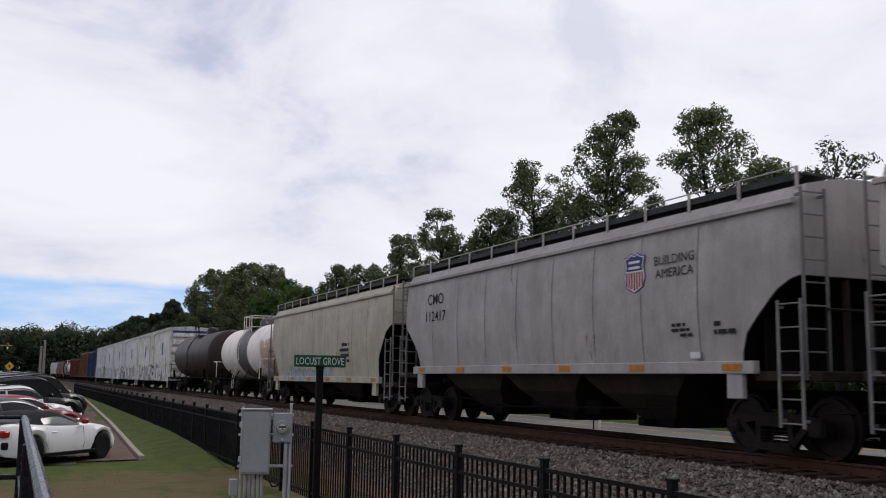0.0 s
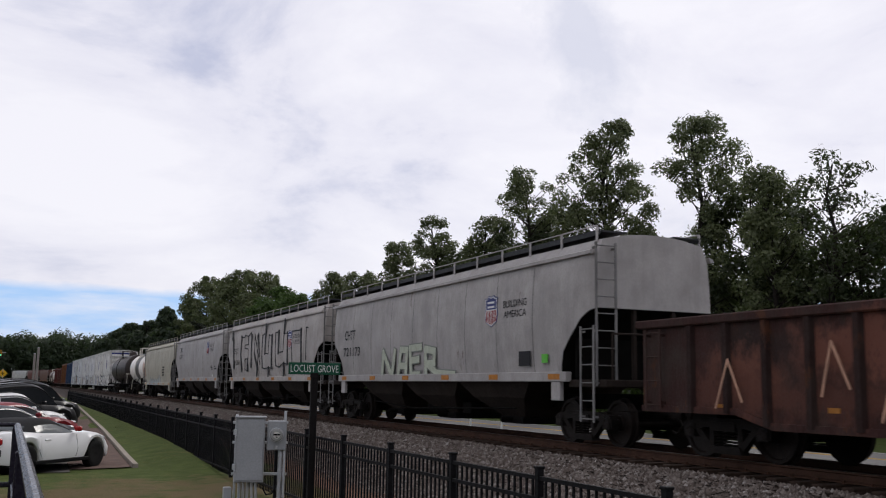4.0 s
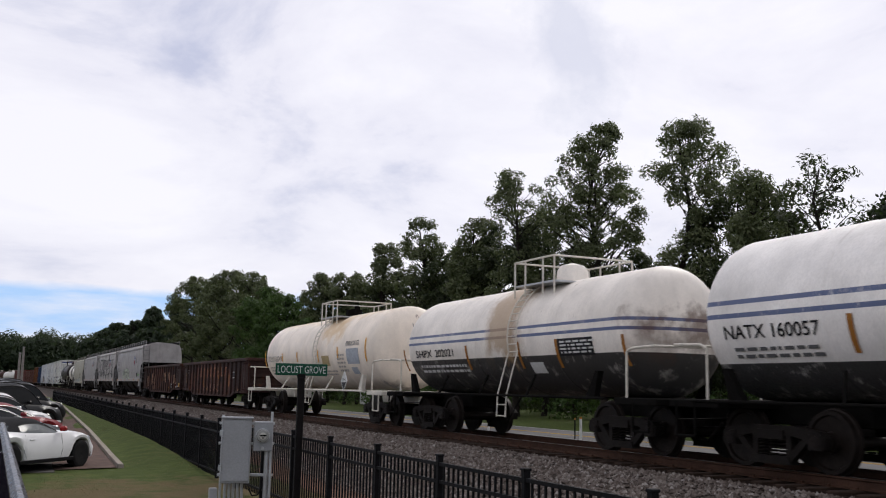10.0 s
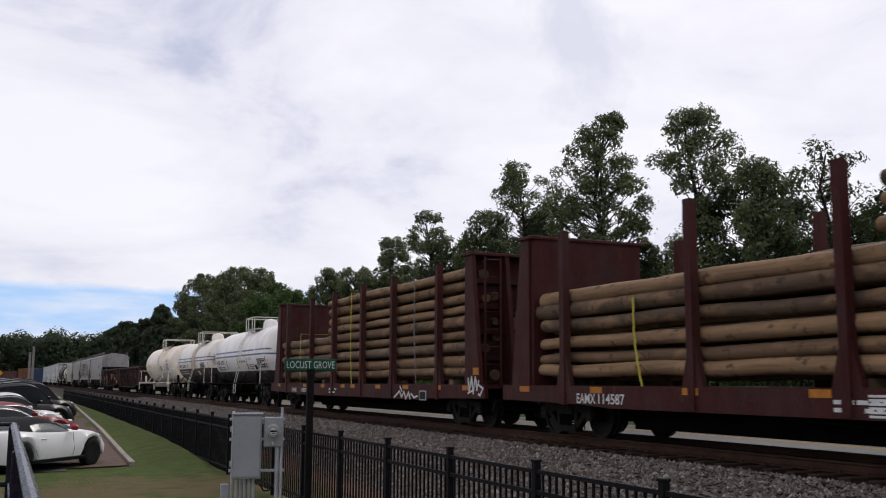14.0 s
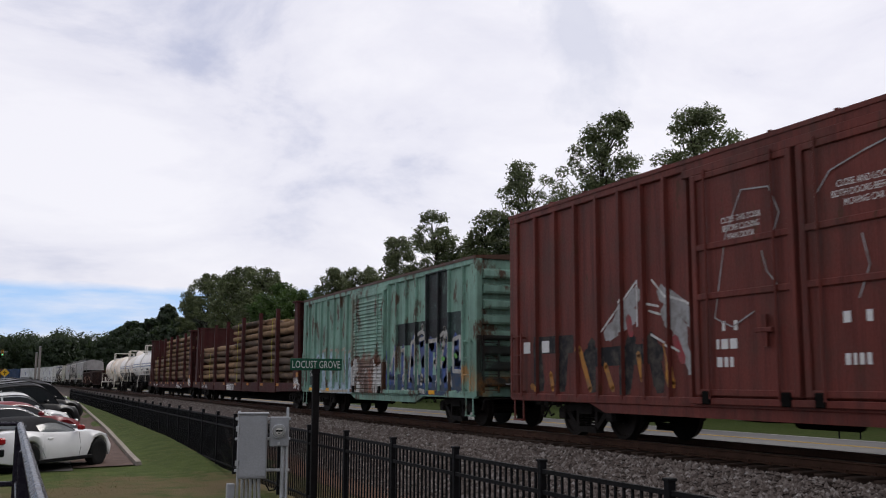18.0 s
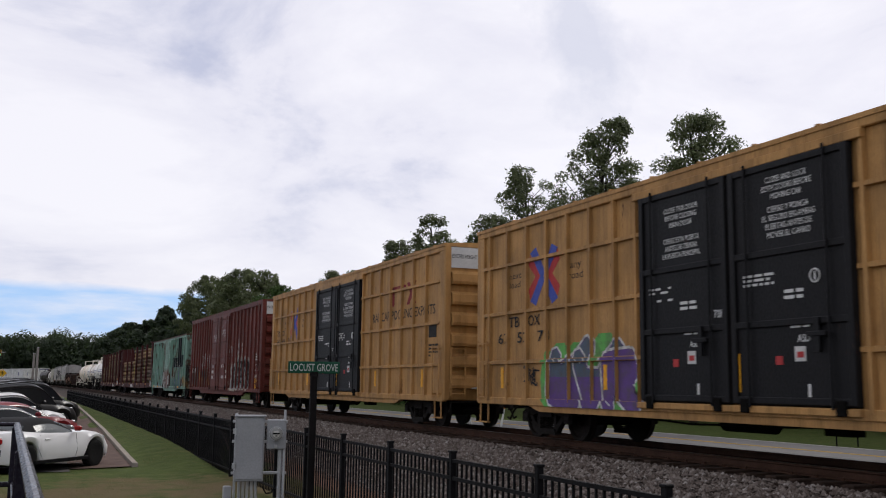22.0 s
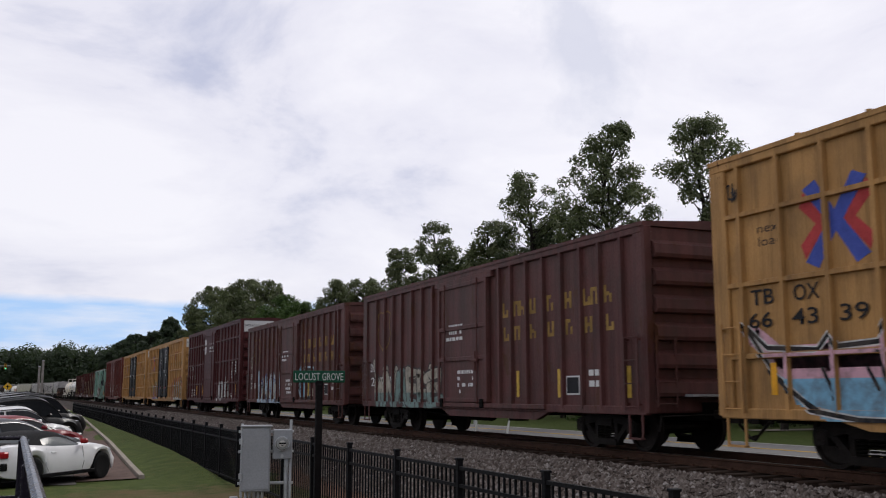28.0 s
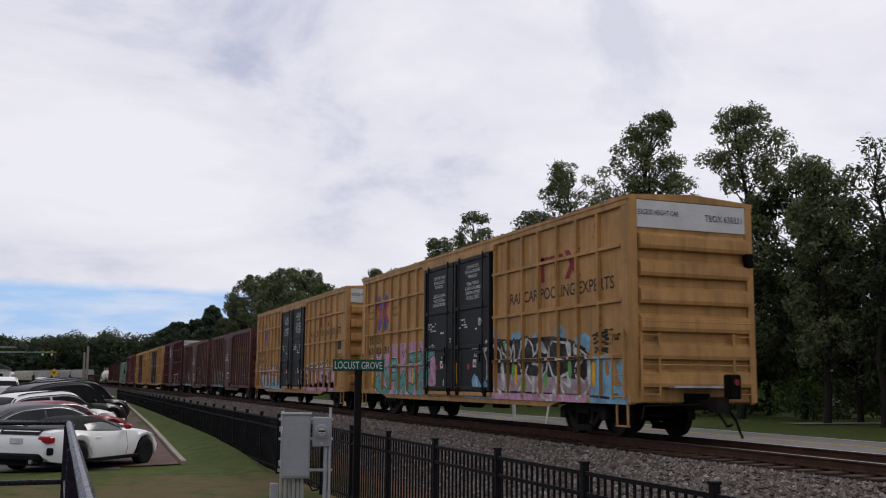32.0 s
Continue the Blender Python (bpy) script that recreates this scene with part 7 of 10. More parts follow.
    car, L, m = boxcar("pale green boxcar, rusty and patched black, sprayed blue and white", 16.25, 1.1, 3.93, (0.21, 0.36, 0.285), ribs, [(5.93, 8.95)], (), None, False, 0.66, 0.5, 0.3,
                       [(near(15.15, 9.0), near(15.15, 5.9), 0.7, 1.6, [RUST, PALE, RUST, (0.2, 0.07, 0.04)], RUST, 35.0, 1.0)],
                       bands=((2.0, 2.6, near(15.15, 13.5), near(15.15, 9.85), (0.014, 0.014, 0.016)), (2.0, 3.8, near(15.15, 13.45), near(15.15, 12.05), (0.014, 0.014, 0.016)), (2.0, 2.72, near(15.15, 14.35), near(15.15, 13.5), (0.02, 0.03, 0.03)), (0.9, 1.75, near(15.15, 1.5), near(15.15, 0.8), (0.016, 0.02, 0.02)), (0.3, 2.1, near(15.15, 15.9), near(15.15, 15.19), (0.016, 0.014, 0.013))), patches=((0.7, 1.7, near(15.15, 8.9), near(15.15, 6.0), (0.15, 0.05, 0.03)), (0.95, 1.25, near(15.15, 15.1), near(15.15, 14.4), (0.5, 0.2, 0.03)), (1.7, 3.6, near(15.15, 6.25), near(15.15, 5.85), (0.12, 0.045, 0.025))), inset=1.95, belly=(5.5, 12.0, 0.5), louvre=True, seed=141, ends=8,
                       roofmat=paint("rusty_roof", (0.09, 0.05, 0.035), 0.6, 0.3, 0.3))
    line_art(car, SP["dusk"], [[(9.03, 0.88), (13.31, 0.87)], [(9.03, 1.08), (14.13, 1.01)], [(13.65, 1.08), (14.22, 0.93)], [(12.98, 1.3), (14.18, 1.18)]], 0.34, 0.5, "sprayed letters, blue rimmed with chalky white")
    line_art(car, SP["blue"], [[(8.95, 1.84), (9.23, 1.08)], [(9.71, 1.91), (9.56, 1.08)], [(10.32, 1.89), (10.29, 1.05)], [(11.13, 2.13), (10.91, 1.56), (10.81, 1.02)], [(11.66, 2.08), (11.79, 1.54), (11.9, 1.02)], [(12.28, 2.02), (12.24, 1.03)], [(12.38, 1.96), (12.81, 1.94), (12.72, 1.52)], [(13.37, 2.13), (13.18, 1.51), (13.31, 1.03)], [(13.89, 2.04), (13.93, 1.64)], [(13.89, 1.54), (14.14, 1.38)]], 0.36, 2.0, "sprayed letters, blue rimmed with chalky white")
    line_art(car, SP["chalk"], [[(8.85, 2), (9.24, 1.34), (9.65, 2.03)], [(9.83, 1.84), (9.8, 0.99)], [(10.14, 1.88), (10.56, 1.93), (10.53, 1.08)], [(10.75, 1.05), (10.9, 2.05), (11.3, 2.19), (11.32, 1.43), (11.41, 0.99)], [(11.51, 2.12), (11.87, 2.16), (12.02, 1.05)], [(12.12, 1), (12.12, 2.06), (12.88, 2.08), (12.9, 1.51), (12.62, 1.41), (12.96, 1)]], 0.1, 3.5, "sprayed letters, blue rimmed with chalky white")
    line_art(car, SP["chalk"], [[(12.98, 1.4), (13.2, 2.19), (13.5, 2.2), (13.5, 1.39), (13.65, 0.95)], [(13.72, 1.6), (13.75, 2.05), (14.15, 2.11), (14.16, 1.58)], [(13.76, 1.53), (13.75, 1.29), (14.18, 1.28)], [(10.22, 0.83), (10.74, 0.77)], [(11.51, 0.82), (12.01, 0.77)], [(11.35, 2.26), (11.67, 2.33), (11.93, 2.23)], [(12.93, 2.17), (13.2, 2.28), (13.42, 2.22)]], 0.1, 5.0, "sprayed letters, blue rimmed with chalky white")
    line_art(car, SP["chalk"], [[(10.3, 1.17), (10.34, 0.99)], [(11.68, 1.17), (11.64, 1.01)], [(12.55, 1.58), (12.57, 1.47)], [(11.7, 2.46), (11.72, 2.44)], [(13.18, 2.34), (13.2, 2.32)], [(11.34, 1.85), (11.38, 1.55)], [(13.2, 2.1), (13.09, 1.83)], [(12.69, 1.03), (12.73, 0.92)]], 0.17, 6.5, "sprayed letters, blue rimmed with chalky white")
    line_art(car, SP["green"], [[(13.06, 1.6), (13.17, 1.59)], [(13.85, 1.67), (13.93, 1.64)]], 0.12, 8.0, "sprayed letters, blue rimmed with chalky white")
    line_art(car, SP["pale"], [[(1.79, 1.83), (1.93, 1.08)], [(2.43, 1.9), (2.62, 0.95)], [(3.42, 1.87), (3.49, 1)], [(4.41, 1.79), (4.41, 0.96)], [(5.31, 1.89), (5.45, 0.97)], [(1.74, 0.84), (5.77, 0.82)]], 0.36, 0.5, "sprayed letters, pale blue with bone outline")
    line_art(car, SP["bone"], [[(2.15, 2.02), (2.83, 2.1), (3.06, 1.08)], [(3.27, 2.07), (4.11, 2.05), (3.74, 1.08)], [(4.21, 1.95), (4.89, 2.09), (4.89, 1)], [(5.08, 1.92), (5.73, 2.02)], [(1.57, 0.91), (2.62, 0.7), (5.45, 0.74)]], 0.09, 2.0, "sprayed letters, pale blue with bone outline")
    line_art(car, SP["smoke"], [[(2.38, 1.75), (3.06, 1.08)], [(3.8, 1.8), (4.11, 1.08)], [(4.8, 1.7), (5.08, 1.08)], [(1.87, 1.87), (2.11, 1.43)], [(5.45, 1.77), (5.3, 1.39)]], 0.06, 3.5, "sprayed letters, pale blue with bone outline")
    number(car, "BKTY", WHITEINK, L, 0.75, 1.6, 1.6, 1.85)
    number(car, "153390", WHITEINK, L, 0.75, 1.75, 1.2, 1.45)
    for u in (1.0, 3.0, 12.3):
        plate(car, REFLECT, L, u, u + 0.4, 0.72, 0.82, -1.638, "reflector")
    # white insulated cars, a blue one and brown ones ahead
    for a, b, col, r_, e in ((305.0, 281.6, (0.62, 0.63, 0.65), 0.3, 4.35), (280.6, 257.6, (0.66, 0.66, 0.66), 0.3, 4.35), (256.6, 236.9, (0.70, 0.69, 0.65), 0.45, 4.35), (323.0, 306.2, (0.03, 0.06, 0.13), 0.3, 4.2), (341.0, 324.3, (0.19, 0.075, 0.03), 0.4, 4.3), (357.5, 342.3, (0.11, 0.04, 0.03), 0.5, 3.6), (373.5, 358.3, (0.13, 0.035, 0.03), 0.5, 3.8)):
        L = a - b
        n = int(L / 1.05)
        boxcar("white insulated boxcar streaked with rust" if col[0] > 0.3 else "dark weathered boxcar streaked with grime", a, b, e, col, [L * (k + 0.5) / n for k in range(n) if abs((k + 0.5) / n - 0.5) > 0.09 and col[0] < 0.3], [(L * 0.44, L * 0.56)], (), None, False, r_, 0.5, 0.4,
               [(near(L, L * 0.95), near(L, L * 0.05), 0.6, 1.8, [col, col, tint(col, 0.5), (0.25, 0.3, 0.42), (0.3, 0.2, 0.13)], (0.1, 0.1, 0.1), a % 37, 0.7)] if col[0] > 0.3 else (), inset=2.4, seed=int(a), ends=6)
        if col[0] > 0.3:
            c = CARS[-1][0]
            part("end_stripe", Geo().box(-1.45, 1.45, -L / 2 - 0.11, -L / 2 - 0.085, e - 0.62, e - 0.2), SHIELDBLUE, c, "blue painted end stripe")
            plate(c, SHIELDBLUE, L, L * 0.78, L * 0.81, 2.5, 3.4, -1.568, "blue_mark")
            plate(c, SHIELDBLUE, L, L * 0.25, L * 0.28, 2.5, 3.4, -1.568, "blue_mark")


# ---- sprayed lettering: flat films of paint that follow sides, ribs, rails, sills and doors ----
def clip(poly, axis, lo, hi):
    """The part of a convex polygon between lo and hi."""
    for lim, s in ((lo, 1), (hi, -1)):
        out = []
        for p, q in zip(poly, poly[1:] + poly[:1]):
            a, b = s * (p[axis] - lim), s * (q[axis] - lim)
            if a >= 0:
                out.append(p)
            if (a > 0 > b) or (a < 0 < b):
                f = a / (a - b)
                out.append((p[0] + (q[0] - p[0]) * f, p[1] + (q[1] - p[1]) * f))
        poly = out
        if len(poly) < 3:
            return []
    return poly


def film(g, polys, layer):
    """Lays polygons (u, z) on the car that was built last."""
    c = SIDE
    L, zb, eave = c["L"], c["zb"], c["eave"]
    d = 0.0006 * layer

    def put(poly, x):
        if len(poly) > 2:
            g.add([(x - d, near(L, u), z) for u, z in poly], [tuple(range(len(poly)))])
    for poly in polys:
        poly = clip(clip(poly, 0, 0.02, L - 0.02), 1, zb - 0.03, eave - 0.18)
        if not poly:
            continue
        u0, u1 = min(p[0] for p in poly), max(p[0] for p in poly)
        z0, z1 = min(p[1] for p in poly), max(p[1] for p in poly)
        put(poly, -1.5665)
        for r in c["ribs"]:
            if u0 < r + 0.035 and u1 > r - 0.035:
                put(clip(clip(poly, 0, r - 0.034, r + 0.034), 1, zb + 0.06, eave), -1.6512)
        for z in c["rows"]:
            if z0 < z + 0.025 and z1 > z - 0.025:
                put(clip(poly, 1, z - 0.025, z + 0.025), -1.6412)
        if z0 < zb + 0.12:
            put(clip(poly, 1, zb - 0.028, zb + 0.118), -1.6362)
        for a, b in c["doors"]:
            if u1 > a and u0 < b:
                put(clip(clip(poly, 0, a + 0.04, b - 0.04), 1, zb + 0.15, eave), -1.6612)


def fat(pts, w, k=7):
    """A sprayed line of width w as convex pieces."""
    out = []
    for (a, c), (b, d) in zip(pts, pts[1:]):
        n = math.hypot(b - a, d - c) or 1
        ox, oz = -(d - c) / n * w / 2, (b - a) / n * w / 2
        out.append([(a + ox, c + oz), (b + ox, d + oz), (b - ox, d - oz), (a - ox, c - oz)])
    for i, (a, c) in enumerate(pts):
        r = w * 0.5
        out.append([(a + r * math.cos(6.283 * j / k + 0.4), c + r * math.sin(6.283 * j / k + 0.4)) for j in range(k)])
    return out


# skeletons of angular letters in a unit box
GLYPHS = [[[(1, 0.92), (0.1, 1), (0.08, 0.58), (0.9, 0.45), (0.85, 0.0), (0, 0.08)]],
          [[(0.05, 1.05), (0.15, 0)], [(0.9, 1), (0.8, -0.05)], [(0.1, 0.5), (0.85, 0.45)]],
          [[(0.95, 1.0), (0.1, 0.92), (0.1, 0.02), (1, 0.06)], [(0.1, 0.5), (0.75, 0.5)]],
          [[(0, 1.1), (0.25, 0), (0.5, 0.7), (0.75, 0), (1.0, 1.05)]],
          [[(0.1, 0), (0.05, 0.95), (0.8, 1.0), (0.85, 0.55), (0.2, 0.5), (0.9, -0.05)]],
          [[(0.05, 0), (0.1, 1), (0.85, 0.05), (0.95, 1.08)]],
          [[(0, -0.02), (0.45, 1.08), (0.95, 0)], [(0.22, 0.4), (0.75, 0.4)]],
          [[(0.1, 1), (0.1, 0)], [(0.95, 1.05), (0.15, 0.5), (1.0, -0.05)]],
          [[(0.15, 0.1), (0.1, 0.9), (0.85, 0.95), (0.9, 0.08), (0.15, 0.1)]]]


def throw_up(car, label, u0, u1, z0, z1, word, fill, low, edge, halo=None, back=None, w=0.30, line=0.05, glow=0.07, seed=1, slant=0.1, split=0.5, over=1.15):
    """A sprayed piece of fat letters with outline, rim and a cloud behind them."""
    rnd = random.Random(seed)
    n = len(word)
    step = (u1 - u0) / n
    gs = {}

    def lay(ink, polys, layer, name):
        if ink is not None:
            gs.setdefault((name, ink.name), (ink, Geo()))
            film(gs[(name, ink.name)][1], polys, layer)
    if back is not None:
        blobs = []
        for k in range(n * 3):
            c = u0 + (u1 - u0) * (k + 0.5) / (n * 3)
            r = (z1 - z0) * rnd.uniform(0.42, 0.6)
            m = (z0 + z1) / 2 + rnd.uniform(-0.12, 0.12)
            blobs.append([(c + r * 0.9 * math.cos(6.283 * j / 10) * rnd.uniform(0.85, 1.15), m + r * math.sin(6.283 * j / 10)) for j in range(10)])
        lay(back, blobs, 0, "sprayed_cloud")
    for i, gl in enumerate(word):
        a, b = u0 + step * i + rnd.uniform(-0.06, 0.06), u0 + step * (i + over * 1.2) + rnd.uniform(-0.06, 0.06)
        lo, hi = z0 + rnd.uniform(0, 0.08), z1 - rnd.uniform(0, 0.22)
        fx, fy = rnd.random() < 0.5, rnd.random() < 0.6
        polys = []
        for line_ in GLYPHS[gl]:
            line_ = [((1 - x if fx else x), (1 - y if fy else y)) for x, y in line_]
            polys.append([(a + (b - a) * (x * 0.8 + 0.1) + slant * y + rnd.uniform(-0.09, 0.09), lo + w * 0.4 + (hi - lo - w * 0.8) * y + rnd.uniform(-0.1, 0.1)) for x, y in line_])
        # a spike or an arrow where a stroke ends
        p, q = polys[0][-1], polys[0][-2]
        n_ = math.hypot(p[0] - q[0], p[1] - q[1]) or 1
        polys.append([p, (p[0] + (p[0] - q[0]) / n_ * 0.3 + rnd.uniform(-0.25, 0.25), p[1] + (p[1] - q[1]) / n_ * 0.3 + rnd.uniform(-0.05, 0.2))])
        for name, ink, ww, k in (("sprayed_rim", halo, w + 2 * line + 2 * glow, 0), ("sprayed_outline", edge, w + 2 * line, 1), ("sprayed_letters", fill, w, 2)):
            pieces = [q for p in polys for q in fat(p, ww)]
            layer = 1 + 3 * i + k
            if k == 2 and low is not None and i % 4 == 2:
                ink = low
            elif k == 2 and low is not None:
                zs = z0 + (z1 - z0) * split
                lay(low, [c for c in (clip(q, 1, -9, zs) for q in pieces) if c], layer, "sprayed_letters")
                pieces = [c for c in (clip(q, 1, zs, 99) for q in pieces) if c]
            lay(ink, pieces, layer, name)
        # black cuts and kinks inside the letter
        for _ in range(3):
            pa, pb = rnd.choice(polys[0]), rnd.choice(polys[-2])
            mid_ = ((pa[0] + pb[0]) / 2 + rnd.uniform(-0.15, 0.15), (pa[1] + pb[1]) / 2 + rnd.uniform(-0.15, 0.15))
            lay(edge, fat([(pa[0] + rnd.uniform(-0.1, 0.1), pa[1]), mid_, (mid_[0] + rnd.uniform(-0.2, 0.2), mid_[1] - 0.15)], line * 0.8, 5), 3 + 3 * i + 0.5, "sprayed_outline")
        # shine marks
        if halo is not None:
            p = polys[0][0]
            lay(halo, fat([(p[0] - 0.05, p[1] + 0.02), (p[0] + 0.06, p[1] - 0.05)], 0.03, 5), 3 + 3 * i + 1, "sprayed_shine")
    for (name, _), (ink, g) in gs.items():
        if g.v:
            tagged(part(name, g, ink, car, label), kind="stuff")


def tag(car, ink, u, z, w, h, seed, t=0.045, n=5):
    """A quick handwritten scrawl, unreadable."""
    rnd = random.Random(seed)
    g = Geo()
    pts = []
    r = h * 0.4
    for k in range(n * 6):
        if k % 6 == 0:
            r = h * rnd.uniform(0.22, 0.5)
        a = k * (0.75 + 0.25 * math.sin(k * 0.37 + seed))
        pts.append((u + w * k / (n * 6) + r * 0.55 * math.cos(a), z + h * 0.5 + r * math.sin(a)))
    film(g, fat(pts, t, 5), 30)
    if rnd.random() < 0.7:
        film(g, fat([(u + w * 0.1, z - 0.08), (u + w, z - 0.03)], t * 0.8, 5), 30)
    if g.v:
        tagged(part("scrawled_tag", g, ink, car, "quick sprayed scrawl"), kind="stuff")


def line_art(car, ink, lines, t=0.03, layer=31, label="thin sprayed line drawing"):
    g = Geo()
    for pts in lines:
        film(g, fat(pts, t, 5), layer)
    tagged(part("sprayed_line", g, ink, car, label), kind="stuff")


def spray_ink(name, c):
    """Sprayed enamel: mottled, a little dusty."""
    N = Nodes(name)
    a, b = N.noise(2.5, 6, 0.65), N.noise(4.5, 7, 0.7)
    k = N.mix(N.span(a, 0.35, 0.7, 0, 0.55), c, tint(c, 0.62))
    k = N.mix(N.span(b, 0.44, 0.64, 0, 0.6), k, (0.10, 0.085, 0.07))
    return N.done(k, 0.6, 0, None, 0, 0.15)


SP = {k: spray_ink("spray_" + k, c) for k, c in dict(teal=(0.10, 0.33, 0.29), sea=(0.16, 0.44, 0.38), pink=(0.55, 0.30, 0.42), rose=(0.62, 0.36, 0.42), white=(0.62, 0.62, 0.60), cream=(0.55, 0.50, 0.40), black=(0.012, 0.012, 0.014),
                                              sky=(0.20, 0.42, 0.58), pale=(0.38, 0.50, 0.58), blue=(0.055, 0.09, 0.25), navy=(0.05, 0.06, 0.15), slate=(0.09, 0.12, 0.16), purple=(0.13, 0.07, 0.24), green=(0.13, 0.42, 0.10), red=(0.30, 0.05, 0.06), orange=(0.42, 0.19, 0.04),
                                              grey=(0.33, 0.33, 0.33), mauve=(0.40, 0.30, 0.33), sage=(0.18, 0.27, 0.25), bone=(0.40, 0.37, 0.30), dusk=(0.035, 0.065, 0.12), chalk=(0.44, 0.43, 0.40), smoke=(0.05, 0.045, 0.045)).items()}


def stroke(car, ink, L, pts, w, x=-1.615, name="sprayed_stroke"):
    """A sprayed line of width w along points (u, z)."""
    g = Geo()
    for (a, c), (b, d) in zip(pts, pts[1:]):
        n = math.hypot(b - a, d - c) or 1
        ox, oz = -(d - c) / n * w / 2, (b - a) / n * w / 2
        ex, ez = (b - a) / n * w * 0.4, (d - c) / n * w * 0.4
        g.prism([(near(L, a - ex + ox), c - ez + oz), (near(L, b + ex + ox), d + ez + oz), (near(L, b + ex - ox), d + ez - oz), (near(L, a - ex - ox), c - ez - oz)], "x", x - 0.003, x + 0.012)
        x -= 0.0004
    return tagged(part(name, g, ink, car), kind="stuff")


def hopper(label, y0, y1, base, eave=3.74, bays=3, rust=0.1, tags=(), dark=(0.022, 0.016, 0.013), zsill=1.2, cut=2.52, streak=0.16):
    """A covered hopper: curved side sheets cut away at the ends, outlet bays, sills, end frames, ladders and running boards."""
    L, mid = y0 - y1, (y0 + y1) / 2
    car = railcar("covered_hopper", label, mid, L)
    m = paint("hopper_paint", base, rust, streak, 0.25, 0.5, ref=car, tags=tags)
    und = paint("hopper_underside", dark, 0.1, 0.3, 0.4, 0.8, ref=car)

    def side_x(z):
        pts = [(1.2, 1.50), (1.6, 1.565), (2.3, 1.612), (3.0, 1.595), (3.45, 1.55), (eave, 1.49)]
        for (a, p), (b, q) in zip(pts, pts[1:]):
            if z <= b:
                return p + (q - p) * (z - a) / (b - a)
        return 1.5

    def end_cut(e):
        """How far the side sheet is cut away, e of the way in from the end: upright below, then sloping up to the end."""
        return float(np.interp(e, [0.0, 0.12, 0.3, 0.62, 0.86, 0.95, 1.0], [1.0, 0.96, 0.86, 0.62, 0.42, 0.22, 0.0]))

    ys = [-L / 2, -L / 2 + 0.05] + [-L / 2 + 1.25 * f for f in (0.12, 0.3, 0.62, 0.86, 0.95, 1.0)]
    ys += [y for y in np.linspace(-L / 2 + 2.2, L / 2 - 2.2, 9)] + [-y for y in ys[::-1]]
    rings = []
    for y in ys:
        e = (L / 2 - abs(y)) / 1.25
        zl = zsill + 0.02 + (cut - zsill) * end_cut(e)
        pull = 0.12 * max(0, 0.2 - e) / 0.2
        half = [(side_x(zl + (eave - 0.16 - zl) * k / 7) - pull, zl + (eave - 0.16 - zl) * k / 7) for k in range(8)] + [(1.30, eave + 0.09), (0.75, eave + 0.19), (0.25, eave + 0.23)]
        rings.append([(-x, y, z) for x, z in half] + [(x, y, z) for x, z in half[::-1]])
    part("body", Geo().loft(rings), m, car, "smooth curved hopper side sheets", True)
    # the sloped underside at both ends: grime and deep shade in one black
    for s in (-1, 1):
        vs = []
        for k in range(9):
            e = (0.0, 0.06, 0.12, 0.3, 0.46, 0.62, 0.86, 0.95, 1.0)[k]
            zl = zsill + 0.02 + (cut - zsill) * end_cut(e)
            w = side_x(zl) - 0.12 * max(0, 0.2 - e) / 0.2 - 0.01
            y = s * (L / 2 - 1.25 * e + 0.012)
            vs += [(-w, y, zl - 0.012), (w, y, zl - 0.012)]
        part("end_slope", Geo().add(vs, [(2 * k, 2 * k + 2, 2 * k + 3, 2 * k + 1) for k in range(8)]), DARK, car, "sloped end sheet, grime and deep shade in its black")
    for sx in (-1, 1):
        part("eave_rail", Geo().prism([(sx * 1.50, eave - 0.10), (sx * 1.61, eave - 0.135), (sx * 1.61, eave - 0.20), (sx * 1.55, eave - 0.21)], "y", -L / 2 + 0.02, L / 2 - 0.02), m, car)
        part("side_sill", Geo().cbox(min(sx * 1.48, sx * 1.625), max(sx * 1.48, sx * 1.625), -L / 2 + 0.9, L / 2 - 0.9, zsill - 0.02, zsill + 0.17, 0.012), m, car)
    # weld seams
    for k in range(1, 9):
        y = -L / 2 + 0.6 + (L - 1.2) * k / 9
        rg = [[(-side_x(zsill + 0.15 + (eave - 0.2 - zsill - 0.2) * j / 7) - d, y + e, zsill + 0.15 + (eave - 0.2 - zsill - 0.2) * j / 7) for j in range(8)] for d, e in ((0.006, 0.012), (0.006, -0.012))]
        g = Geo().add(rg[0] + rg[1], [(j, j + 1, 9 + j, 8 + j) for j in range(7)])
        part("weld_seam", g, SEAM, car)
    # outlet bays
    for k in range(bays):
        y = (k - (bays - 1) / 2) * (L - 5.4) / bays
        h = (L - 5.4) / bays / 2
        k0 = 0.70 * h
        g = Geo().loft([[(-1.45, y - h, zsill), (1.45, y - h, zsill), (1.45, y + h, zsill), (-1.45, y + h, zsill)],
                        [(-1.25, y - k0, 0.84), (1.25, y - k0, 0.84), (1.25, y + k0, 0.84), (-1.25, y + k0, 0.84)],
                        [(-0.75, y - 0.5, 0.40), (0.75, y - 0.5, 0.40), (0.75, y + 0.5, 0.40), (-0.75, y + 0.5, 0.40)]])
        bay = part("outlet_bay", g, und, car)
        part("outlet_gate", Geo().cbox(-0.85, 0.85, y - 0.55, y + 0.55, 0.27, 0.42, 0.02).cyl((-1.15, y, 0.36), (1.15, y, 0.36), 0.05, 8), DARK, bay)
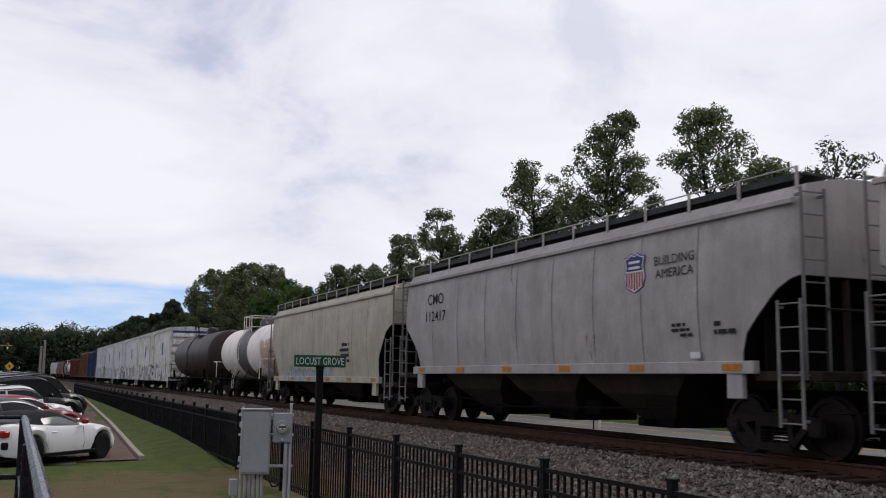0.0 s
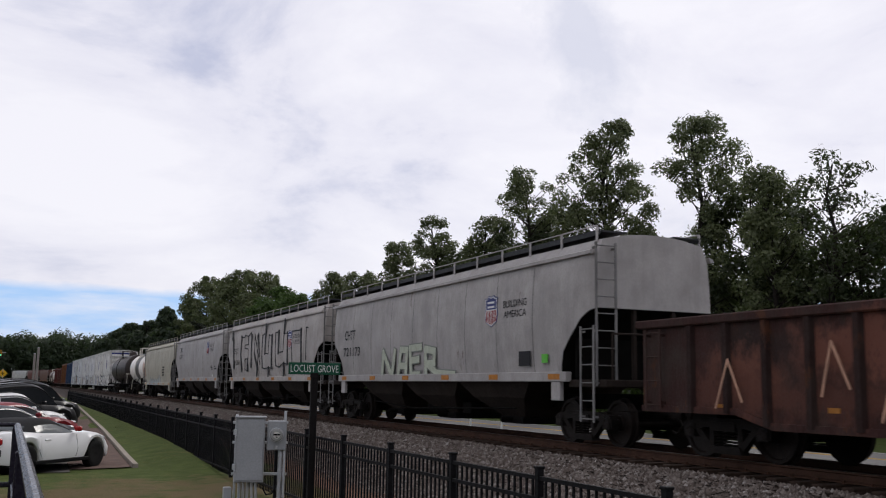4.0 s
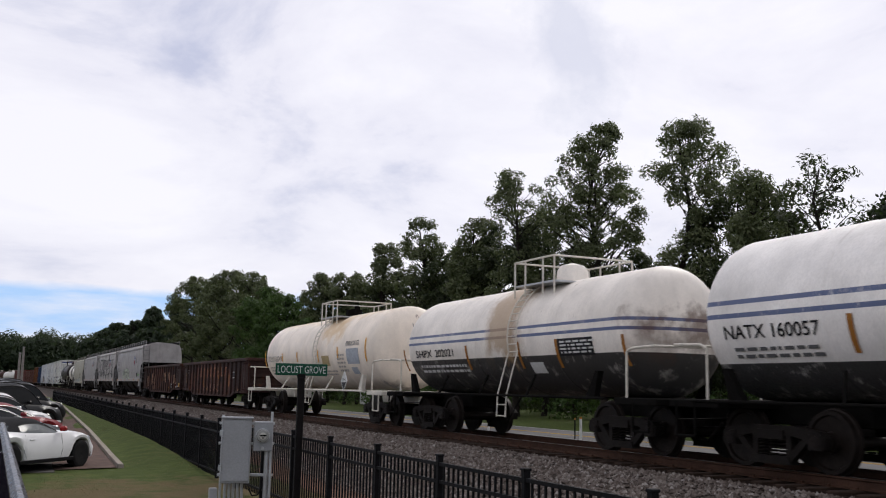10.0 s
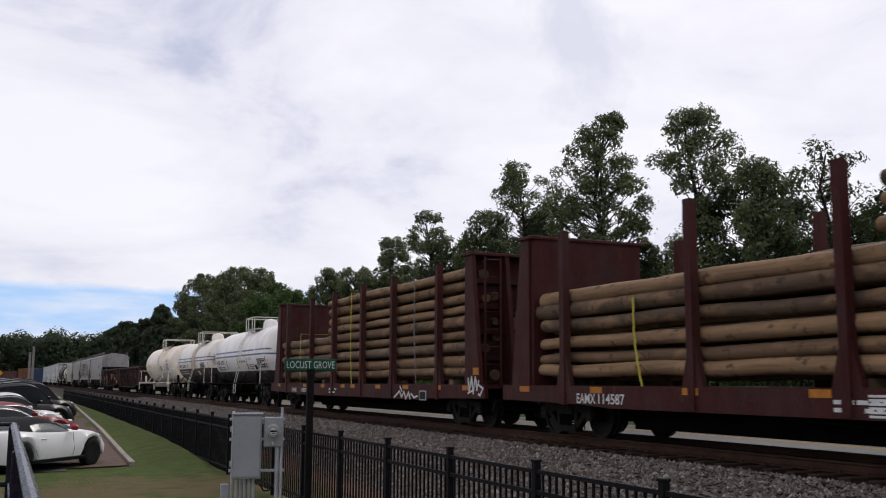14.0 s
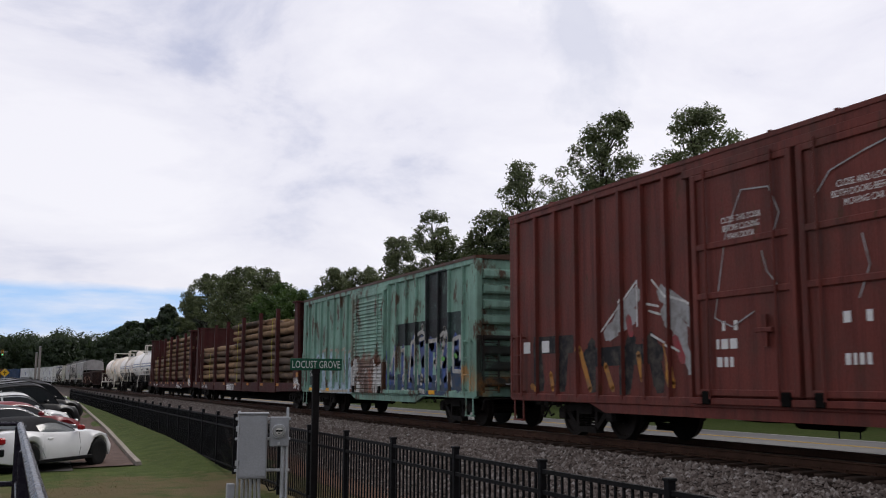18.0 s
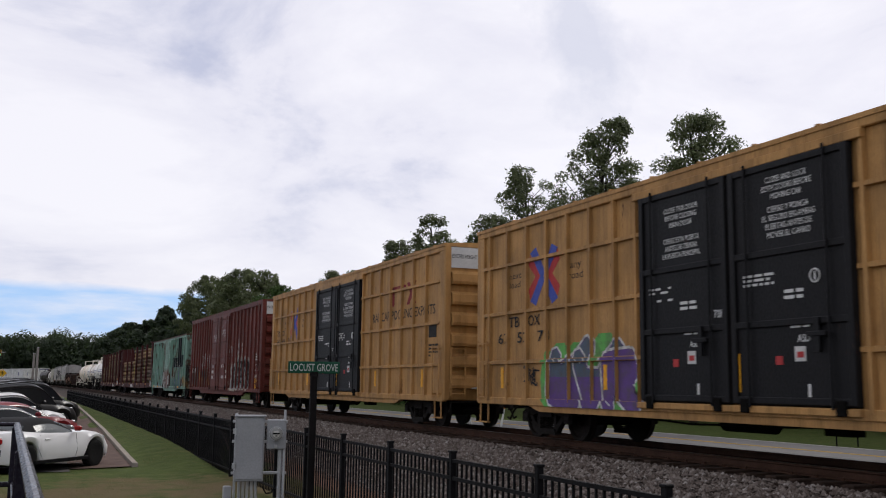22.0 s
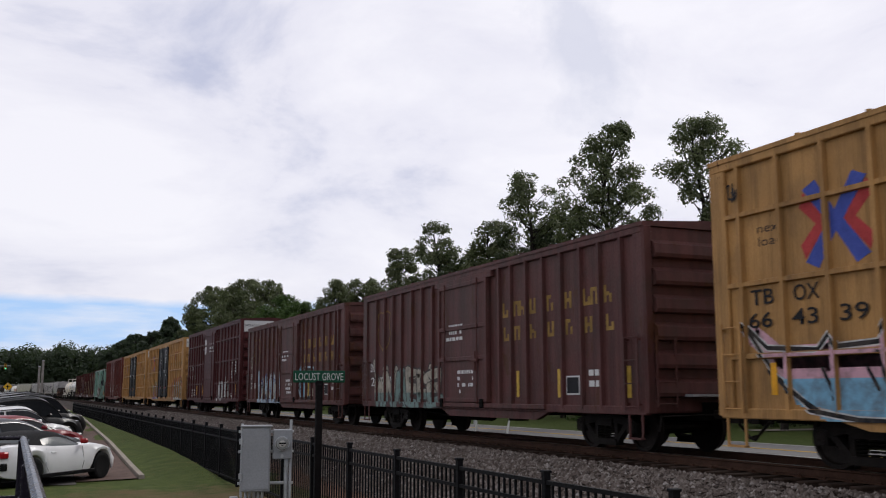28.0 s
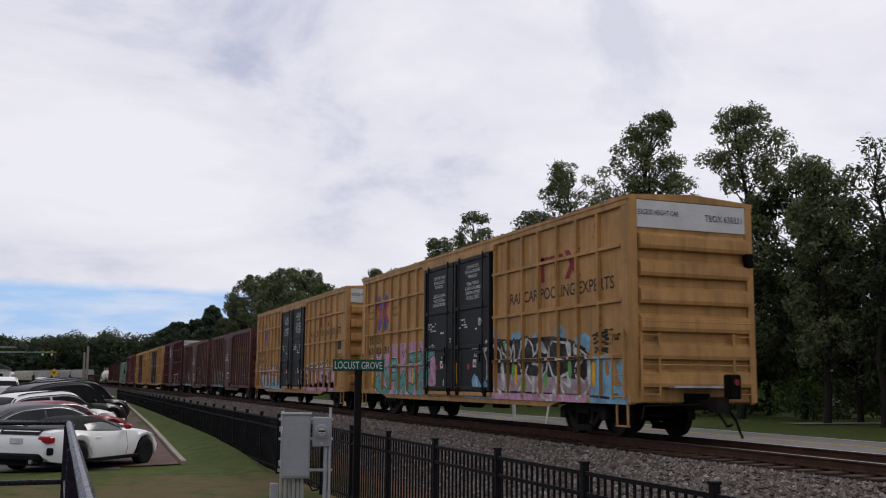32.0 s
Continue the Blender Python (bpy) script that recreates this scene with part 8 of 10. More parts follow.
    for s in (-1, 1):
        # slope sheet (black for grime and deep shade), end frame and shear plates
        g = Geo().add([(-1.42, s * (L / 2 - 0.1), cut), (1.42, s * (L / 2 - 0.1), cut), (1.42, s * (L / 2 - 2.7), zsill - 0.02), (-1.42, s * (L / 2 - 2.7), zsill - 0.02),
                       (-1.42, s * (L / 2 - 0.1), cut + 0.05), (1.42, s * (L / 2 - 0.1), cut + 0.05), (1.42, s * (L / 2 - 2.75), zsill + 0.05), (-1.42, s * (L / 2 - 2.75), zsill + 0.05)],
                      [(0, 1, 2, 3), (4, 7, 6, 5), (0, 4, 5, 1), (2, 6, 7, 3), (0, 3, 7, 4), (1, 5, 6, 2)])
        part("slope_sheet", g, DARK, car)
        # sheet added behind the end frame; its black holds the cavity's shade and grime
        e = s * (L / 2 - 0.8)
        part("end_shade_sheet", Geo().box(-1.42, 1.42, min(e, e - s * 0.05), max(e, e - s * 0.05), zsill, cut + 0.02), DARK, car)
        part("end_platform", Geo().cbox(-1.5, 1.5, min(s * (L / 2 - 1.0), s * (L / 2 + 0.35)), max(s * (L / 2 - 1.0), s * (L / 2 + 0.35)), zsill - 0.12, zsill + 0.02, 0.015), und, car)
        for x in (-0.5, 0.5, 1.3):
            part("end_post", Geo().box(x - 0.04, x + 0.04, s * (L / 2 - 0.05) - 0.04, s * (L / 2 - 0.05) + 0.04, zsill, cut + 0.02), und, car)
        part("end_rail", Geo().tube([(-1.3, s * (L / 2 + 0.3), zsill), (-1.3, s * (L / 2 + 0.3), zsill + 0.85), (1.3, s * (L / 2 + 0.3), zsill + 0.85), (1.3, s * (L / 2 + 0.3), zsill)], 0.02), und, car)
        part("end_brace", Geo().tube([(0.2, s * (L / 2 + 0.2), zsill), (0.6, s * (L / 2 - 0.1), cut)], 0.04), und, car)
        part("corner_plate", Geo().cbox(-1.60, -1.5, s * (L / 2 - 1.35) - 0.18, s * (L / 2 - 1.35) + 0.18, zsill - 0.38, zsill, 0.01), m, car)
        # roof-high ladder at the near corner
        u = -0.12 if s > 0 else L + 0.12
        u2 = u + (0.46 if s > 0 else -0.46)
        ladder(car, SEAM, L, min(u, u2), max(u, u2), 0.45, 2.2, 6, -1.63, 0.1)
        end_ladder(car, SEAM, L, -1.56, -1.08, zsill - 0.1, eave, 9, s)
    # running boards and hatches
    for sx in (-1, 1):
        part("running_board", Geo().box(min(sx * 0.62, sx * 1.25), max(sx * 0.62, sx * 1.25), -L / 2 + 0.1, L / 2 - 0.1, eave + 0.24, eave + 0.27), ROOFWALK, car, "dark grated roof walk")
        post = mesh_of("board_post", Geo().box(sx * 1.34 - 0.012, sx * 1.34 + 0.012, -0.03, 0.03, eave + 0.05, eave + 0.36), m)
        for k in range(13):
            part("board_post", post, None, car, at=(0, -L / 2 + 0.15 + (L - 0.3) * k / 12, 0))
        part("hand_line", Geo().tube([(sx * 1.34, -L / 2 + 0.15, eave + 0.355), (sx * 1.34, L / 2 - 0.15, eave + 0.355)], 0.012), m, car)
        part("board_edge", Geo().box(sx * 1.30 - 0.012, sx * 1.30 + 0.012, -L / 2 + 0.1, L / 2 - 0.1, eave + 0.18, eave + 0.28), ROOFWALK, car)
    hat = mesh_of("hatch", Geo().cbox(-0.35, 0.35, -0.75, 0.75, eave + 0.2, eave + 0.33, 0.03), m)
    for k in range(5):
        part("hatch", hat, None, car, at=(0, (k - 2) * (L - 3) / 5, 0))
    brake_wheel(car, m, L, 0.7, zsill + 0.7)
    underpinnings(car, L, mid, 1.0, zfloor=0.78)
    for u in np.linspace(1.3, L - 1.6, 6):
        plate(car, ORANGE, L, u, u + 0.45, zsill + 0.02, zsill + 0.13, -1.628, "reflector")
    return car, L, m


SEAM = plain("dirty_seam", (0.17, 0.165, 0.16), 0.8, 0, 0.35, 2)
ROOFWALK = plain("roof_walk", (0.05, 0.052, 0.055), 0.7, 0.4, 0.3, 12)


def shield(car, L, u, z, k=1.0):
    """A company shield as plain shapes: blue head, red and white stripes."""
    x = -1.615
    hi = 0.92 * k
    o = [(0.0, 0.32), (0.10, 0.36), (0.2, 0.30), (0.3, 0.30), (0.26, 0.12), (0.31, -0.08), (0.25, -0.26), (0.0, -0.36), (-0.25, -0.26), (-0.31, -0.08), (-0.26, 0.12), (-0.3, 0.30), (-0.2, 0.30), (-0.10, 0.36)]
    part("shield_edge", Geo().prism([(near(L, u + a * k * 1.06), z + b * hi * 1.06) for a, b in o], "x", x - 0.002, x + 0.011), SHIELDBLUE, car)
    part("shield", Geo().prism([(near(L, u + a * k), z + b * hi) for a, b in o], "x", x - 0.004, x + 0.012), WHITEINK, car, "red, white and blue company shield")
    part("shield_head", Geo().prism([(near(L, u + a * k), z + b * hi) for a, b in [(0.0, 0.30), (0.10, 0.335), (0.19, 0.28), (0.27, 0.28), (0.235, 0.12), (0.255, 0.04), (-0.255, 0.04), (-0.235, 0.12), (-0.27, 0.28), (-0.19, 0.28), (-0.10, 0.335)]], "x", x - 0.008, x), SHIELDBLUE, car)
    for i in range(7):
        a = -0.262 + 0.0795 * i
        d = 0.325 - 0.35 * max(0.0, abs(a + 0.0235) - 0.02)
        part("shield_stripe", Geo().box(x - 0.008, x, near(L, u + (a + 0.047) * k), near(L, u + a * k), z - d * hi, z + 0.015 * hi), SHIELDRED, car)
    for b in (0.10, 0.205):
        part("shield_bar", Geo().box(x - 0.010, x, near(L, u + 0.17 * k), near(L, u - 0.17 * k), z + b * hi - 0.022, z + b * hi + 0.022), WHITEINK, car)


SHIELDRED = plain("shield_red", (0.26, 0.035, 0.042), 0.6, 0, 0.15)
GREY = (0.365, 0.345, 0.33)


def hoppers():
    car, L, m = hopper("light grey covered hopper with a shield and black lettering", 190.0, 174.5, GREY)
    number(car, "CMO", BLACKINK, L, 1.85, 2.9, 2.92, 3.2, -1.612)
    number(car, "112417", BLACKINK, L, 1.75, 3.05, 2.5, 2.76, -1.614)
    shield(car, L, 11.55, 2.9)
    lettering(car, "BUILDING\nAMERICA", BLACKINK, L, 12.15, 13.25, 2.75, 3.12, -1.616, bold=0.0)
    bars(car, BLACKINK, L, 12.6, 13.2, 1.75, 2.0, 3, -1.606, 4)
    bars(car, BLACKINK, L, 13.7, 14.2, 1.75, 2.0, 2, -1.606, 5)
    plate(car, WHITEINK, L, 13.1, 13.35, 1.42, 1.52, -1.606)

    car, L, m = hopper("light grey covered hopper covered in tall black outlined graffiti letters", 173.0, 156.5, (0.40, 0.37, 0.345), tags=())
    number(car, "CHTT", BLACKINK, L, 1.75, 2.7, 2.42, 2.68, -1.614)
    number(car, "721261", BLACKINK, L, 1.55, 3.05, 1.92, 2.15, -1.614)
    shield(car, L, 12.15, 2.75)
    lettering(car, "BUILDING\nAMERICA", BLACKINK, L, 12.7, 13.75, 2.55, 2.92, -1.616, bold=0.0)
    # tall letters: thin outlines, a heavy shade on one side
    for pts in [[(1.22, 3.46), (1.13, 3.09), (1.59, 3.06), (1.89, 1.74)], [(3.08, 3.2), (3.88, 3.14), (4.1, 3.22), (4.74, 3.16), (4.78, 2.79), (4.06, 2.79), (4.11, 2.64), (4.78, 2.6), (4.85, 2.18), (4.22, 2.16), (4.29, 1.69), (4.95, 1.63)], [(4.74, 3.16), (5.34, 3.3), (5.44, 2.74)], [(6.06, 3.19), (6.1, 2.35)], [(6.46, 3.11), (6.8, 1.72)], [(6.06, 3.14), (7.22, 1.88)], [(7.55, 3.09), (7.54, 2.19), (7.7, 1.74), (8.08, 1.69)], [(7.55, 3.09), (8.15, 3.16)]]:
        stroke(car, BLACKINK, L, pts, 0.045, -1.614, "sprayed_stroke")
    for pts in [[(8.06, 2.33), (8.67, 2.29), (8.72, 3.06), (9.25, 3.01)], [(8.08, 1.69), (8.66, 1.72), (9.42, 1.73)], [(9.84, 3.1), (9.88, 2.3), (9.99, 1.79), (10.58, 1.73)], [(9.84, 3.1), (10.39, 3.12)], [(10.43, 2.3), (11.14, 2.32), (11.19, 3.03), (11.77, 3)], [(10.58, 1.73), (11.09, 1.85), (11.97, 1.85)], [(12.51, 3.05), (13.79, 3.04)], [(12.43, 2.46), (12.59, 1.83), (14, 1.83)], [(14.44, 3.1), (14.69, 3.09)], [(14.44, 3.1), (14.51, 1.96)]]:
        stroke(car, BLACKINK, L, pts, 0.045, -1.614, "sprayed_stroke")
    for pts in [[(1.22, 3.44), (1.45, 3.07), (1.76, 1.85)], [(3.34, 3.18), (3.24, 2.4), (3.55, 1.66)], [(5.44, 3.15), (5.48, 1.85)], [(6.1, 2.35), (6.8, 1.68)], [(6.72, 3.13), (7.06, 2.26)], [(8.15, 3.48), (8.06, 2.33)], [(9.25, 3.01), (9.3, 1.74)], [(10.37, 3.12), (10.38, 2.3)], [(11.32, 3.52), (11.23, 3.06)], [(11.78, 3), (11.87, 1.86)], [(11.31, 1.84), (11.37, 1.38)], [(13.75, 3.04), (13.87, 1.83)], [(8.8, 1.71), (8.8, 1.37)], [(6.71, 1.68), (6.71, 1.39)], [(4.71, 2.14), (4.79, 1.68)]]:
        stroke(car, BLACKINK, L, pts, 0.19, -1.616, "sprayed_shade")
    plate(car, BLACKINK, L, 14.0, 14.55, 1.5, 1.85, -1.606, "data_panel")

    car, L, m = hopper("light grey covered hopper with a shield and a pale sprayed tag", 155.2, 138.7, GREY)
    number(car, "CHTT", BLACKINK, L, 1.45, 2.5, 2.45, 2.75, -1.614)
    number(car, "721173", BLACKINK, L, 1.35, 3.0, 1.95, 2.22, -1.614)
    shield(car, L, 12.25, 2.72)
    lettering(car, "BUILDING\nAMERICA", BLACKINK, L, 12.85, 13.95, 2.53, 2.9, -1.616, bold=0.0)
    for pts in [[(5.06, 1.32), (5.13, 1.99), (5.88, 1.31), (6.08, 2)], [(6.37, 1.34), (6.56, 2.03), (7.02, 2.01), (6.95, 1.31)], [(6.46, 1.6), (6.96, 1.59)], [(7.35, 1.35), (7.25, 2.05), (8.03, 2.06)], [(7.31, 1.72), (7.86, 1.75)], [(7.35, 1.35), (7.93, 1.35)], [(8.41, 1.32), (8.35, 2), (8.95, 1.93), (8.94, 1.64), (8.49, 1.62), (9.14, 1.38), (10.2, 1.34)]]:
        stroke(car, PALEEDGE, L, pts, 0.23, -1.611, "sprayed_edge")
        stroke(car, PALEGREEN, L, pts, 0.17, -1.616)
    plate(car, BLACKINK, L, 13.6, 14.1, 1.5, 1.8, -1.606, "data_panel")
    plate(car, LIME, L, 14.6, 14.85, 1.55, 1.72, -1.606, "sticker")

    car, L, m = hopper("short beige covered hopper with a pale sprayed tag", 206.0, 191.1, (0.42, 0.395, 0.315), 3.66, 2, 0.15, [(near(14.9, 9.0), near(14.9, 2.5), 0.8, 1.4, [(0.30, 0.36, 0.38), (0.36, 0.38, 0.36), (0.3, 0.34, 0.36)], (0.2, 0.21, 0.2), 2.0, 1.3)], zsill=0.92, cut=2.6)
    bars(car, BLACKINK, L, 10.0, 11.0, 1.5, 2.2, 4, -1.612, 6)
    # more hoppers and tanks far ahead
    hopper("brown covered hopper far up the line", 420.0, 404.5, (0.11, 0.05, 0.035))
    hopper("dark red covered hopper far up the line", 437.0, 421.5, (0.12, 0.035, 0.03))
    hopper("light grey covered hopper far up the line", 454.0, 438.5, (0.45, 0.45, 0.44))


PALEEDGE = plain("grey_green_spray", (0.20, 0.215, 0.19), 0.6, 0, 0.15)
PALEGREEN = plain("pale_spray", (0.40, 0.43, 0.34), 0.6, 0, 0.15)
LIME = plain("green_sticker", (0.12, 0.45, 0.06), 0.5)


def tank(label, y0, y1, ya, yb, R, zc, base, bands=(), patches=(), rust=0.1, rail=CREAM, frame=CREAM, dome=True, plat=None, streak=0.25):
    """A tank car: y0 > y1 its sills, ya > yb its tank; a lathe-turned shell, saddles, platform with rails, ladder, end platforms."""
    L, mid = y0 - y1, (y0 + y1) / 2
    car = railcar("tank_car", label, mid, L)
    a, b = ya - mid, yb - mid
    m = paint("tank_paint", base, rust, streak * 0.35, 0.12, 0.42, ref=car, bands=bands, patches=patches)
    prof = [(b, 0.05), (b + 0.03, R * 0.35), (b + 0.07, R * 0.5), (b + 0.12, R * 0.64), (b + 0.18, R * 0.75), (b + 0.26, R * 0.85), (b + 0.35, R * 0.925), (b + 0.45, R * 0.975), (b + 0.56, R)]
    full = prof + [(-0 + a - (s - b), r) for s, r in prof[::-1]]
    part("tank_shell", Geo().lathe(full, 40, "y", (0, 0, zc)), m, car, "painted cylindrical tank shell", True)
    for f in (0.25, 0.42, 0.58, 0.75):
        y = b + (a - b) * f
        part("shell_seam", Geo().lathe([(y - 0.03, R + 0.001), (y - 0.02, R + 0.008), (y + 0.02, R + 0.008), (y + 0.03, R + 0.001)], 40, "y", (0, 0, zc)), m, car, smooth=True)
    # side bars, stub sills, saddles
    zs = 0.94
    for sx in (-1, 1):
        part("side_bar", Geo().cyl((sx * 1.5, b + 0.4, zs), (sx * 1.5, a - 0.4, zs), 0.024, 8), frame, car)
        for s, y in ((1, a - 1.1), (-1, b + 1.1)):
            part("saddle_brace", Geo().prism([(y - s * 0.30, zs - 0.03), (y + s * 0.02, zs - 0.03), (y + s * 0.16, zs + 0.48), (y + s * 0.06, zs + 0.48)], "x", sx * (R - 0.02), sx * (R + 0.1)), frame, car)
        for f in (0.3, 0.5, 0.7):
            y = b + (a - b) * f
            part("bar_bracket", Geo().tube([(sx * 1.5, y, zs), (sx * R * 0.96, y + 0.25, zs + 0.42)], 0.028), frame, car)
    for s in (-1, 1):
        e = s * L / 2
        part("stub_sill", Geo().cbox(-0.35, 0.35, min(e, e - s * 3.0), max(e, e - s * 3.0), 0.62, 0.95, 0.02), frame if frame is CREAM else DARK, car)
        part("end_sill", Geo().cbox(-1.5, 1.5, min(e, e - s * 1.2), max(e, e - s * 1.2), 0.84, 0.96, 0.015), frame, car)
        for sx in (-1, 1):
            part("end_rail", Geo().tube([(sx * 1.45, e - s * 0.9, 0.95), (sx * 1.45, e - s * 0.9, 1.72), (sx * 1.45, e - s * 0.75, 1.78), (sx * 1.45, e - s * 0.1, 1.80), (sx * 0.5, e - s * 0.05, 1.80)], 0.022), rail, car)
            part("sill_step", Geo().tube([(sx * 1.5, e - s * 0.2, 0.9), (sx * 1.5, e - s * 0.2, 0.42), (sx * 1.5, e - s * 0.65, 0.42), (sx * 1.5, e - s * 0.65, 0.9)], 0.02), frame, car)
    # dome platform
    c = (a + b) / 2 if plat is None else plat - mid
    h = 0.86
    zt = zc + R
    part("platform", Geo().box(-0.95, -0.3, c - h, c + h, zt - 0.12, zt - 0.08).box(0.3, 0.95, c - h, c + h, zt - 0.12, zt - 0.08).box(-0.95, 0.95, c - h - 0.02, c - h + 0.3, zt - 0.121, zt - 0.081), GALV, car)
    for sx in (-0.95, 0.95):
        for y in (c - h, c - h * 0.45, c + h * 0.45, c + h):
            part("rail_post", Geo().tube([(sx, y, zt - 0.35), (sx, y, zt + 0.42)], 0.02), rail, car)
        part("platform_rail", Geo().tube([(sx, c - h, zt + 0.42), (sx, c + h, zt + 0.42)], 0.02), rail, car)
    for y in (c - h, c + h):
        part("platform_rail", Geo().tube([(-0.95, y, zt + 0.42), (0.95, y, zt + 0.42)], 0.02), rail, car)
    if dome:
        part("dome_cover", Geo().lathe([(zt - 0.1, 0.36), (zt + 0.22, 0.34), (zt + 0.34, 0.26), (zt + 0.4, 0.05)], 18, "z", (0, c, 0)), m, car, smooth=True)
    else:
        g = Geo().cyl((0, c + 0.2, zt - 0.1), (0, c + 0.2, zt + 0.22), 0.28, 14).cyl((-0.1, c - 0.4, zt - 0.1), (-0.1, c - 0.4, zt + 0.3), 0.1, 8).cyl((0.15, c + 0.6, zt), (0.15, c + 0.6, zt + 0.28), 0.08, 8)
        part("valves", g, DARK, car)
    # ladder that bends over the shell
    g = Geo()
    lu = c + 0.35
    arc = [(-(R + 0.09) * math.cos(t), zc + (R + 0.09) * math.sin(t)) for t in np.linspace(-0.25, 1.15, 12)]
    for y in (lu - 0.2, lu + 0.2):
        g.tube([(-1.52, y, 0.5), (-1.5, y, 0.95)] + [(p, y, q) for p, q in arc], 0.016)
    for p, q in arc[::1]:
        g.cyl((p, lu - 0.2, q), (p, lu + 0.2, q), 0.012, 6)
    for z in (0.52, 0.75):
        g.cyl((-1.52, lu - 0.2, z), (-1.52, lu + 0.2, z), 0.012, 6)
    part("ladder", g, rail, car)
    part("ladder_foot", Geo().tube([(-1.5, lu - 0.9, 0.95), (-1.52, lu - 0.35, 0.45), (-1.52, lu - 0.2, 0.45)], 0.018), frame, car)
    brake_wheel(car, DARK, L - 0.9, 0.35, 1.55)
    underpinnings(car, L, mid, 1.75, sill=False)
    return car, L, m, mid


def on_shell(car, s, ink, mid, y0, y1, z0, z1, R, zc):
    """Lettering wrapped on a tank's near side."""
    ob = lettering(car, s, ink, 0, -(y0 - mid), -(y1 - mid), z0, z1, 0, "number_stencil")
    for v in ob.data.vertices:
        v.co.x = -Geo.wide * math.sqrt(max(0.01, (R + 0.012) ** 2 - (v.co.z / Geo.tall - zc) ** 2))
    return ob


def head_words(car, s, ink, mid, yb, R, zc, x0, x1, z0, z1):
    """Lettering on the dished head at a tank's near end."""
    ob = lettering(car, s, ink, 0, 0, 1, z0, z1, 0, "number_stencil", 0.004)
    for v in ob.data.vertices:
        x, z = x0 - v.co.y * (x1 - x0), v.co.z / Geo.tall
        r = math.hypot(x, z - zc) / R
        v.co.x, v.co.y = x * Geo.wide, yb - mid - 0.02 + float(np.interp(r, [0.04, 0.35, 0.5, 0.64, 0.75, 0.85, 0.925], [0.0, 0.03, 0.07, 0.12, 0.18, 0.26, 0.35]))
    return ob


def shell_patch(car, m, mid, y0, y1, z0, z1, R, zc, name="notice", off=0.012):
    g = Geo()
    zs = np.linspace(z0, z1, 6)
    vs = [(-math.sqrt((R + off) ** 2 - (z - zc) ** 2), y - mid, z) for y in (y0, y1) for z in zs]
    g.add(vs, [(k, k + 1, 7 + k, 6 + k) for k in range(5)])
    return part(name, g, m, car)


def shell_bars(car, ink, mid, y0, y1, z0, z1, R, zc, rows, seed):
    rnd = random.Random(seed)
    g = Geo()
    h = (z1 - z0) / rows
    for r in range(rows):
        y = y0
        while y > y1:
            w = rnd.uniform(0.06, 0.25)
            za, zb_ = z1 - h * (r + 0.75), z1 - h * (r + 0.25)
            n = len(g.v)
            g.add([(-math.sqrt((R + 0.014) ** 2 - (z - zc) ** 2), yy - mid, z) for yy in (y, y - w) for z in (za, zb_)], [(0, 1, 3, 2)])
            y -= w + 0.06
    tagged(part("small_stencil", g, ink, car), kind="stuff")


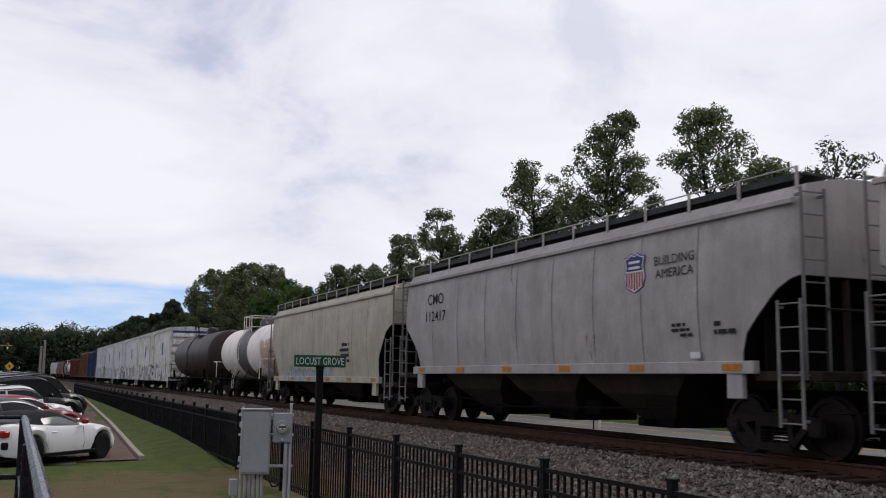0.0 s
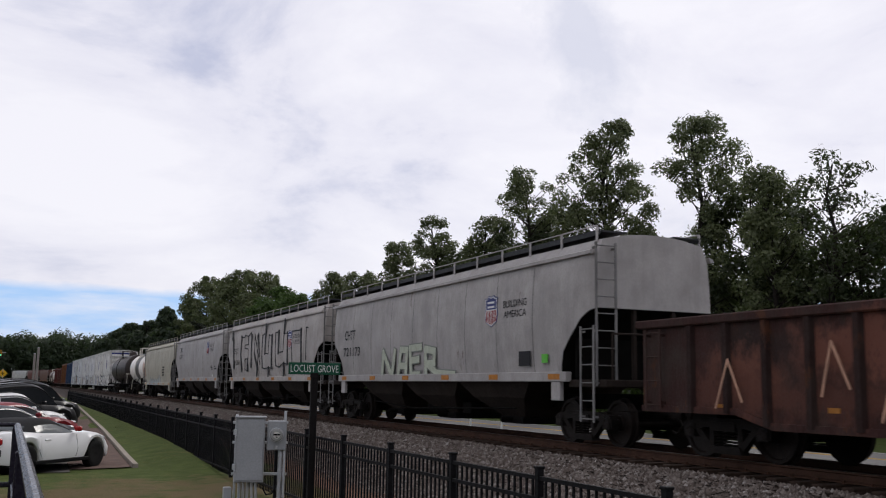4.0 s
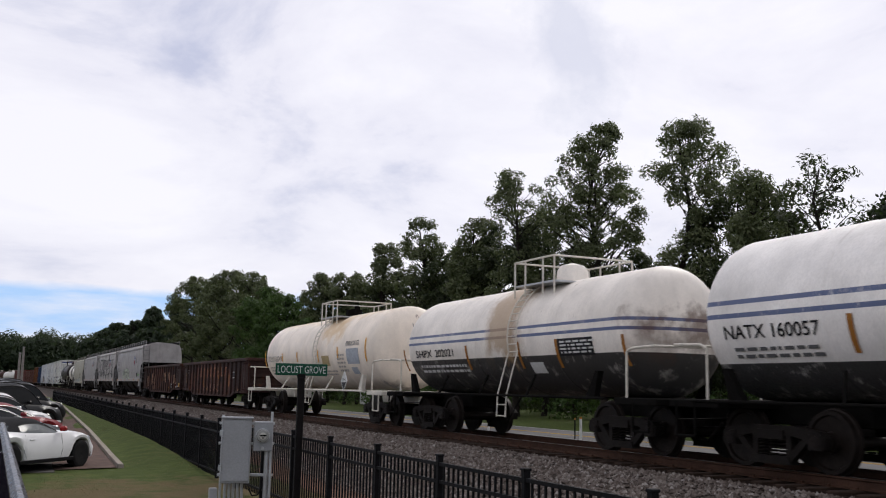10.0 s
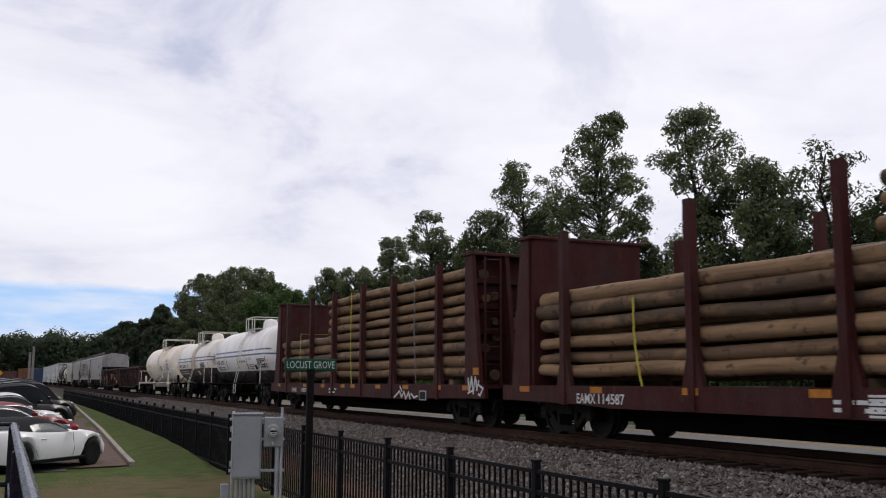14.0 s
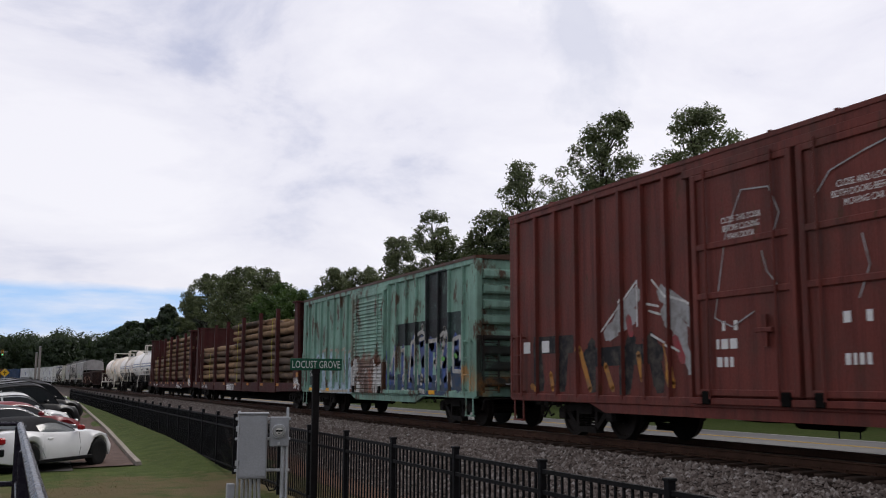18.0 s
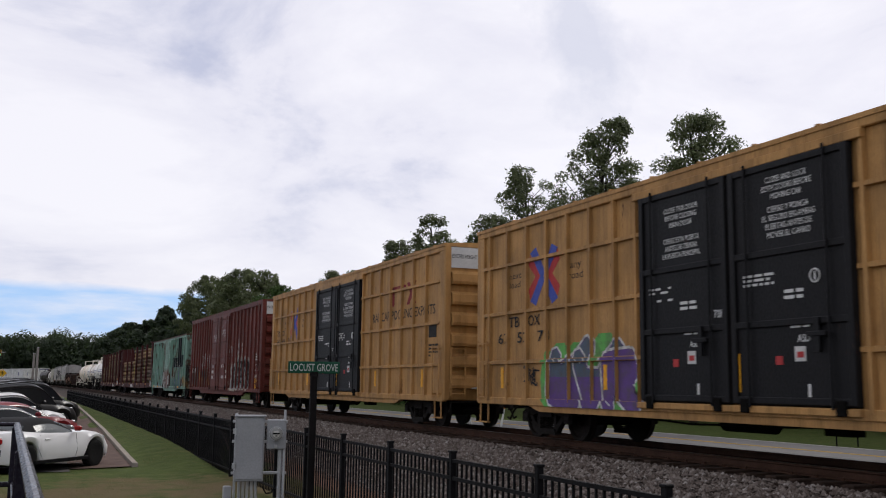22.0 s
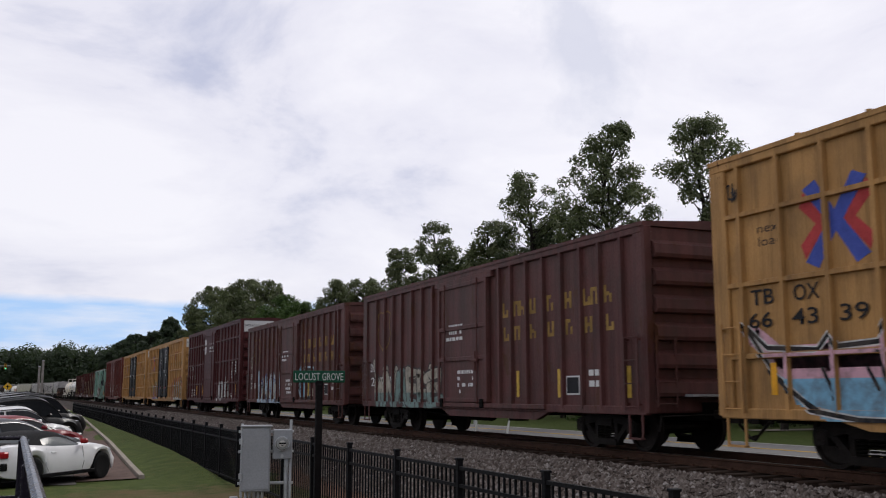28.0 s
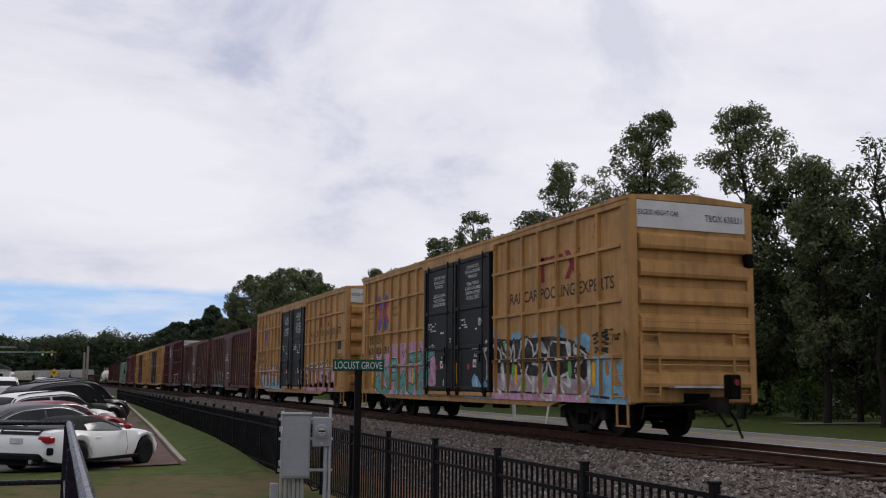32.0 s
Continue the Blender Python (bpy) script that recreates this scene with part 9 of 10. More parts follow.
def tanks():
    R, zc = 1.23, 2.22
    tan, pale = (0.62, 0.43, 0.22), (0.90, 0.80, 0.68)
    car, L, m, mid = tank("off-white acid tank car stained tan, with orange bars", 104.1, 88.1, 102.75, 89.2, R, zc, pale, patches=((2.6, 3.2, 92.9 - 96.1, 95.0 - 96.1, tan), (3.3, 3.7, 90 - 96.1, 102 - 96.1, (0.62, 0.48, 0.28)), (0.9, 1.15, 89.3 - 96.1, 89.9 - 96.1, (0.06, 0.05, 0.04))), rust=0.02, dome=False, plat=94.9)
    on_shell(car, "UTLX", FADEDINK, mid, 102.0, 101.1, 1.95, 2.17, R, zc)
    on_shell(car, "130749", FADEDINK, mid, 100.95, 99.9, 1.95, 2.17, R, zc)
    shell_bars(car, FADEDINK, mid, 101.8, 99.9, 1.45, 1.8, R, zc, 3, 1)
    on_shell(car, "HYDROCHLORIC ACID", GREYINK, mid, 92.2, 90.9, 2.3, 2.45, R, zc)
    shell_patch(car, BLUEGREY, mid, 92.1, 90.95, 1.75, 2.22, R, zc)
    shell_patch(car, BLUEGREY, mid, 91.9, 91.35, 1.45, 1.65, R, zc)
    shell_patch(car, TANPLATE, mid, 94.75, 93.95, 1.72, 2.05, R, zc)
    shell_bars(car, FADEDINK, mid, 94.8, 93.6, 1.4, 1.6, R, zc, 2, 2)
    shell_bars(car, FADEDINK, mid, 93.1, 92.4, 1.5, 2.1, R, zc, 5, 3)
    for y, z0, z1 in ((102.45, 1.75, 2.4), (99.85, 1.95, 2.25), (97.8, 1.9, 2.25), (95.2, 1.85, 2.25), (93.05, 1.9, 2.3), (90.35, 1.8, 2.5)):
        shell_patch(car, REFLECT, mid, y, y - 0.1, z0, z1, R, zc, "reflector")
    head_words(car, "UTLX 130749", GREYINK, mid, 89.2, R, zc, -0.15, 0.85, 2.80, 2.93)
    head_words(car, "- --- - --\n-- -- ---", FADEDINK, mid, 89.2, R, zc, -0.1, 0.7, 2.60, 2.72)
    x = -(R + 0.30)
    d = part("hazard_placard", Geo().prism([(91.3 - mid, 1.22 - 0.3), (91.6 - mid, 1.22), (91.3 - mid, 1.22 + 0.3), (91.0 - mid, 1.22)], "x", x, x + 0.02), WHITEINK, car, "white diamond hazard placard with black lower half")
    part("placard_half", Geo().prism([(91.3 - mid, 0.97), (91.52 - mid, 1.19), (91.08 - mid, 1.19)], "x", x - 0.005, x + 0.01), BLACKINK, d)
    lettering(car, "1789", BLACKINK, 0, -(91.44 - mid), -(91.16 - mid), 1.22, 1.3, x - 0.006)

    blk, blu = (0.012, 0.012, 0.013), (0.08, 0.11, 0.22)
    R, zc = 1.2, 2.16
    mid_ = (87.6 + 75.3) / 2
    car, L, m, mid = tank("white over black tank car with thin blue stripes, rust-stained", 87.6, 75.3, 87.35, 76.4, R, zc, (0.86, 0.80, 0.72),
                          bands=((0.0, 1.75, -9, 9, blk), (2.14, 2.2, -9, 87.2 - mid_, blu), (2.31, 2.37, -9, 87.2 - mid_, blu)), patches=((1.75, 3.5, 80.6 - mid_, 82.2 - mid_, (0.36, 0.24, 0.13)), (1.7, 2.4, 74.5 - mid_, 76.55 - mid_, (0.10, 0.05, 0.03))), rust=0.05, frame=DARK, plat=80.4)
    on_shell(car, "SHPX", BLACKINK, mid, 86.35, 85.3, 1.82, 2.0, R, zc)
    on_shell(car, "202021", BLACKINK, mid, 85.1, 84.0, 1.82, 2.0, R, zc)
    shell_bars(car, WHITEINK, mid, 86.2, 83.5, 1.42, 1.66, R, zc, 2, 4)
    shell_patch(car, BLACKINK, mid, 79.0, 77.7, 1.72, 2.05, R, zc)
    shell_bars(car, WHITEINK, mid, 78.9, 77.8, 1.75, 2.02, R + 0.004, zc, 4, 5)
    shell_patch(car, WHITEINK, mid, 80.3, 79.75, 1.4, 1.62, R, zc)
    for y in (87.2, 83.3, 80.7, 79.1, 76.75):
        shell_patch(car, OLDORANGE, mid, y, y - 0.1, 1.5, 2.05, R, zc, "reflector")
    R, zc = 1.26, 2.22
    mid_ = (74.9 + 62.3) / 2
    car, L, m, mid = tank("clean white over black tank car with blue stripes and a dome", 74.9, 62.3, 74.7, 63.2, R, zc, (0.88, 0.845, 0.80),
                          bands=((0.0, 1.5, -9, 9, blk), (2.16, 2.23, -9, 74.5 - mid_, blu), (2.36, 2.43, 68.0 - mid_, 74.5 - mid_, blu), (2.36, 2.43, 63.4 - mid_, 65.2 - mid_, blu), (2.36, 2.43, 65.4 - mid_, 67.8 - mid_, blu)), rust=0.03, streak=0.2, frame=DARK, plat=67.6)
    on_shell(car, "NATX 160057", BLACKINK, mid, 73.85, 71.9, 1.85, 2.05, R, zc)
    shell_bars(car, GREYINK, mid, 73.7, 72.1, 1.55, 1.75, R, zc, 2, 6)
    shell_patch(car, BLACKINK, mid, 64.9, 63.5, 1.62, 2.0, R, zc)
    shell_bars(car, WHITEINK, mid, 64.8, 63.6, 1.65, 1.98, R + 0.004, zc, 4, 7)
    shell_patch(car, BLACKINK, mid, 65.5, 65.05, 1.55, 1.75, R, zc)
    shell_bars(car, GREYINK, mid, 68.6, 67.2, 1.85, 2.0, R, zc, 1, 8)
    shell_bars(car, GREYINK, mid, 67.0, 65.8, 1.55, 1.8, R, zc, 3, 9)
    for y in (71.4, 68.9, 66.9, 63.4):
        shell_patch(car, OLDORANGE, mid, y, y - 0.1, 1.6, 2.1, R, zc, "reflector")
    head_words(car, "NATX 160057", BLACKINK, mid, 63.2, R, zc, -0.25, 0.75, 2.78, 2.92)
    shell_patch(car, WHITEINK, mid, 66.6, 65.9, 1.95, 2.1, R, zc)
    # the two behind the insulated cars
    tank("plain black tank car with a platform", 236.0, 220.0, 235.0, 221.2, 1.35, 2.3, (0.034, 0.026, 0.023), rust=0.2, frame=DARK, rail=TRUCK)
    tank("white tank car with a broad black band", 219.0, 206.9, 218.6, 207.4, 1.25, 2.25, (0.80, 0.76, 0.70), bands=((0, 9, 211.6 - 212.95, 214.0 - 212.95, (0.05, 0.05, 0.05)),), patches=((1.4, 2.5, 207 - 212.95, 208.8 - 212.95, (0.35, 0.18, 0.10)),), frame=DARK)
    tank("dark brown tank car far up the line", 403.5, 389.0, 402.0, 390.0, 1.3, 2.25, (0.06, 0.03, 0.025), frame=DARK)
    tank("white tank car far up the line", 388.0, 374.0, 387.0, 375.0, 1.3, 2.25, (0.6, 0.58, 0.54), frame=DARK)


FADEDINK = plain("nearly_gone_stencil", (0.42, 0.39, 0.35), 0.6, 0, 0.2)
GREYINK = plain("faded_stencil", (0.12, 0.12, 0.12), 0.6, 0, 0.2)
BLUEGREY = plain("faded_notice", (0.38, 0.41, 0.45), 0.6, 0, 0.2, 9)
TANPLATE = plain("tan_notice", (0.40, 0.31, 0.16), 0.6, 0, 0.2, 9)
OLDORANGE = plain("old_orange_bar", (0.33, 0.14, 0.03), 0.6, 0, 0.25)


def gondola(label, y0, y1, words, seed, top=2.13):
    """An open gondola: ribbed sides that deepen between the trucks, top chord, floor, ends."""
    L, mid = y0 - y1, (y0 + y1) / 2
    car = railcar("gondola", label, mid, L)
    m = paint("gondola_paint", (0.044, 0.0185, 0.0155), 0.45, 0.6, 0.7, 0.7, ref=car,
              patches=((0.9, 1.9, -L * 0.42, L * 0.36, (0.024, 0.015, 0.013)), (1.2, 1.9, -L * 0.1, L * 0.25, (0.16, 0.062, 0.042)), (1.0, 1.7, -L * 0.3, -L * 0.2, (0.17, 0.07, 0.05)), (0.8, 1.5, L * 0.28, L * 0.36, (0.15, 0.06, 0.04)), (0.6, 1.1, -L * 0.3, L * 0.4, (0.09, 0.036, 0.025))))
    dark = paint("gondola_rib_paint", (0.024, 0.0115, 0.010), 0.5, 0.4, 0.5, 0.75, ref=car)
    za, zb_ = 0.70, 0.51
    prof = [(-L / 2, za), (-L / 2 + 2.4, za), (-L / 2 + 3.2, zb_), (L / 2 - 3.2, zb_), (L / 2 - 2.4, za), (L / 2, za), (L / 2, top), (-L / 2, top)]
    for sx in (-1, 1):
        part("side_wall", Geo().prism(prof, "x", sx * 1.50, sx * 1.56), m, car, "dented rusty gondola side")
        part("top_chord", Geo().cbox(min(sx * 1.45, sx * 1.66), max(sx * 1.45, sx * 1.66), -L / 2 - 0.03, L / 2 + 0.03, top - 0.08, top + 0.06, 0.02), m, car)
        rib = mesh_of("rib", Geo().prism([(sx * 1.55, -0.09), (sx * 1.64, -0.05), (sx * 1.64, 0.05), (sx * 1.55, 0.09)], "z", 0.56, top - 0.08), dark)
        short = mesh_of("rib", Geo().prism([(sx * 1.55, -0.09), (sx * 1.64, -0.05), (sx * 1.64, 0.05), (sx * 1.55, 0.09)], "z", 0.72, top - 0.08), dark)
        u = 1.35
        while u < L - 1.0:
            part("rib", rib if 3.0 < u < L - 3.0 else short, None, car, at=(0, near(L, u), 0))
            u += 0.868
        part("bottom_chord", Geo().prism([(a, b + c) for a, b, c in [(p[0], p[1], 0.0) for p in prof[:6]]] + [(p[0], p[1] + 0.1) for p in prof[:6][::-1]], "x", sx * 1.53, sx * 1.60), m, car)
    part("floor", Geo().box(-1.5, 1.5, -L / 2, L / 2, 0.78, 0.86), m, car)
    for s in (-1, 1):
        part("end_wall", Geo().cbox(-1.5, 1.5, s * L / 2 - 0.05, s * L / 2 + 0.05, 0.75, top, 0.01), dark, car)
        for z in (1.05, 1.45, 1.85):
            part("end_rib", Geo().prism([(s * L / 2, z - 0.1), (s * (L / 2 + 0.12), z - 0.05), (s * (L / 2 + 0.12), z + 0.05), (s * L / 2, z + 0.1)], "x", -1.45, 1.45), dark, car)
        part("end_chord", Geo().cbox(-1.64, 1.64, min(s * L / 2 - s * 0.08, s * (L / 2 + 0.14)), max(s * L / 2 - s * 0.08, s * (L / 2 + 0.14)), top - 0.07, top + 0.062, 0.02), m, car)
        u = 0.2 if s > 0 else L - 0.6
        ladder(car, m, L, u, u + 0.4, 0.75, top - 0.1, 4, -1.66, 0.1)
    rnd = random.Random(seed)
    for row in words:
        s, u0, u1, z0, z1, ink = row
        lettering(car, s, ink, L, u0, u1, z0, z1, -1.564, "number_stencil")
    for u in np.linspace(2.0, L - 2.0, 6):
        plate(car, OLDORANGE, L, u + rnd.uniform(-0.1, 0.1), u + 0.22, 0.78, 0.85, -1.567, "reflector")
    underpinnings(car, L, mid, 1.65, zfloor=0.72)
    return car, L


RUSTINK = plain("faded_rust_letter", (0.30, 0.135, 0.075), 0.7, 0, 0.35, 5)
PALEINK = plain("faded_pale_letter", (0.48, 0.28, 0.19), 0.7, 0, 0.35, 5)


def gondolas():
    car, L = gondola("rust-brown open gondola scrawled with white tags", 137.0, 121.85, [], 3)
    for pts in ([(9.5, 1.2), (9.6, 1.7), (9.85, 1.45), (10.05, 1.75), (10.1, 1.15)], [(11.2, 1.3), (11.3, 1.7), (11.6, 1.65), (11.65, 1.2)], [(13.1, 1.1), (13.15, 1.55), (13.45, 1.5), (13.4, 1.2), (13.2, 1.1)], [(13.7, 1.35), (13.8, 1.1), (14.0, 1.05)], [(2.0, 0.8), (2.3, 1.5), (2.6, 0.9)], [(5.2, 0.7), (5.5, 1.6), (5.8, 0.7)], [(4.2, 1.0), (4.4, 1.7), (4.7, 1.1)]):
        stroke(car, PALEINK, L, pts, 0.035, -1.645)
    plate(car, REFLECT, L, 14.4, 14.85, 0.85, 1.08, -1.567, "reflector")
    bars(car, WHITEINK, L, 13.2, 14.4, 0.8, 0.95, 1, -1.567, 3)
    bars(car, WHITEINK, L, 11.9, 12.2, 0.8, 1.05, 3, -1.567, 4)
    w = []
    for ch, u in zip("66582", (6.0, 6.85, 7.7, 8.55, 9.45)):
        w.append((ch, u + 0.08, u + 0.42, 0.72, 1.08, PALEINK))
    car, L = gondola("rust-brown open gondola with large faded letters", 120.6, 104.8, w, 5)
    stencil_blocks(car, RUSTINK, L, [5.1, 5.95, 6.8, 7.65, 8.5, 9.4, 10.25, 11.1], 1.42, 1.86, -1.567, 0.4)
    lettering(car, "H2", WHITEINK, L, 1.1, 1.5, 1.62, 1.8, -1.567)
    for u, z in ((0.9, 1.3), (3.55, 1.15), (6.0, 1.15), (9.6, 1.2), (12.0, 1.2)):
        stroke(car, OLDORANGE, L, [(u, z + 0.28), (u + 0.05, z - 0.2)], 0.08, -1.567, "yellow_bar")
    plate(car, WHITEINK, L, 12.85, 13.3, 1.35, 1.62, -1.567, "data_panel")
    plate(car, BLACKINK, L, 12.88, 13.27, 1.38, 1.59, -1.573, "data_panel")


LOGMATS = []


def log_material(k):
    N = Nodes("pole_wood")
    info = N.n("ObjectInfo")
    base = N.ramp(info.outputs["Random"], [(0.0, (0.065, 0.048, 0.037)), (0.25, (0.105, 0.066, 0.042)), (0.5, (0.165, 0.098, 0.054)), (0.72, (0.25, 0.155, 0.082)), (0.88, (0.13, 0.092, 0.066)), (1.0, (0.09, 0.07, 0.055))])
    g = N.noise(1.0, 6, 0.65, N.scaled((14, 0.7, 14)))
    b = N.noise(3.0, 4, 0.6, N.scaled((1, 0.5, 1)))
    c = N.mix(N.span(g, 0.42, 0.7, 0, 0.6), base, (0.075, 0.052, 0.036))
    c = N.mix(N.span(b, 0.5, 0.66, 0, 0.45), c, (0.33, 0.20, 0.105))
    kn = N.noise(5.0, 3, 0.5, N.scaled((1, 1, 1), (4, 4, 4)))
    c = N.mix(N.span(kn, 0.6, 0.68, 0, 0.7), c, (0.03, 0.02, 0.014))
    return N.done(c, 0.85, 0, g, 0.03, 0.2)


def log_car(label, y0, y1, stakes, bundles, text, straps, seed):
    """A bulkhead flat with stakes, loaded with poles. bundles: (u0, u1, top)."""
    L, mid = y0 - y1, (y0 + y1) / 2
    car = railcar("log_flat_car", label, mid, L)
    m = paint("flat_car_paint", (0.056, 0.0125, 0.0115), 0.35, 0.5, 0.5, 0.65, ref=car)
    zd = 0.98
    for sx in (-1, 1):
        part("side_sill", Geo().prism([(-L / 2, zd), (-L / 2, 0.68), (-L / 2 + 3.2, 0.64), (-L / 2 + 4.2, 0.59), (L / 2 - 4.2, 0.59), (L / 2 - 3.2, 0.64), (L / 2, 0.68), (L / 2, zd)], "x", sx * 1.5, sx * 1.6), m, car)
    part("deck", Geo().box(-1.5, 1.5, -L / 2, L / 2, zd - 0.08, zd), m, car)
    for s in (-1, 1):
        e = s * L / 2
        b = part("bulkhead", Geo().cbox(-1.5, 1.5, min(e - s * 1.25, e - s * 1.15), max(e - s * 1.25, e - s * 1.15), zd, 3.98, 0.01), m, car, "dark red steel bulkhead")
        for x in (-1.5, -0.5, 0.5, 1.5):
            part("bulkhead_post", Geo().prism([(e - s * 1.15, zd), (e - s * 0.35, zd), (e - s * 0.8, 3.98), (e - s * 1.15, 3.98)], "x", x - 0.06, x + 0.06), m, b)
        for z in (1.6, 2.2, 2.8, 3.4):
            part("bulkhead_rail", Geo().box(-1.44, 1.44, min(e - s * 1.15, e - s * 1.02), max(e - s * 1.15, e - s * 1.02), z - 0.06, z + 0.06), m, b)
        part("bulkhead_cap", Geo().cbox(-1.62, 1.62, min(e - s * 1.3, e - s * 0.75), max(e - s * 1.3, e - s * 0.75), 3.96, 4.03, 0.01), m, b)
        end_ladder(car, m, L - 1.3, -1.3, -0.85, zd, 3.9, 8, s)
    for u in stakes:
        for sx in (-1, 1):
            part("stake", Geo().prism([(sx * 1.48, near(L, u) - 0.10), (sx * 1.64, near(L, u) - 0.08), (sx * 1.64, near(L, u) + 0.08), (sx * 1.48, near(L, u) + 0.10)], "z", 0.62, 3.92)
                 .prism([(near(L, u) - 0.28, zd - 0.05), (near(L, u) + 0.28, zd - 0.05), (near(L, u) + 0.09, zd + 0.6), (near(L, u) - 0.09, zd + 0.6)], "x", sx * 1.50, sx * 1.60), m, car)
    # the load
    rnd = random.Random(seed)
    for (u0, u1, top, *rest) in bundles:
        ln = u1 - u0
        meshes = []
        for k in range(5):
            g = Geo()
            n, rings = 12, []
            wob = [rnd.uniform(-0.035, 0.035) for _ in range(8)]
            thick = (0.155, 0.135, 0.165, 0.122, 0.148)[k]
            for j in range(8):
                y = ln * (j / 7 - 0.5)
                r = thick - 0.02 * (j / 7) + rnd.uniform(-0.007, 0.007)
                rings.append([(wob[j] + r * math.cos(6.2832 * i / n), y, r * math.sin(6.2832 * i / n)) for i in range(n)])
            rings = [[(p[0] * 0.8, p[1] - 0.03, p[2] * 0.8) for p in rings[0]]] + rings + [[(p[0] * 0.8, p[1] + 0.03, p[2] * 0.8) for p in rings[-1]]]
            meshes.append(mesh_of("pole", g.loft(rings), LOGMATS[0], True))
        z, row = rest[0] if rest else zd + 0.26, 0
        while z < top:
            for i in range(9):
                x = -1.33 + 0.315 * i + (0.06 if row % 2 else 0)
                if x > 1.36:
                    continue
                q = part("pole", meshes[rnd.randrange(5)], None, car, at=((x + rnd.uniform(-0.02, 0.02)) * Geo.wide, near(L, (u0 + u1) / 2) + rnd.uniform(-0.28, 0.28) * (1 if 0.2 < (u0 / L) else 0.4), (z + rnd.uniform(-0.035, 0.035)) * Geo.tall))
                q.rotation_euler = (rnd.uniform(-0.003, 0.003), rnd.uniform(0, 6.28), rnd.choice((0, math.pi)) + rnd.uniform(-0.004, 0.004))
            z += 0.293
            row += 1
        for u in () if rest else (u0 + 1.0, u1 - 1.0):
            part("bunk_timber", Geo().box(-1.4, 1.4, near(L, u) - 0.1, near(L, u) + 0.1, zd, zd + 0.12), LOGMATS[0], car)
    for u, top, col in straps:
        g = Geo().box(-1.51, 1.51, near(L, u) - 0.028, near(L, u) + 0.028, top + 0.12, top + 0.127)
        for k in range(6):
            z0, z1 = top + 0.12 - (top - 0.8) * k / 6, top + 0.12 - (top - 0.8) * (k + 1) / 6
            d0, d1 = -0.35 * (k / 6) ** 2, -0.35 * ((k + 1) / 6) ** 2
            g.prism([(near(L, u) + d0 - 0.028, z0), (near(L, u) + d0 + 0.028, z0), (near(L, u) + d1 + 0.028, z1), (near(L, u) + d1 - 0.028, z1)], "x", -1.515 - 0.015 * k, -1.509 - 0.015 * k)
        part("strap", g, col, car, "yellow webbing strap" if col is STRAP else "grey cable")
    for s, u0, u1, z0, z1 in text:
        lettering(car, s, WHITEINK, L, u0, u1, z0, z1, -1.606, "number_stencil")
    part("belly_sill", Geo().prism([(-L / 2 + 2.9, 0.66), (-L / 2 + 3.6, 0.20), (L / 2 - 3.6, 0.20), (L / 2 - 2.9, 0.66)], "x", -0.4, 0.4), DARK, car, "black fish-bellied sill under the deck")
    for u in (1.1, 4.75, 7.0, 9.2, 10.2, 12.5, 14.7, 16.9, 18.6) if L < 21 else np.linspace(0.8, L - 0.9, 9):
        plate(car, ORANGE, L, u, u + 0.4, 0.85, 0.96, -1.603, "reflector")
    plate(car, ORANGE, L, L - 0.62, L - 0.32, 1.2, 1.36, -1.60, "reflector")
    tag_marks(car, L, seed)
    bars(car, WHITEINK, L, L * 0.4, L * 0.44, 0.65, 0.85, 2, -1.604, seed)
    underpinnings(car, L, mid, 2.0, zfloor=0.7)
    return car, L


STRAP = plain("yellow_strap", (0.42, 0.37, 0.045), 0.7, 0, 0.15)


def tag_marks(car, L, seed):
    """A white scrawl at the end of the sill."""
    foot = [[(-0.88, 1.12), (-0.82, 0.82), (-0.69, 1.15), (-0.6, 0.79), (-0.49, 1.15)], [(-0.45, 1.09), (-0.41, 0.86), (-0.31, 1.06)], [(-0.27, 0.96), (-0.09, 0.9), (-0.24, 0.74), (-0.32, 0.78)], [(-0.88, 0.79), (-0.6, 0.86)]]
    mid_ = [[(-5.75, 0.62), (-5.33, 0.8), (-5.17, 0.63), (-5.01, 0.79), (-4.86, 0.6), (-4.67, 0.77), (-4.55, 0.61)], [(-4.48, 0.73), (-4.26, 0.64), (-4.04, 0.68)], [(-5.3, 0.92), (-5.17, 0.8)]]
    for pts in foot + (mid_ if seed == 5 else []):
        stroke(car, WHITEINK, L, [(L + u, z) for u, z in pts], 0.045, -1.606)


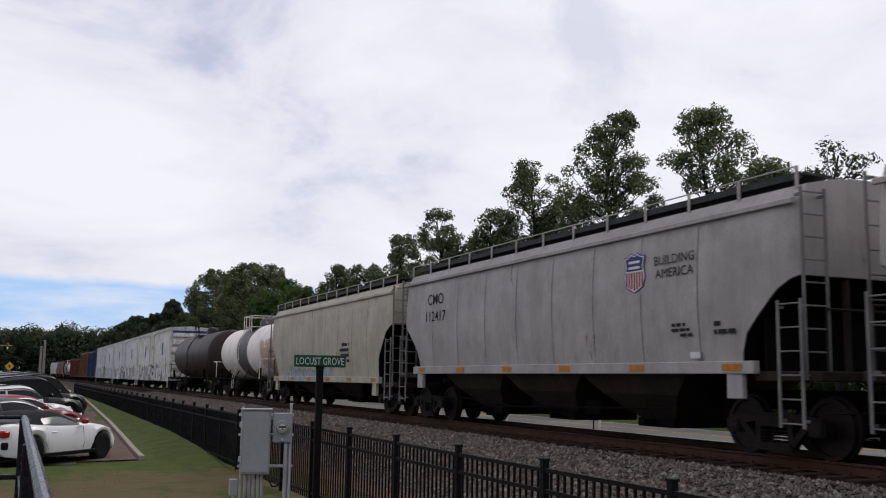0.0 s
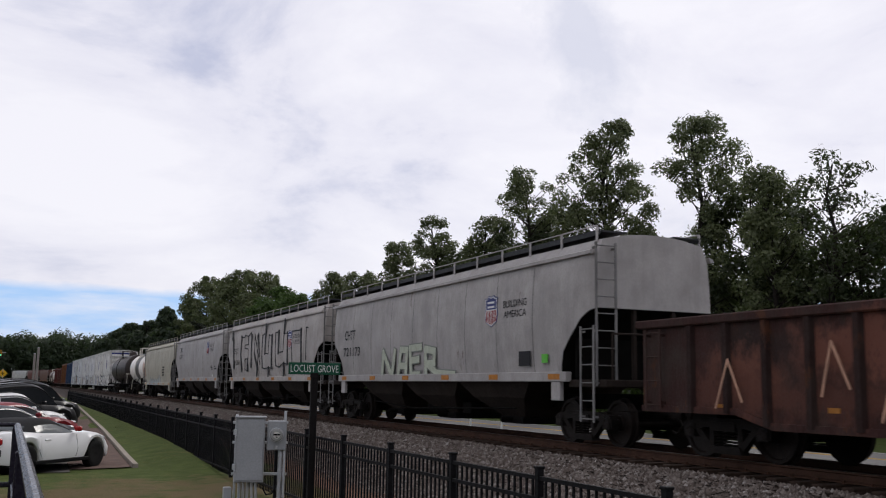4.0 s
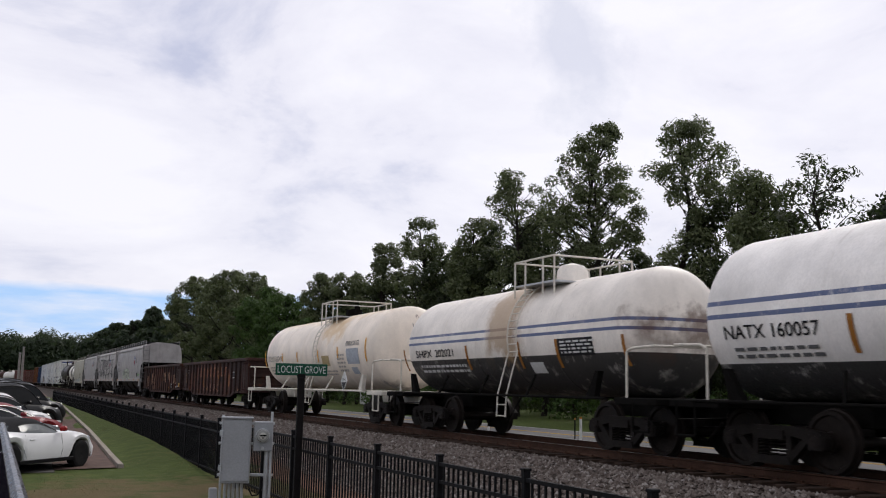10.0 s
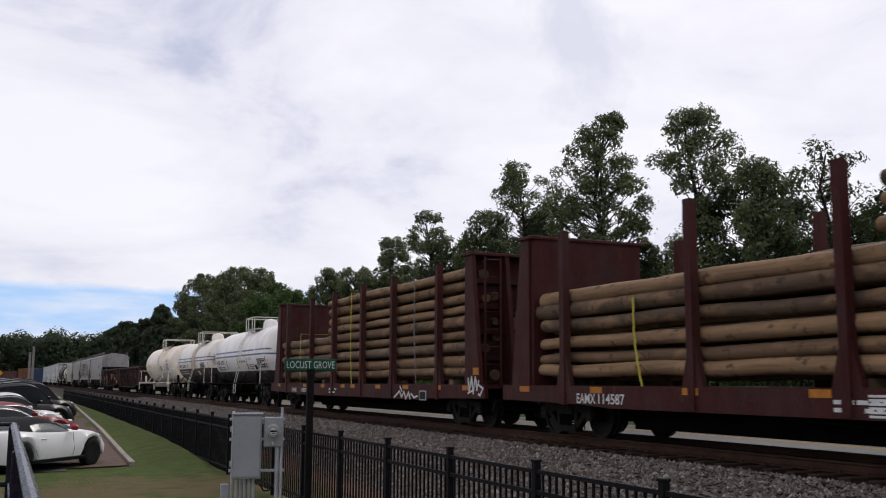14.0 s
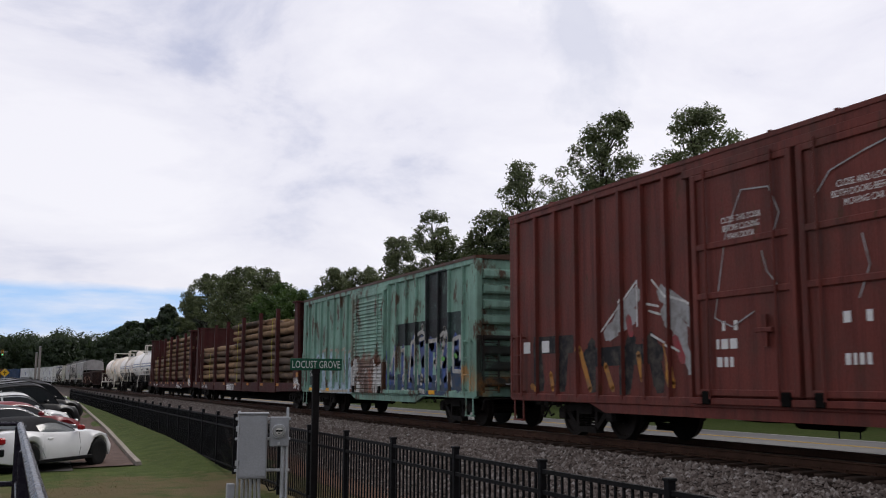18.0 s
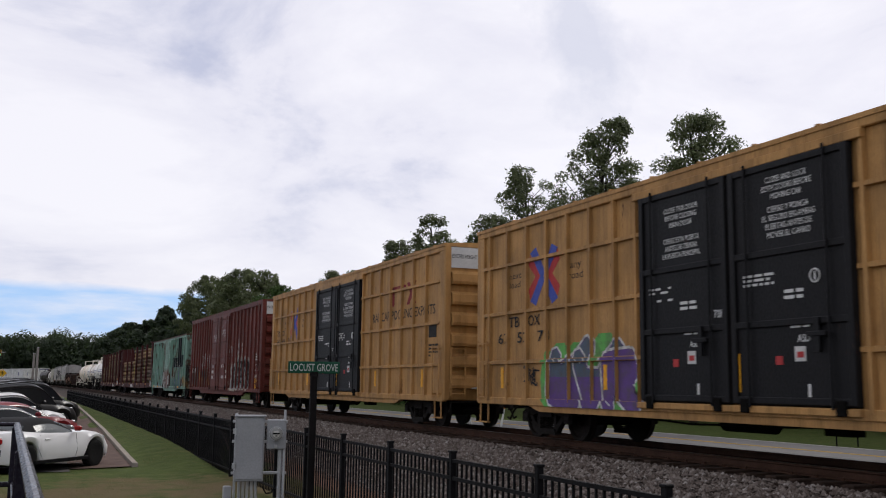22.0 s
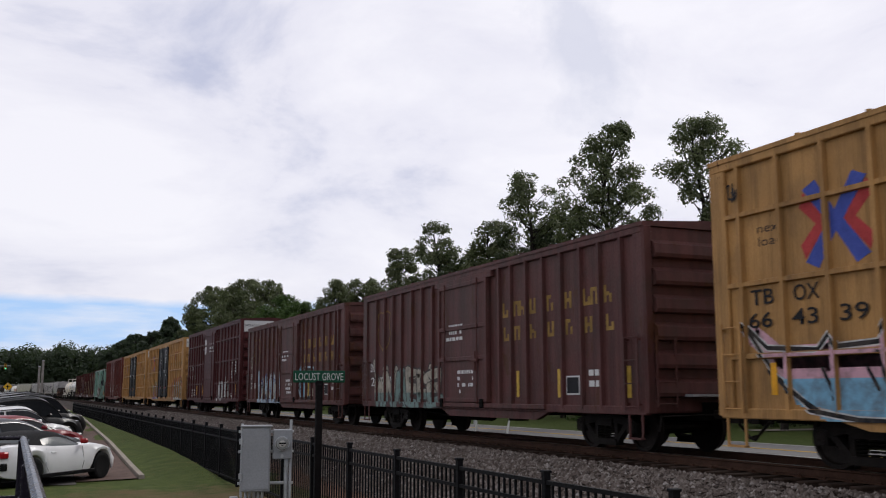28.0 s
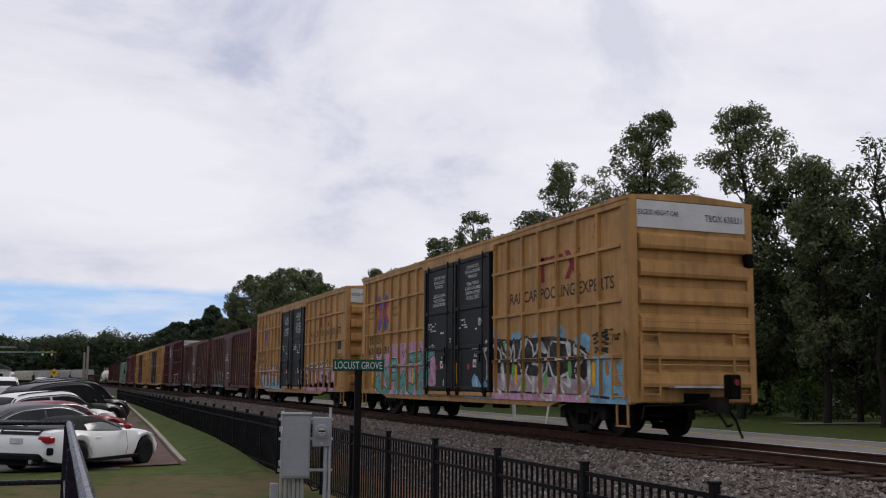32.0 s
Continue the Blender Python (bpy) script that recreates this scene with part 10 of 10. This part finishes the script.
def log_cars():
    LOGMATS.append(log_material(0))
    car, L = log_car("dark red bulkhead flat car loaded with long wooden poles", 61.3, 41.5, [2.4, 5.6, 8.25, 11.15, 13.8, 17.05], [(1.4, 7.6, 2.55), (7.15, 18.5, 3.65)], [("EAMX", 3.25, 3.9, 0.68, 0.82), ("118074", 4.5, 5.4, 0.68, 0.82)], [(4.0, 2.62, STRAP), (9.9, 3.65, STRAP), (15.3, 3.65, GREYINK)], 5)
    plate(car, WHITEINK, L, 15.9, 16.35, 0.58, 0.82, -1.603, "data_panel")
    plate(car, BLACKINK, L, 15.93, 16.32, 0.6, 0.8, -1.609, "data_panel")
    car, L = log_car("dark red bulkhead flat car loaded with pale wooden poles", 40.5, 16.6, [2.6, 6.6, 9.8, 13.5, 17.0, 20.1], [(1.35, 10.9, 2.72), (5.2, 11.2, 3.0, 3.0), (10.4, 16.6, 3.62), (16.2, 22.4, 3.3)], [("EAMX", 3.1, 3.75, 0.66, 0.84), ("114587", 3.85, 4.7, 0.66, 0.84)], [(4.9, 2.36, STRAP), (12.1, 3.62, STRAP), (19.0, 3.42, STRAP)], 9)
    # company mark as plain white bars
    g = Geo()
    for k in range(6):
        g.box(-1.608, -1.60, near(L, 11.05), near(L, 10.15), 0.62 + 0.05 * k, 0.65 + 0.05 * k)
    part("company_mark", g, WHITEINK, car, "white striped company mark")
    g = Geo()
    for a in (11.12, 11.38, 11.6):
        g.box(-1.608, -1.60, near(L, a + 0.1), near(L, a), 0.62, 0.9)
    g.box(-1.609, -1.60, near(L, 11.7), near(L, 11.6), 0.62, 0.68)
    part("company_mark", g, WHITEINK, car)


def motions():
    """The train rolls away along the track; the wheels turn while they pass close by."""
    steps = [k * 0.5 for k in range(65)]
    for car, s in CARS:
        walk(car, [(t, pose(*on_track(s + rolled(t))[:2], 0, 0, 0, on_track(s + rolled(t))[2])) for t in steps])
    for ws, (x, y, z), s in WHEELS:
        near_by = [k for k in range(0, 961) if -14 < s + rolled(k / 30) < 42]
        if len(near_by) < 3:
            continue
        rows = []
        s0 = rolled(near_by[0] / 30)
        for k in near_by:
            rows.append((k / 30, pose(x, y, z, -math.degrees((rolled(k / 30) - s0) / 0.45))))
        if near_by[0] > 0:
            rows.insert(0, (0.0, rows[0][1]))
        if near_by[-1] < 960:
            rows.append((32.0, rows[-1][1]))
        walk(ws, rows)


# ---- parked vehicles ----
# paler than GLASS: sky reflected in the roadster's windows, put in the colour
WINDOWPALE = plain("reflection_toned_glass", (0.06, 0.07, 0.072), 0.1, 0, 0.1, spec=0.3)
GLASS = plain("car_glass", (0.012, 0.014, 0.016), 0.12, 0, 0.15, spec=0.16)
RUBBER = plain("tyre_rubber", (0.012, 0.012, 0.012), 0.85, 0, 0.2, 20)
RIM = plain("dark_rim", (0.010, 0.010, 0.011), 0.5, 0.0, 0.2)
RIMSILVER = plain("silver_rim", (0.32, 0.32, 0.33), 0.35, 0.8, 0.1)
TAIL = plain("tail_lamp", (0.30, 0.01, 0.012), 0.2, 0, 0.15)
HEAD = plain("head_lamp", (0.20, 0.21, 0.22), 0.1, 0, 0.1)
SOFTTOP = plain("soft_top", (0.012, 0.012, 0.013), 0.85, 0, 0.2, 30)
PLATE = plain("plate_white", (0.5, 0.5, 0.5), 0.5)


def car_paint(name, c):
    N = Nodes(name)
    d = N.noise(3, 4)
    m = N.done(N.mix(N.span(d, 0.35, 0.7, 0, 0.25), c, tint(c, 0.8)), 0.4, 0, None, 0, 0.18)
    N.b.inputs["Coat Weight"].default_value = 0.12
    N.b.inputs["Coat Roughness"].default_value = 0.12
    return m


def wheel(parent, x, y, r, rim, s):
    t = part("wheel", Geo().lathe([(-0.10, r * 0.66), (-0.11, r * 0.85), (-0.09, r * 0.97), (-0.05, r), (0.05, r), (0.09, r * 0.97), (0.11, r * 0.85), (0.10, r * 0.66)], 26, "y", (0, 0, 0)), RUBBER, parent, smooth=True, at=(x, y, r))
    g = Geo().lathe([(s * 0.085, r * 0.68), (s * 0.10, r * 0.68), (s * 0.10, r * 0.6), (s * 0.085, r * 0.6)], 24, "y")
    for k in range(10):
        a = k * 0.6283
        g.prism([(math.cos(a - 0.05) * r * 0.63, math.sin(a - 0.05) * r * 0.63), (math.cos(a + 0.05) * r * 0.63, math.sin(a + 0.05) * r * 0.63), (math.cos(a + 0.25) * r * 0.12, math.sin(a + 0.25) * r * 0.12), (math.cos(a - 0.25) * r * 0.12, math.sin(a - 0.25) * r * 0.12)], "y", s * 0.07, s * 0.095)
    g.cyl((0, s * 0.05, 0), (0, s * 0.10, 0), r * 0.14, 12)
    part("rim", g, rim, t)
    part("brake_disc", Geo().cyl((0, s * 0.03, 0), (0, s * 0.05, 0), r * 0.62, 20), RIM, t)


SHAPES = {
    # station: x, bottom, belt, half width low, half width belt; then the cabin: x, roof height, half width
    "roadster": dict(r=0.31, ax=(1.25, -1.06), w=0.87, body=[(-1.98, 0.42, 0.70, 0.60, 0.62), (-1.9, 0.28, 0.86, 0.76, 0.74), (-1.6, 0.22, 0.90, 0.85, 0.82), (-1.05, 0.20, 0.88, 0.87, 0.85), (-0.4, 0.18, 0.84, 0.86, 0.83), (0.3, 0.18, 0.82, 0.86, 0.83), (0.8, 0.18, 0.83, 0.86, 0.83), (1.3, 0.2, 0.80, 0.86, 0.82), (1.75, 0.22, 0.70, 0.80, 0.72), (2.0, 0.3, 0.58, 0.62, 0.52)],
                     cabin=[(-1.15, 0.86, 0.70), (-0.85, 1.05, 0.57), (-0.45, 1.13, 0.55), (0.05, 1.11, 0.55), (0.75, 0.82, 0.70)], soft=True),
    "sedan": dict(r=0.33, ax=(1.42, -1.38), w=0.92, body=[(-2.38, 0.45, 0.85, 0.68, 0.66), (-2.28, 0.3, 1.0, 0.84, 0.78), (-1.8, 0.24, 1.02, 0.91, 0.86), (-1.0, 0.2, 0.98, 0.92, 0.88), (0.0, 0.2, 0.95, 0.92, 0.88), (0.9, 0.2, 0.95, 0.92, 0.87), (1.5, 0.22, 0.90, 0.91, 0.84), (2.1, 0.25, 0.78, 0.84, 0.74), (2.36, 0.35, 0.62, 0.66, 0.56)],
                  cabin=[(-1.9, 0.98, 0.74), (-1.15, 1.25, 0.60), (-0.4, 1.33, 0.62), (0.35, 1.30, 0.61), (1.2, 0.93, 0.76)], soft=False),
    "wagon": dict(r=0.34, ax=(1.36, -1.3), w=0.92, body=[(-2.22, 0.5, 0.95, 0.70, 0.70), (-2.14, 0.34, 1.04, 0.86, 0.80), (-1.6, 0.26, 1.06, 0.92, 0.87), (-0.8, 0.24, 1.03, 0.92, 0.88), (0.2, 0.24, 1.0, 0.92, 0.88), (1.0, 0.24, 0.98, 0.92, 0.87), (1.55, 0.26, 0.92, 0.91, 0.84), (2.0, 0.28, 0.82, 0.84, 0.74), (2.26, 0.38, 0.66, 0.66, 0.58)],
                  cabin=[(-2.1, 1.03, 0.76), (-1.75, 1.40, 0.64), (-0.6, 1.53, 0.64), (0.35, 1.50, 0.63), (1.15, 0.99, 0.76)], soft=False),
    "suv": dict(r=0.37, ax=(1.42, -1.36), w=0.95, body=[(-2.32, 0.5, 1.05, 0.74, 0.76), (-2.25, 0.38, 1.14, 0.90, 0.84), (-1.7, 0.3, 1.15, 0.95, 0.89), (-0.8, 0.28, 1.12, 0.95, 0.9), (0.2, 0.28, 1.10, 0.95, 0.9), (1.0, 0.28, 1.08, 0.95, 0.89), (1.6, 0.3, 1.03, 0.94, 0.86), (2.1, 0.32, 0.92, 0.86, 0.78), (2.34, 0.42, 0.75, 0.68, 0.62)],
                cabin=[(-2.2, 1.13, 0.80), (-1.95, 1.58, 0.70), (-0.7, 1.79, 0.70), (0.5, 1.75, 0.69), (1.25, 1.08, 0.80)], soft=False)}


def rounded(rows, q):
    """The rows read at q along them, through a smooth curve."""
    i = min(len(rows) - 2, int(q))
    f = q - i
    p = [np.array(rows[min(len(rows) - 1, max(0, k))], float) for k in range(i - 1, i + 3)]
    return tuple(0.5 * (2 * p[1] + (p[2] - p[0]) * f + (2 * p[0] - 5 * p[1] + 4 * p[2] - p[3]) * f ** 2 + (3 * p[1] - p[0] - 3 * p[2] + p[3]) * f ** 3))


def vehicle(kind, label, colour, x, y, heading, rim=None, z=None):
    c = SHAPES[kind]
    v = thing("car", label, "car", "cars in the lot", (x, y, (level(x, y) if z is None else z) + 0.035), heading)
    paintm = car_paint("car_paint", colour)
    tab = np.array(c["body"])
    r = c["r"]
    xs = set(np.round(np.linspace(tab[0, 0], tab[-1, 0], 30), 3))
    for ax in c["ax"]:
        xs |= set(np.round(ax + (r + 0.045) * np.cos(np.linspace(0, math.pi, 13)), 3))
    rings = []
    for px in sorted(xs):
        zb_, zt, wl, wb = (float(np.interp(px, tab[:, 0], tab[:, k])) for k in (1, 2, 3, 4))
        for ax in c["ax"]:
            d = abs(px - ax)
            if d < r + 0.05:
                zb_ = max(zb_, r + math.sqrt(max(0.0, (r + 0.05) ** 2 - d * d)))
        zm = zb_ + (zt - zb_) * 0.5
        half = [(wl * 0.97, zb_), (wl, zb_ + (zt - zb_) * 0.12), (wl * 1.01, zm), (wb * 1.0, zt - 0.09), (wb * 0.95, zt - 0.02), (wb * 0.6, zt + 0.015)]
        rings.append([(px, -p, q) for p, q in half] + [(px, p, q) for p, q in half[::-1]])
    part("body", Geo().loft(rings), paintm, v, "", True)
    part("underbody", Geo().box(tab[0, 0] + 0.15, tab[-1, 0] - 0.15, -c["w"] + 0.24, c["w"] - 0.24, 0.17, 0.62), RUBBER, v)
    cab = c["cabin"]
    zb_ = 0.72 if kind == "roadster" else (1.0 if kind == "suv" else 0.85)

    def half_ring(q):
        px, zr, wr = rounded(cab, q)
        wb = c["w"] * 0.90
        return px, [(wb, zb_), (wb - (wb - wr) * 0.25, zb_ + (zr - zb_) * 0.3), (wr + 0.04, zr - 0.09), (wr * 0.85, zr - 0.015), (wr * 0.4, zr)]

    def skin(q, u, lift):
        """A point of the cabin: q along it, u from its foot over the side to the roof's middle."""
        px, h = half_ring(q)
        h = h + [(-h[-1][0], h[-1][1])] + [(-a, b) for a, b in h[:-1][::-1]]
        k = min(len(h) - 2, int(u))
        a, b = h[k], h[k + 1]
        mid = h[4][1] - 0.3
        y, z = a[0] + (b[0] - a[0]) * (u - k), a[1] + (b[1] - a[1]) * (u - k)
        n = math.hypot(y, z - mid) or 1.0
        return px, y + lift * y / n, z + lift * (z - mid) / n

    def pane(name, q0, q1, u0, u1, side, material, label="", lift=0.010):
        qs, us = np.linspace(q0, q1, 11), np.linspace(u0, u1, 7)
        vs = [(p[0], side * p[1], p[2]) for p in (skin(q, u, lift) for q in qs for u in us)]
        fs = [(a * 7 + b, a * 7 + b + 1, a * 7 + b + 8, a * 7 + b + 7) for a in range(10) for b in range(6)]
        part(name, Geo().add(vs, fs if side > 0 else [f[::-1] for f in fs]), material, v, label, True)
    rr = []
    for q in np.linspace(0, len(cab) - 1, 25):
        px, h = half_ring(q)
        rr.append([(px, -a, b) for a, b in h] + [(px, a, b) for a, b in h[::-1]])
    part("cabin", Geo().loft(rr), SOFTTOP if c["soft"] else paintm, v, "black fabric top" if c["soft"] else "", True)
    for s in (-1, 1):
        if c["soft"]:
            pane("side_window", 1.45, 3.62, 0.72, 1.80, s, WINDOWPALE, "side window, sky reflection put in its pale colour")
            part("sill_trim", Geo().cbox(-0.85, 0.95, s * 0.862 - 0.02, s * 0.862 + 0.02, 0.19, 0.27, 0.01), BLACK, v)
        else:
            pane("side_window", 0.45, 1.93, 0.62, 1.82, s, GLASS, "tinted side window")
            pane("side_window", 2.0, 3.72, 0.62, 1.82, s, GLASS, "tinted side window")
            part("window_trim", Geo().tube([(p[0], s * p[1], p[2]) for p in (skin(q, 1.93, 0.012) for q in np.linspace(0.3, 3.85, 22))], 0.011), RIMSILVER if kind == "sedan" else BLACK, v)
    pane("rear_window", 0.16, 0.86, 2.5, 6.5, 1, WINDOWPALE if c["soft"] else GLASS, "rear window")
    pane("windscreen", 3.12, 3.9, 2.4, 6.6, 1, GLASS, "windscreen")
    if kind in ("wagon", "suv"):
        for s in (-1, 1):
            part("roof_rail", Geo().tube([(p[0], s * p[1], p[2] + 0.03) for p in (skin(q, 2.9, 0.0) for q in np.linspace(1.0, 2.9, 12))], 0.018), BLACK, v)
    for s in (-1, 1):
        for ax in c["ax"]:
            wheel(v, ax, s * (c["w"] - 0.115), c["r"], rim or RIMSILVER, s)
        zb_ = c["body"][4][2]
        xr = c["body"][1][0]
        part("mirror", Geo().cbox(0.46, 0.58, s * (c["w"] + 0.0) - 0.08, s * (c["w"] + 0.0) + 0.08, zb_ + 0.0, zb_ + 0.11, 0.03), MIRRORRED if kind == "roadster" else paintm, v)
        part("tail_light", Geo().cbox(xr - 0.06, xr + 0.12, s * 0.66 - 0.16, s * 0.66 + 0.16, zb_ - 0.20, zb_ - 0.06, 0.03), TAIL, v, "red tail light")
        xf = c["body"][-2][0]
        part("head_light", Geo().cbox(xf - 0.28, xf - 0.02, s * 0.62 - 0.12, s * 0.62 + 0.12, zb_ - 0.26, zb_ - 0.15, 0.03), HEAD, v)
        part("door_handle", Geo().cbox(-0.55, -0.38, s * c["w"] * 0.965 - 0.02, s * c["w"] * 0.965 + 0.02, zb_ - 0.16, zb_ - 0.13, 0.008), paintm, v)
        part("door_gap", Geo().tube([(-0.68, s * (c["w"] * 0.955), zb_ - 0.05), (-0.72, s * (c["w"] + 0.0), 0.45), (-0.6, s * (c["w"] - 0.01), 0.28)], 0.004), BLACK, v)
        part("door_gap", Geo().tube([(0.52, s * (c["w"] * 0.955), zb_ - 0.06), (0.55, s * (c["w"] + 0.0), 0.45), (0.5, s * (c["w"] - 0.01), 0.28)], 0.004), BLACK, v)
    xr = c["body"][0][0]
    if kind == "roadster":
        part("boot_lid", Geo().add([(-1.80, -0.55, 0.917), (-1.80, 0.55, 0.917), (-1.20, 0.60, 0.917), (-1.20, -0.60, 0.917), (-1.93, -0.50, 0.80), (-1.93, 0.50, 0.80)], [(0, 1, 2, 3), (4, 5, 1, 0)]), SOFTTOP, v, "matt black boot lid")
        for e in (-1, 1):
            part("bumper_vent", Geo().cbox(-1.93, -1.80, e * 0.76 - 0.05, e * 0.76 + 0.05, 0.40, 0.55, 0.02), BLACK, v)
    part("rear_bumper", Geo().cbox(xr - 0.04, xr + 0.25, -0.62, 0.62, 0.26, 0.44, 0.05), BLACK, v)
    part("number_plate", Geo().cbox(xr - 0.03, xr + 0.02, -0.16, 0.16, 0.62, 0.74, 0.01), PLATE, v)
    part("exhaust", Geo().cyl((xr - 0.06, -0.42, 0.27), (xr + 0.2, -0.42, 0.27), 0.045, 10), RIMSILVER, v)
    return v


MIRRORRED = plain("red_mirror", (0.30, 0.02, 0.02), 0.3)


def parking():
    white, red, black, grey = (0.72, 0.72, 0.72), (0.17, 0.012, 0.018), (0.008, 0.008, 0.009), (0.05, 0.052, 0.056)
    silver = (0.045, 0.048, 0.056)
    rows = [("roadster", "white two-seat roadster with black soft top and dark wheels", white, 0.53, 23.9, RIM), ("sedan", "dark blue-grey four-door sedan car", silver, -0.1, 26.9, None), ("sedan", "dark red sedan with a low nose", red, 0.15, 30.3, None), ("wagon", "white crossover car with dark windows", white, 0.12, 34.6, None),
            ("suv", "large black sport utility car", black, 0.5, 38.0, None), ("suv", "large black sport utility car", black, 1.0, 44.4, None), ("sedan", "dark grey four-door sedan car", grey, 0.8, 48.2, None), ("suv", "large black sport utility car", black, 0.9, 52.2, None), ("sedan", "dark red four-door sedan car", red, 0.6, 54.0, None), ("suv", "dark grey sport utility car", grey, 0.7, 58.0, None), ("sedan", "black four-door sedan car", black, 0.8, 62.0, None)]
    for k, l, c, x, y, rim in rows:
        vehicle(k, l, c, 1.03 * x - (0.0 if k == "roadster" else 0.26), y - 0.15, 50 if k == "roadster" else 40, rim)
    vehicle("suv", "white sport utility car with a dark rear window", white, -3.5, 77, 95)
    vehicle("sedan", "black sedan parked across the lot", black, -5.0, 66, 92)
    vehicle("suv", "small white car on the street", white, -1.9, 132, 95)
    vehicle("suv", "dark grey sport utility car parked across the lot", grey, -8.5, 92, 92)

ground()
roads()
fence()
place_sign()
electric_boxes()
hand_rail()
parking()
far_things()
woods()
# the rolling stock is drawn a little low and wide; these bring it to its true size
Geo.tall, Geo.wide = 1.053, 0.90
boxcars()
Geo.wide = 0.93
hoppers()
gondolas()
log_cars()
Geo.wide = 1.053
tanks()
Geo.tall, Geo.wide = 1.0, 1.0
track()
grass_tufts()
motions()
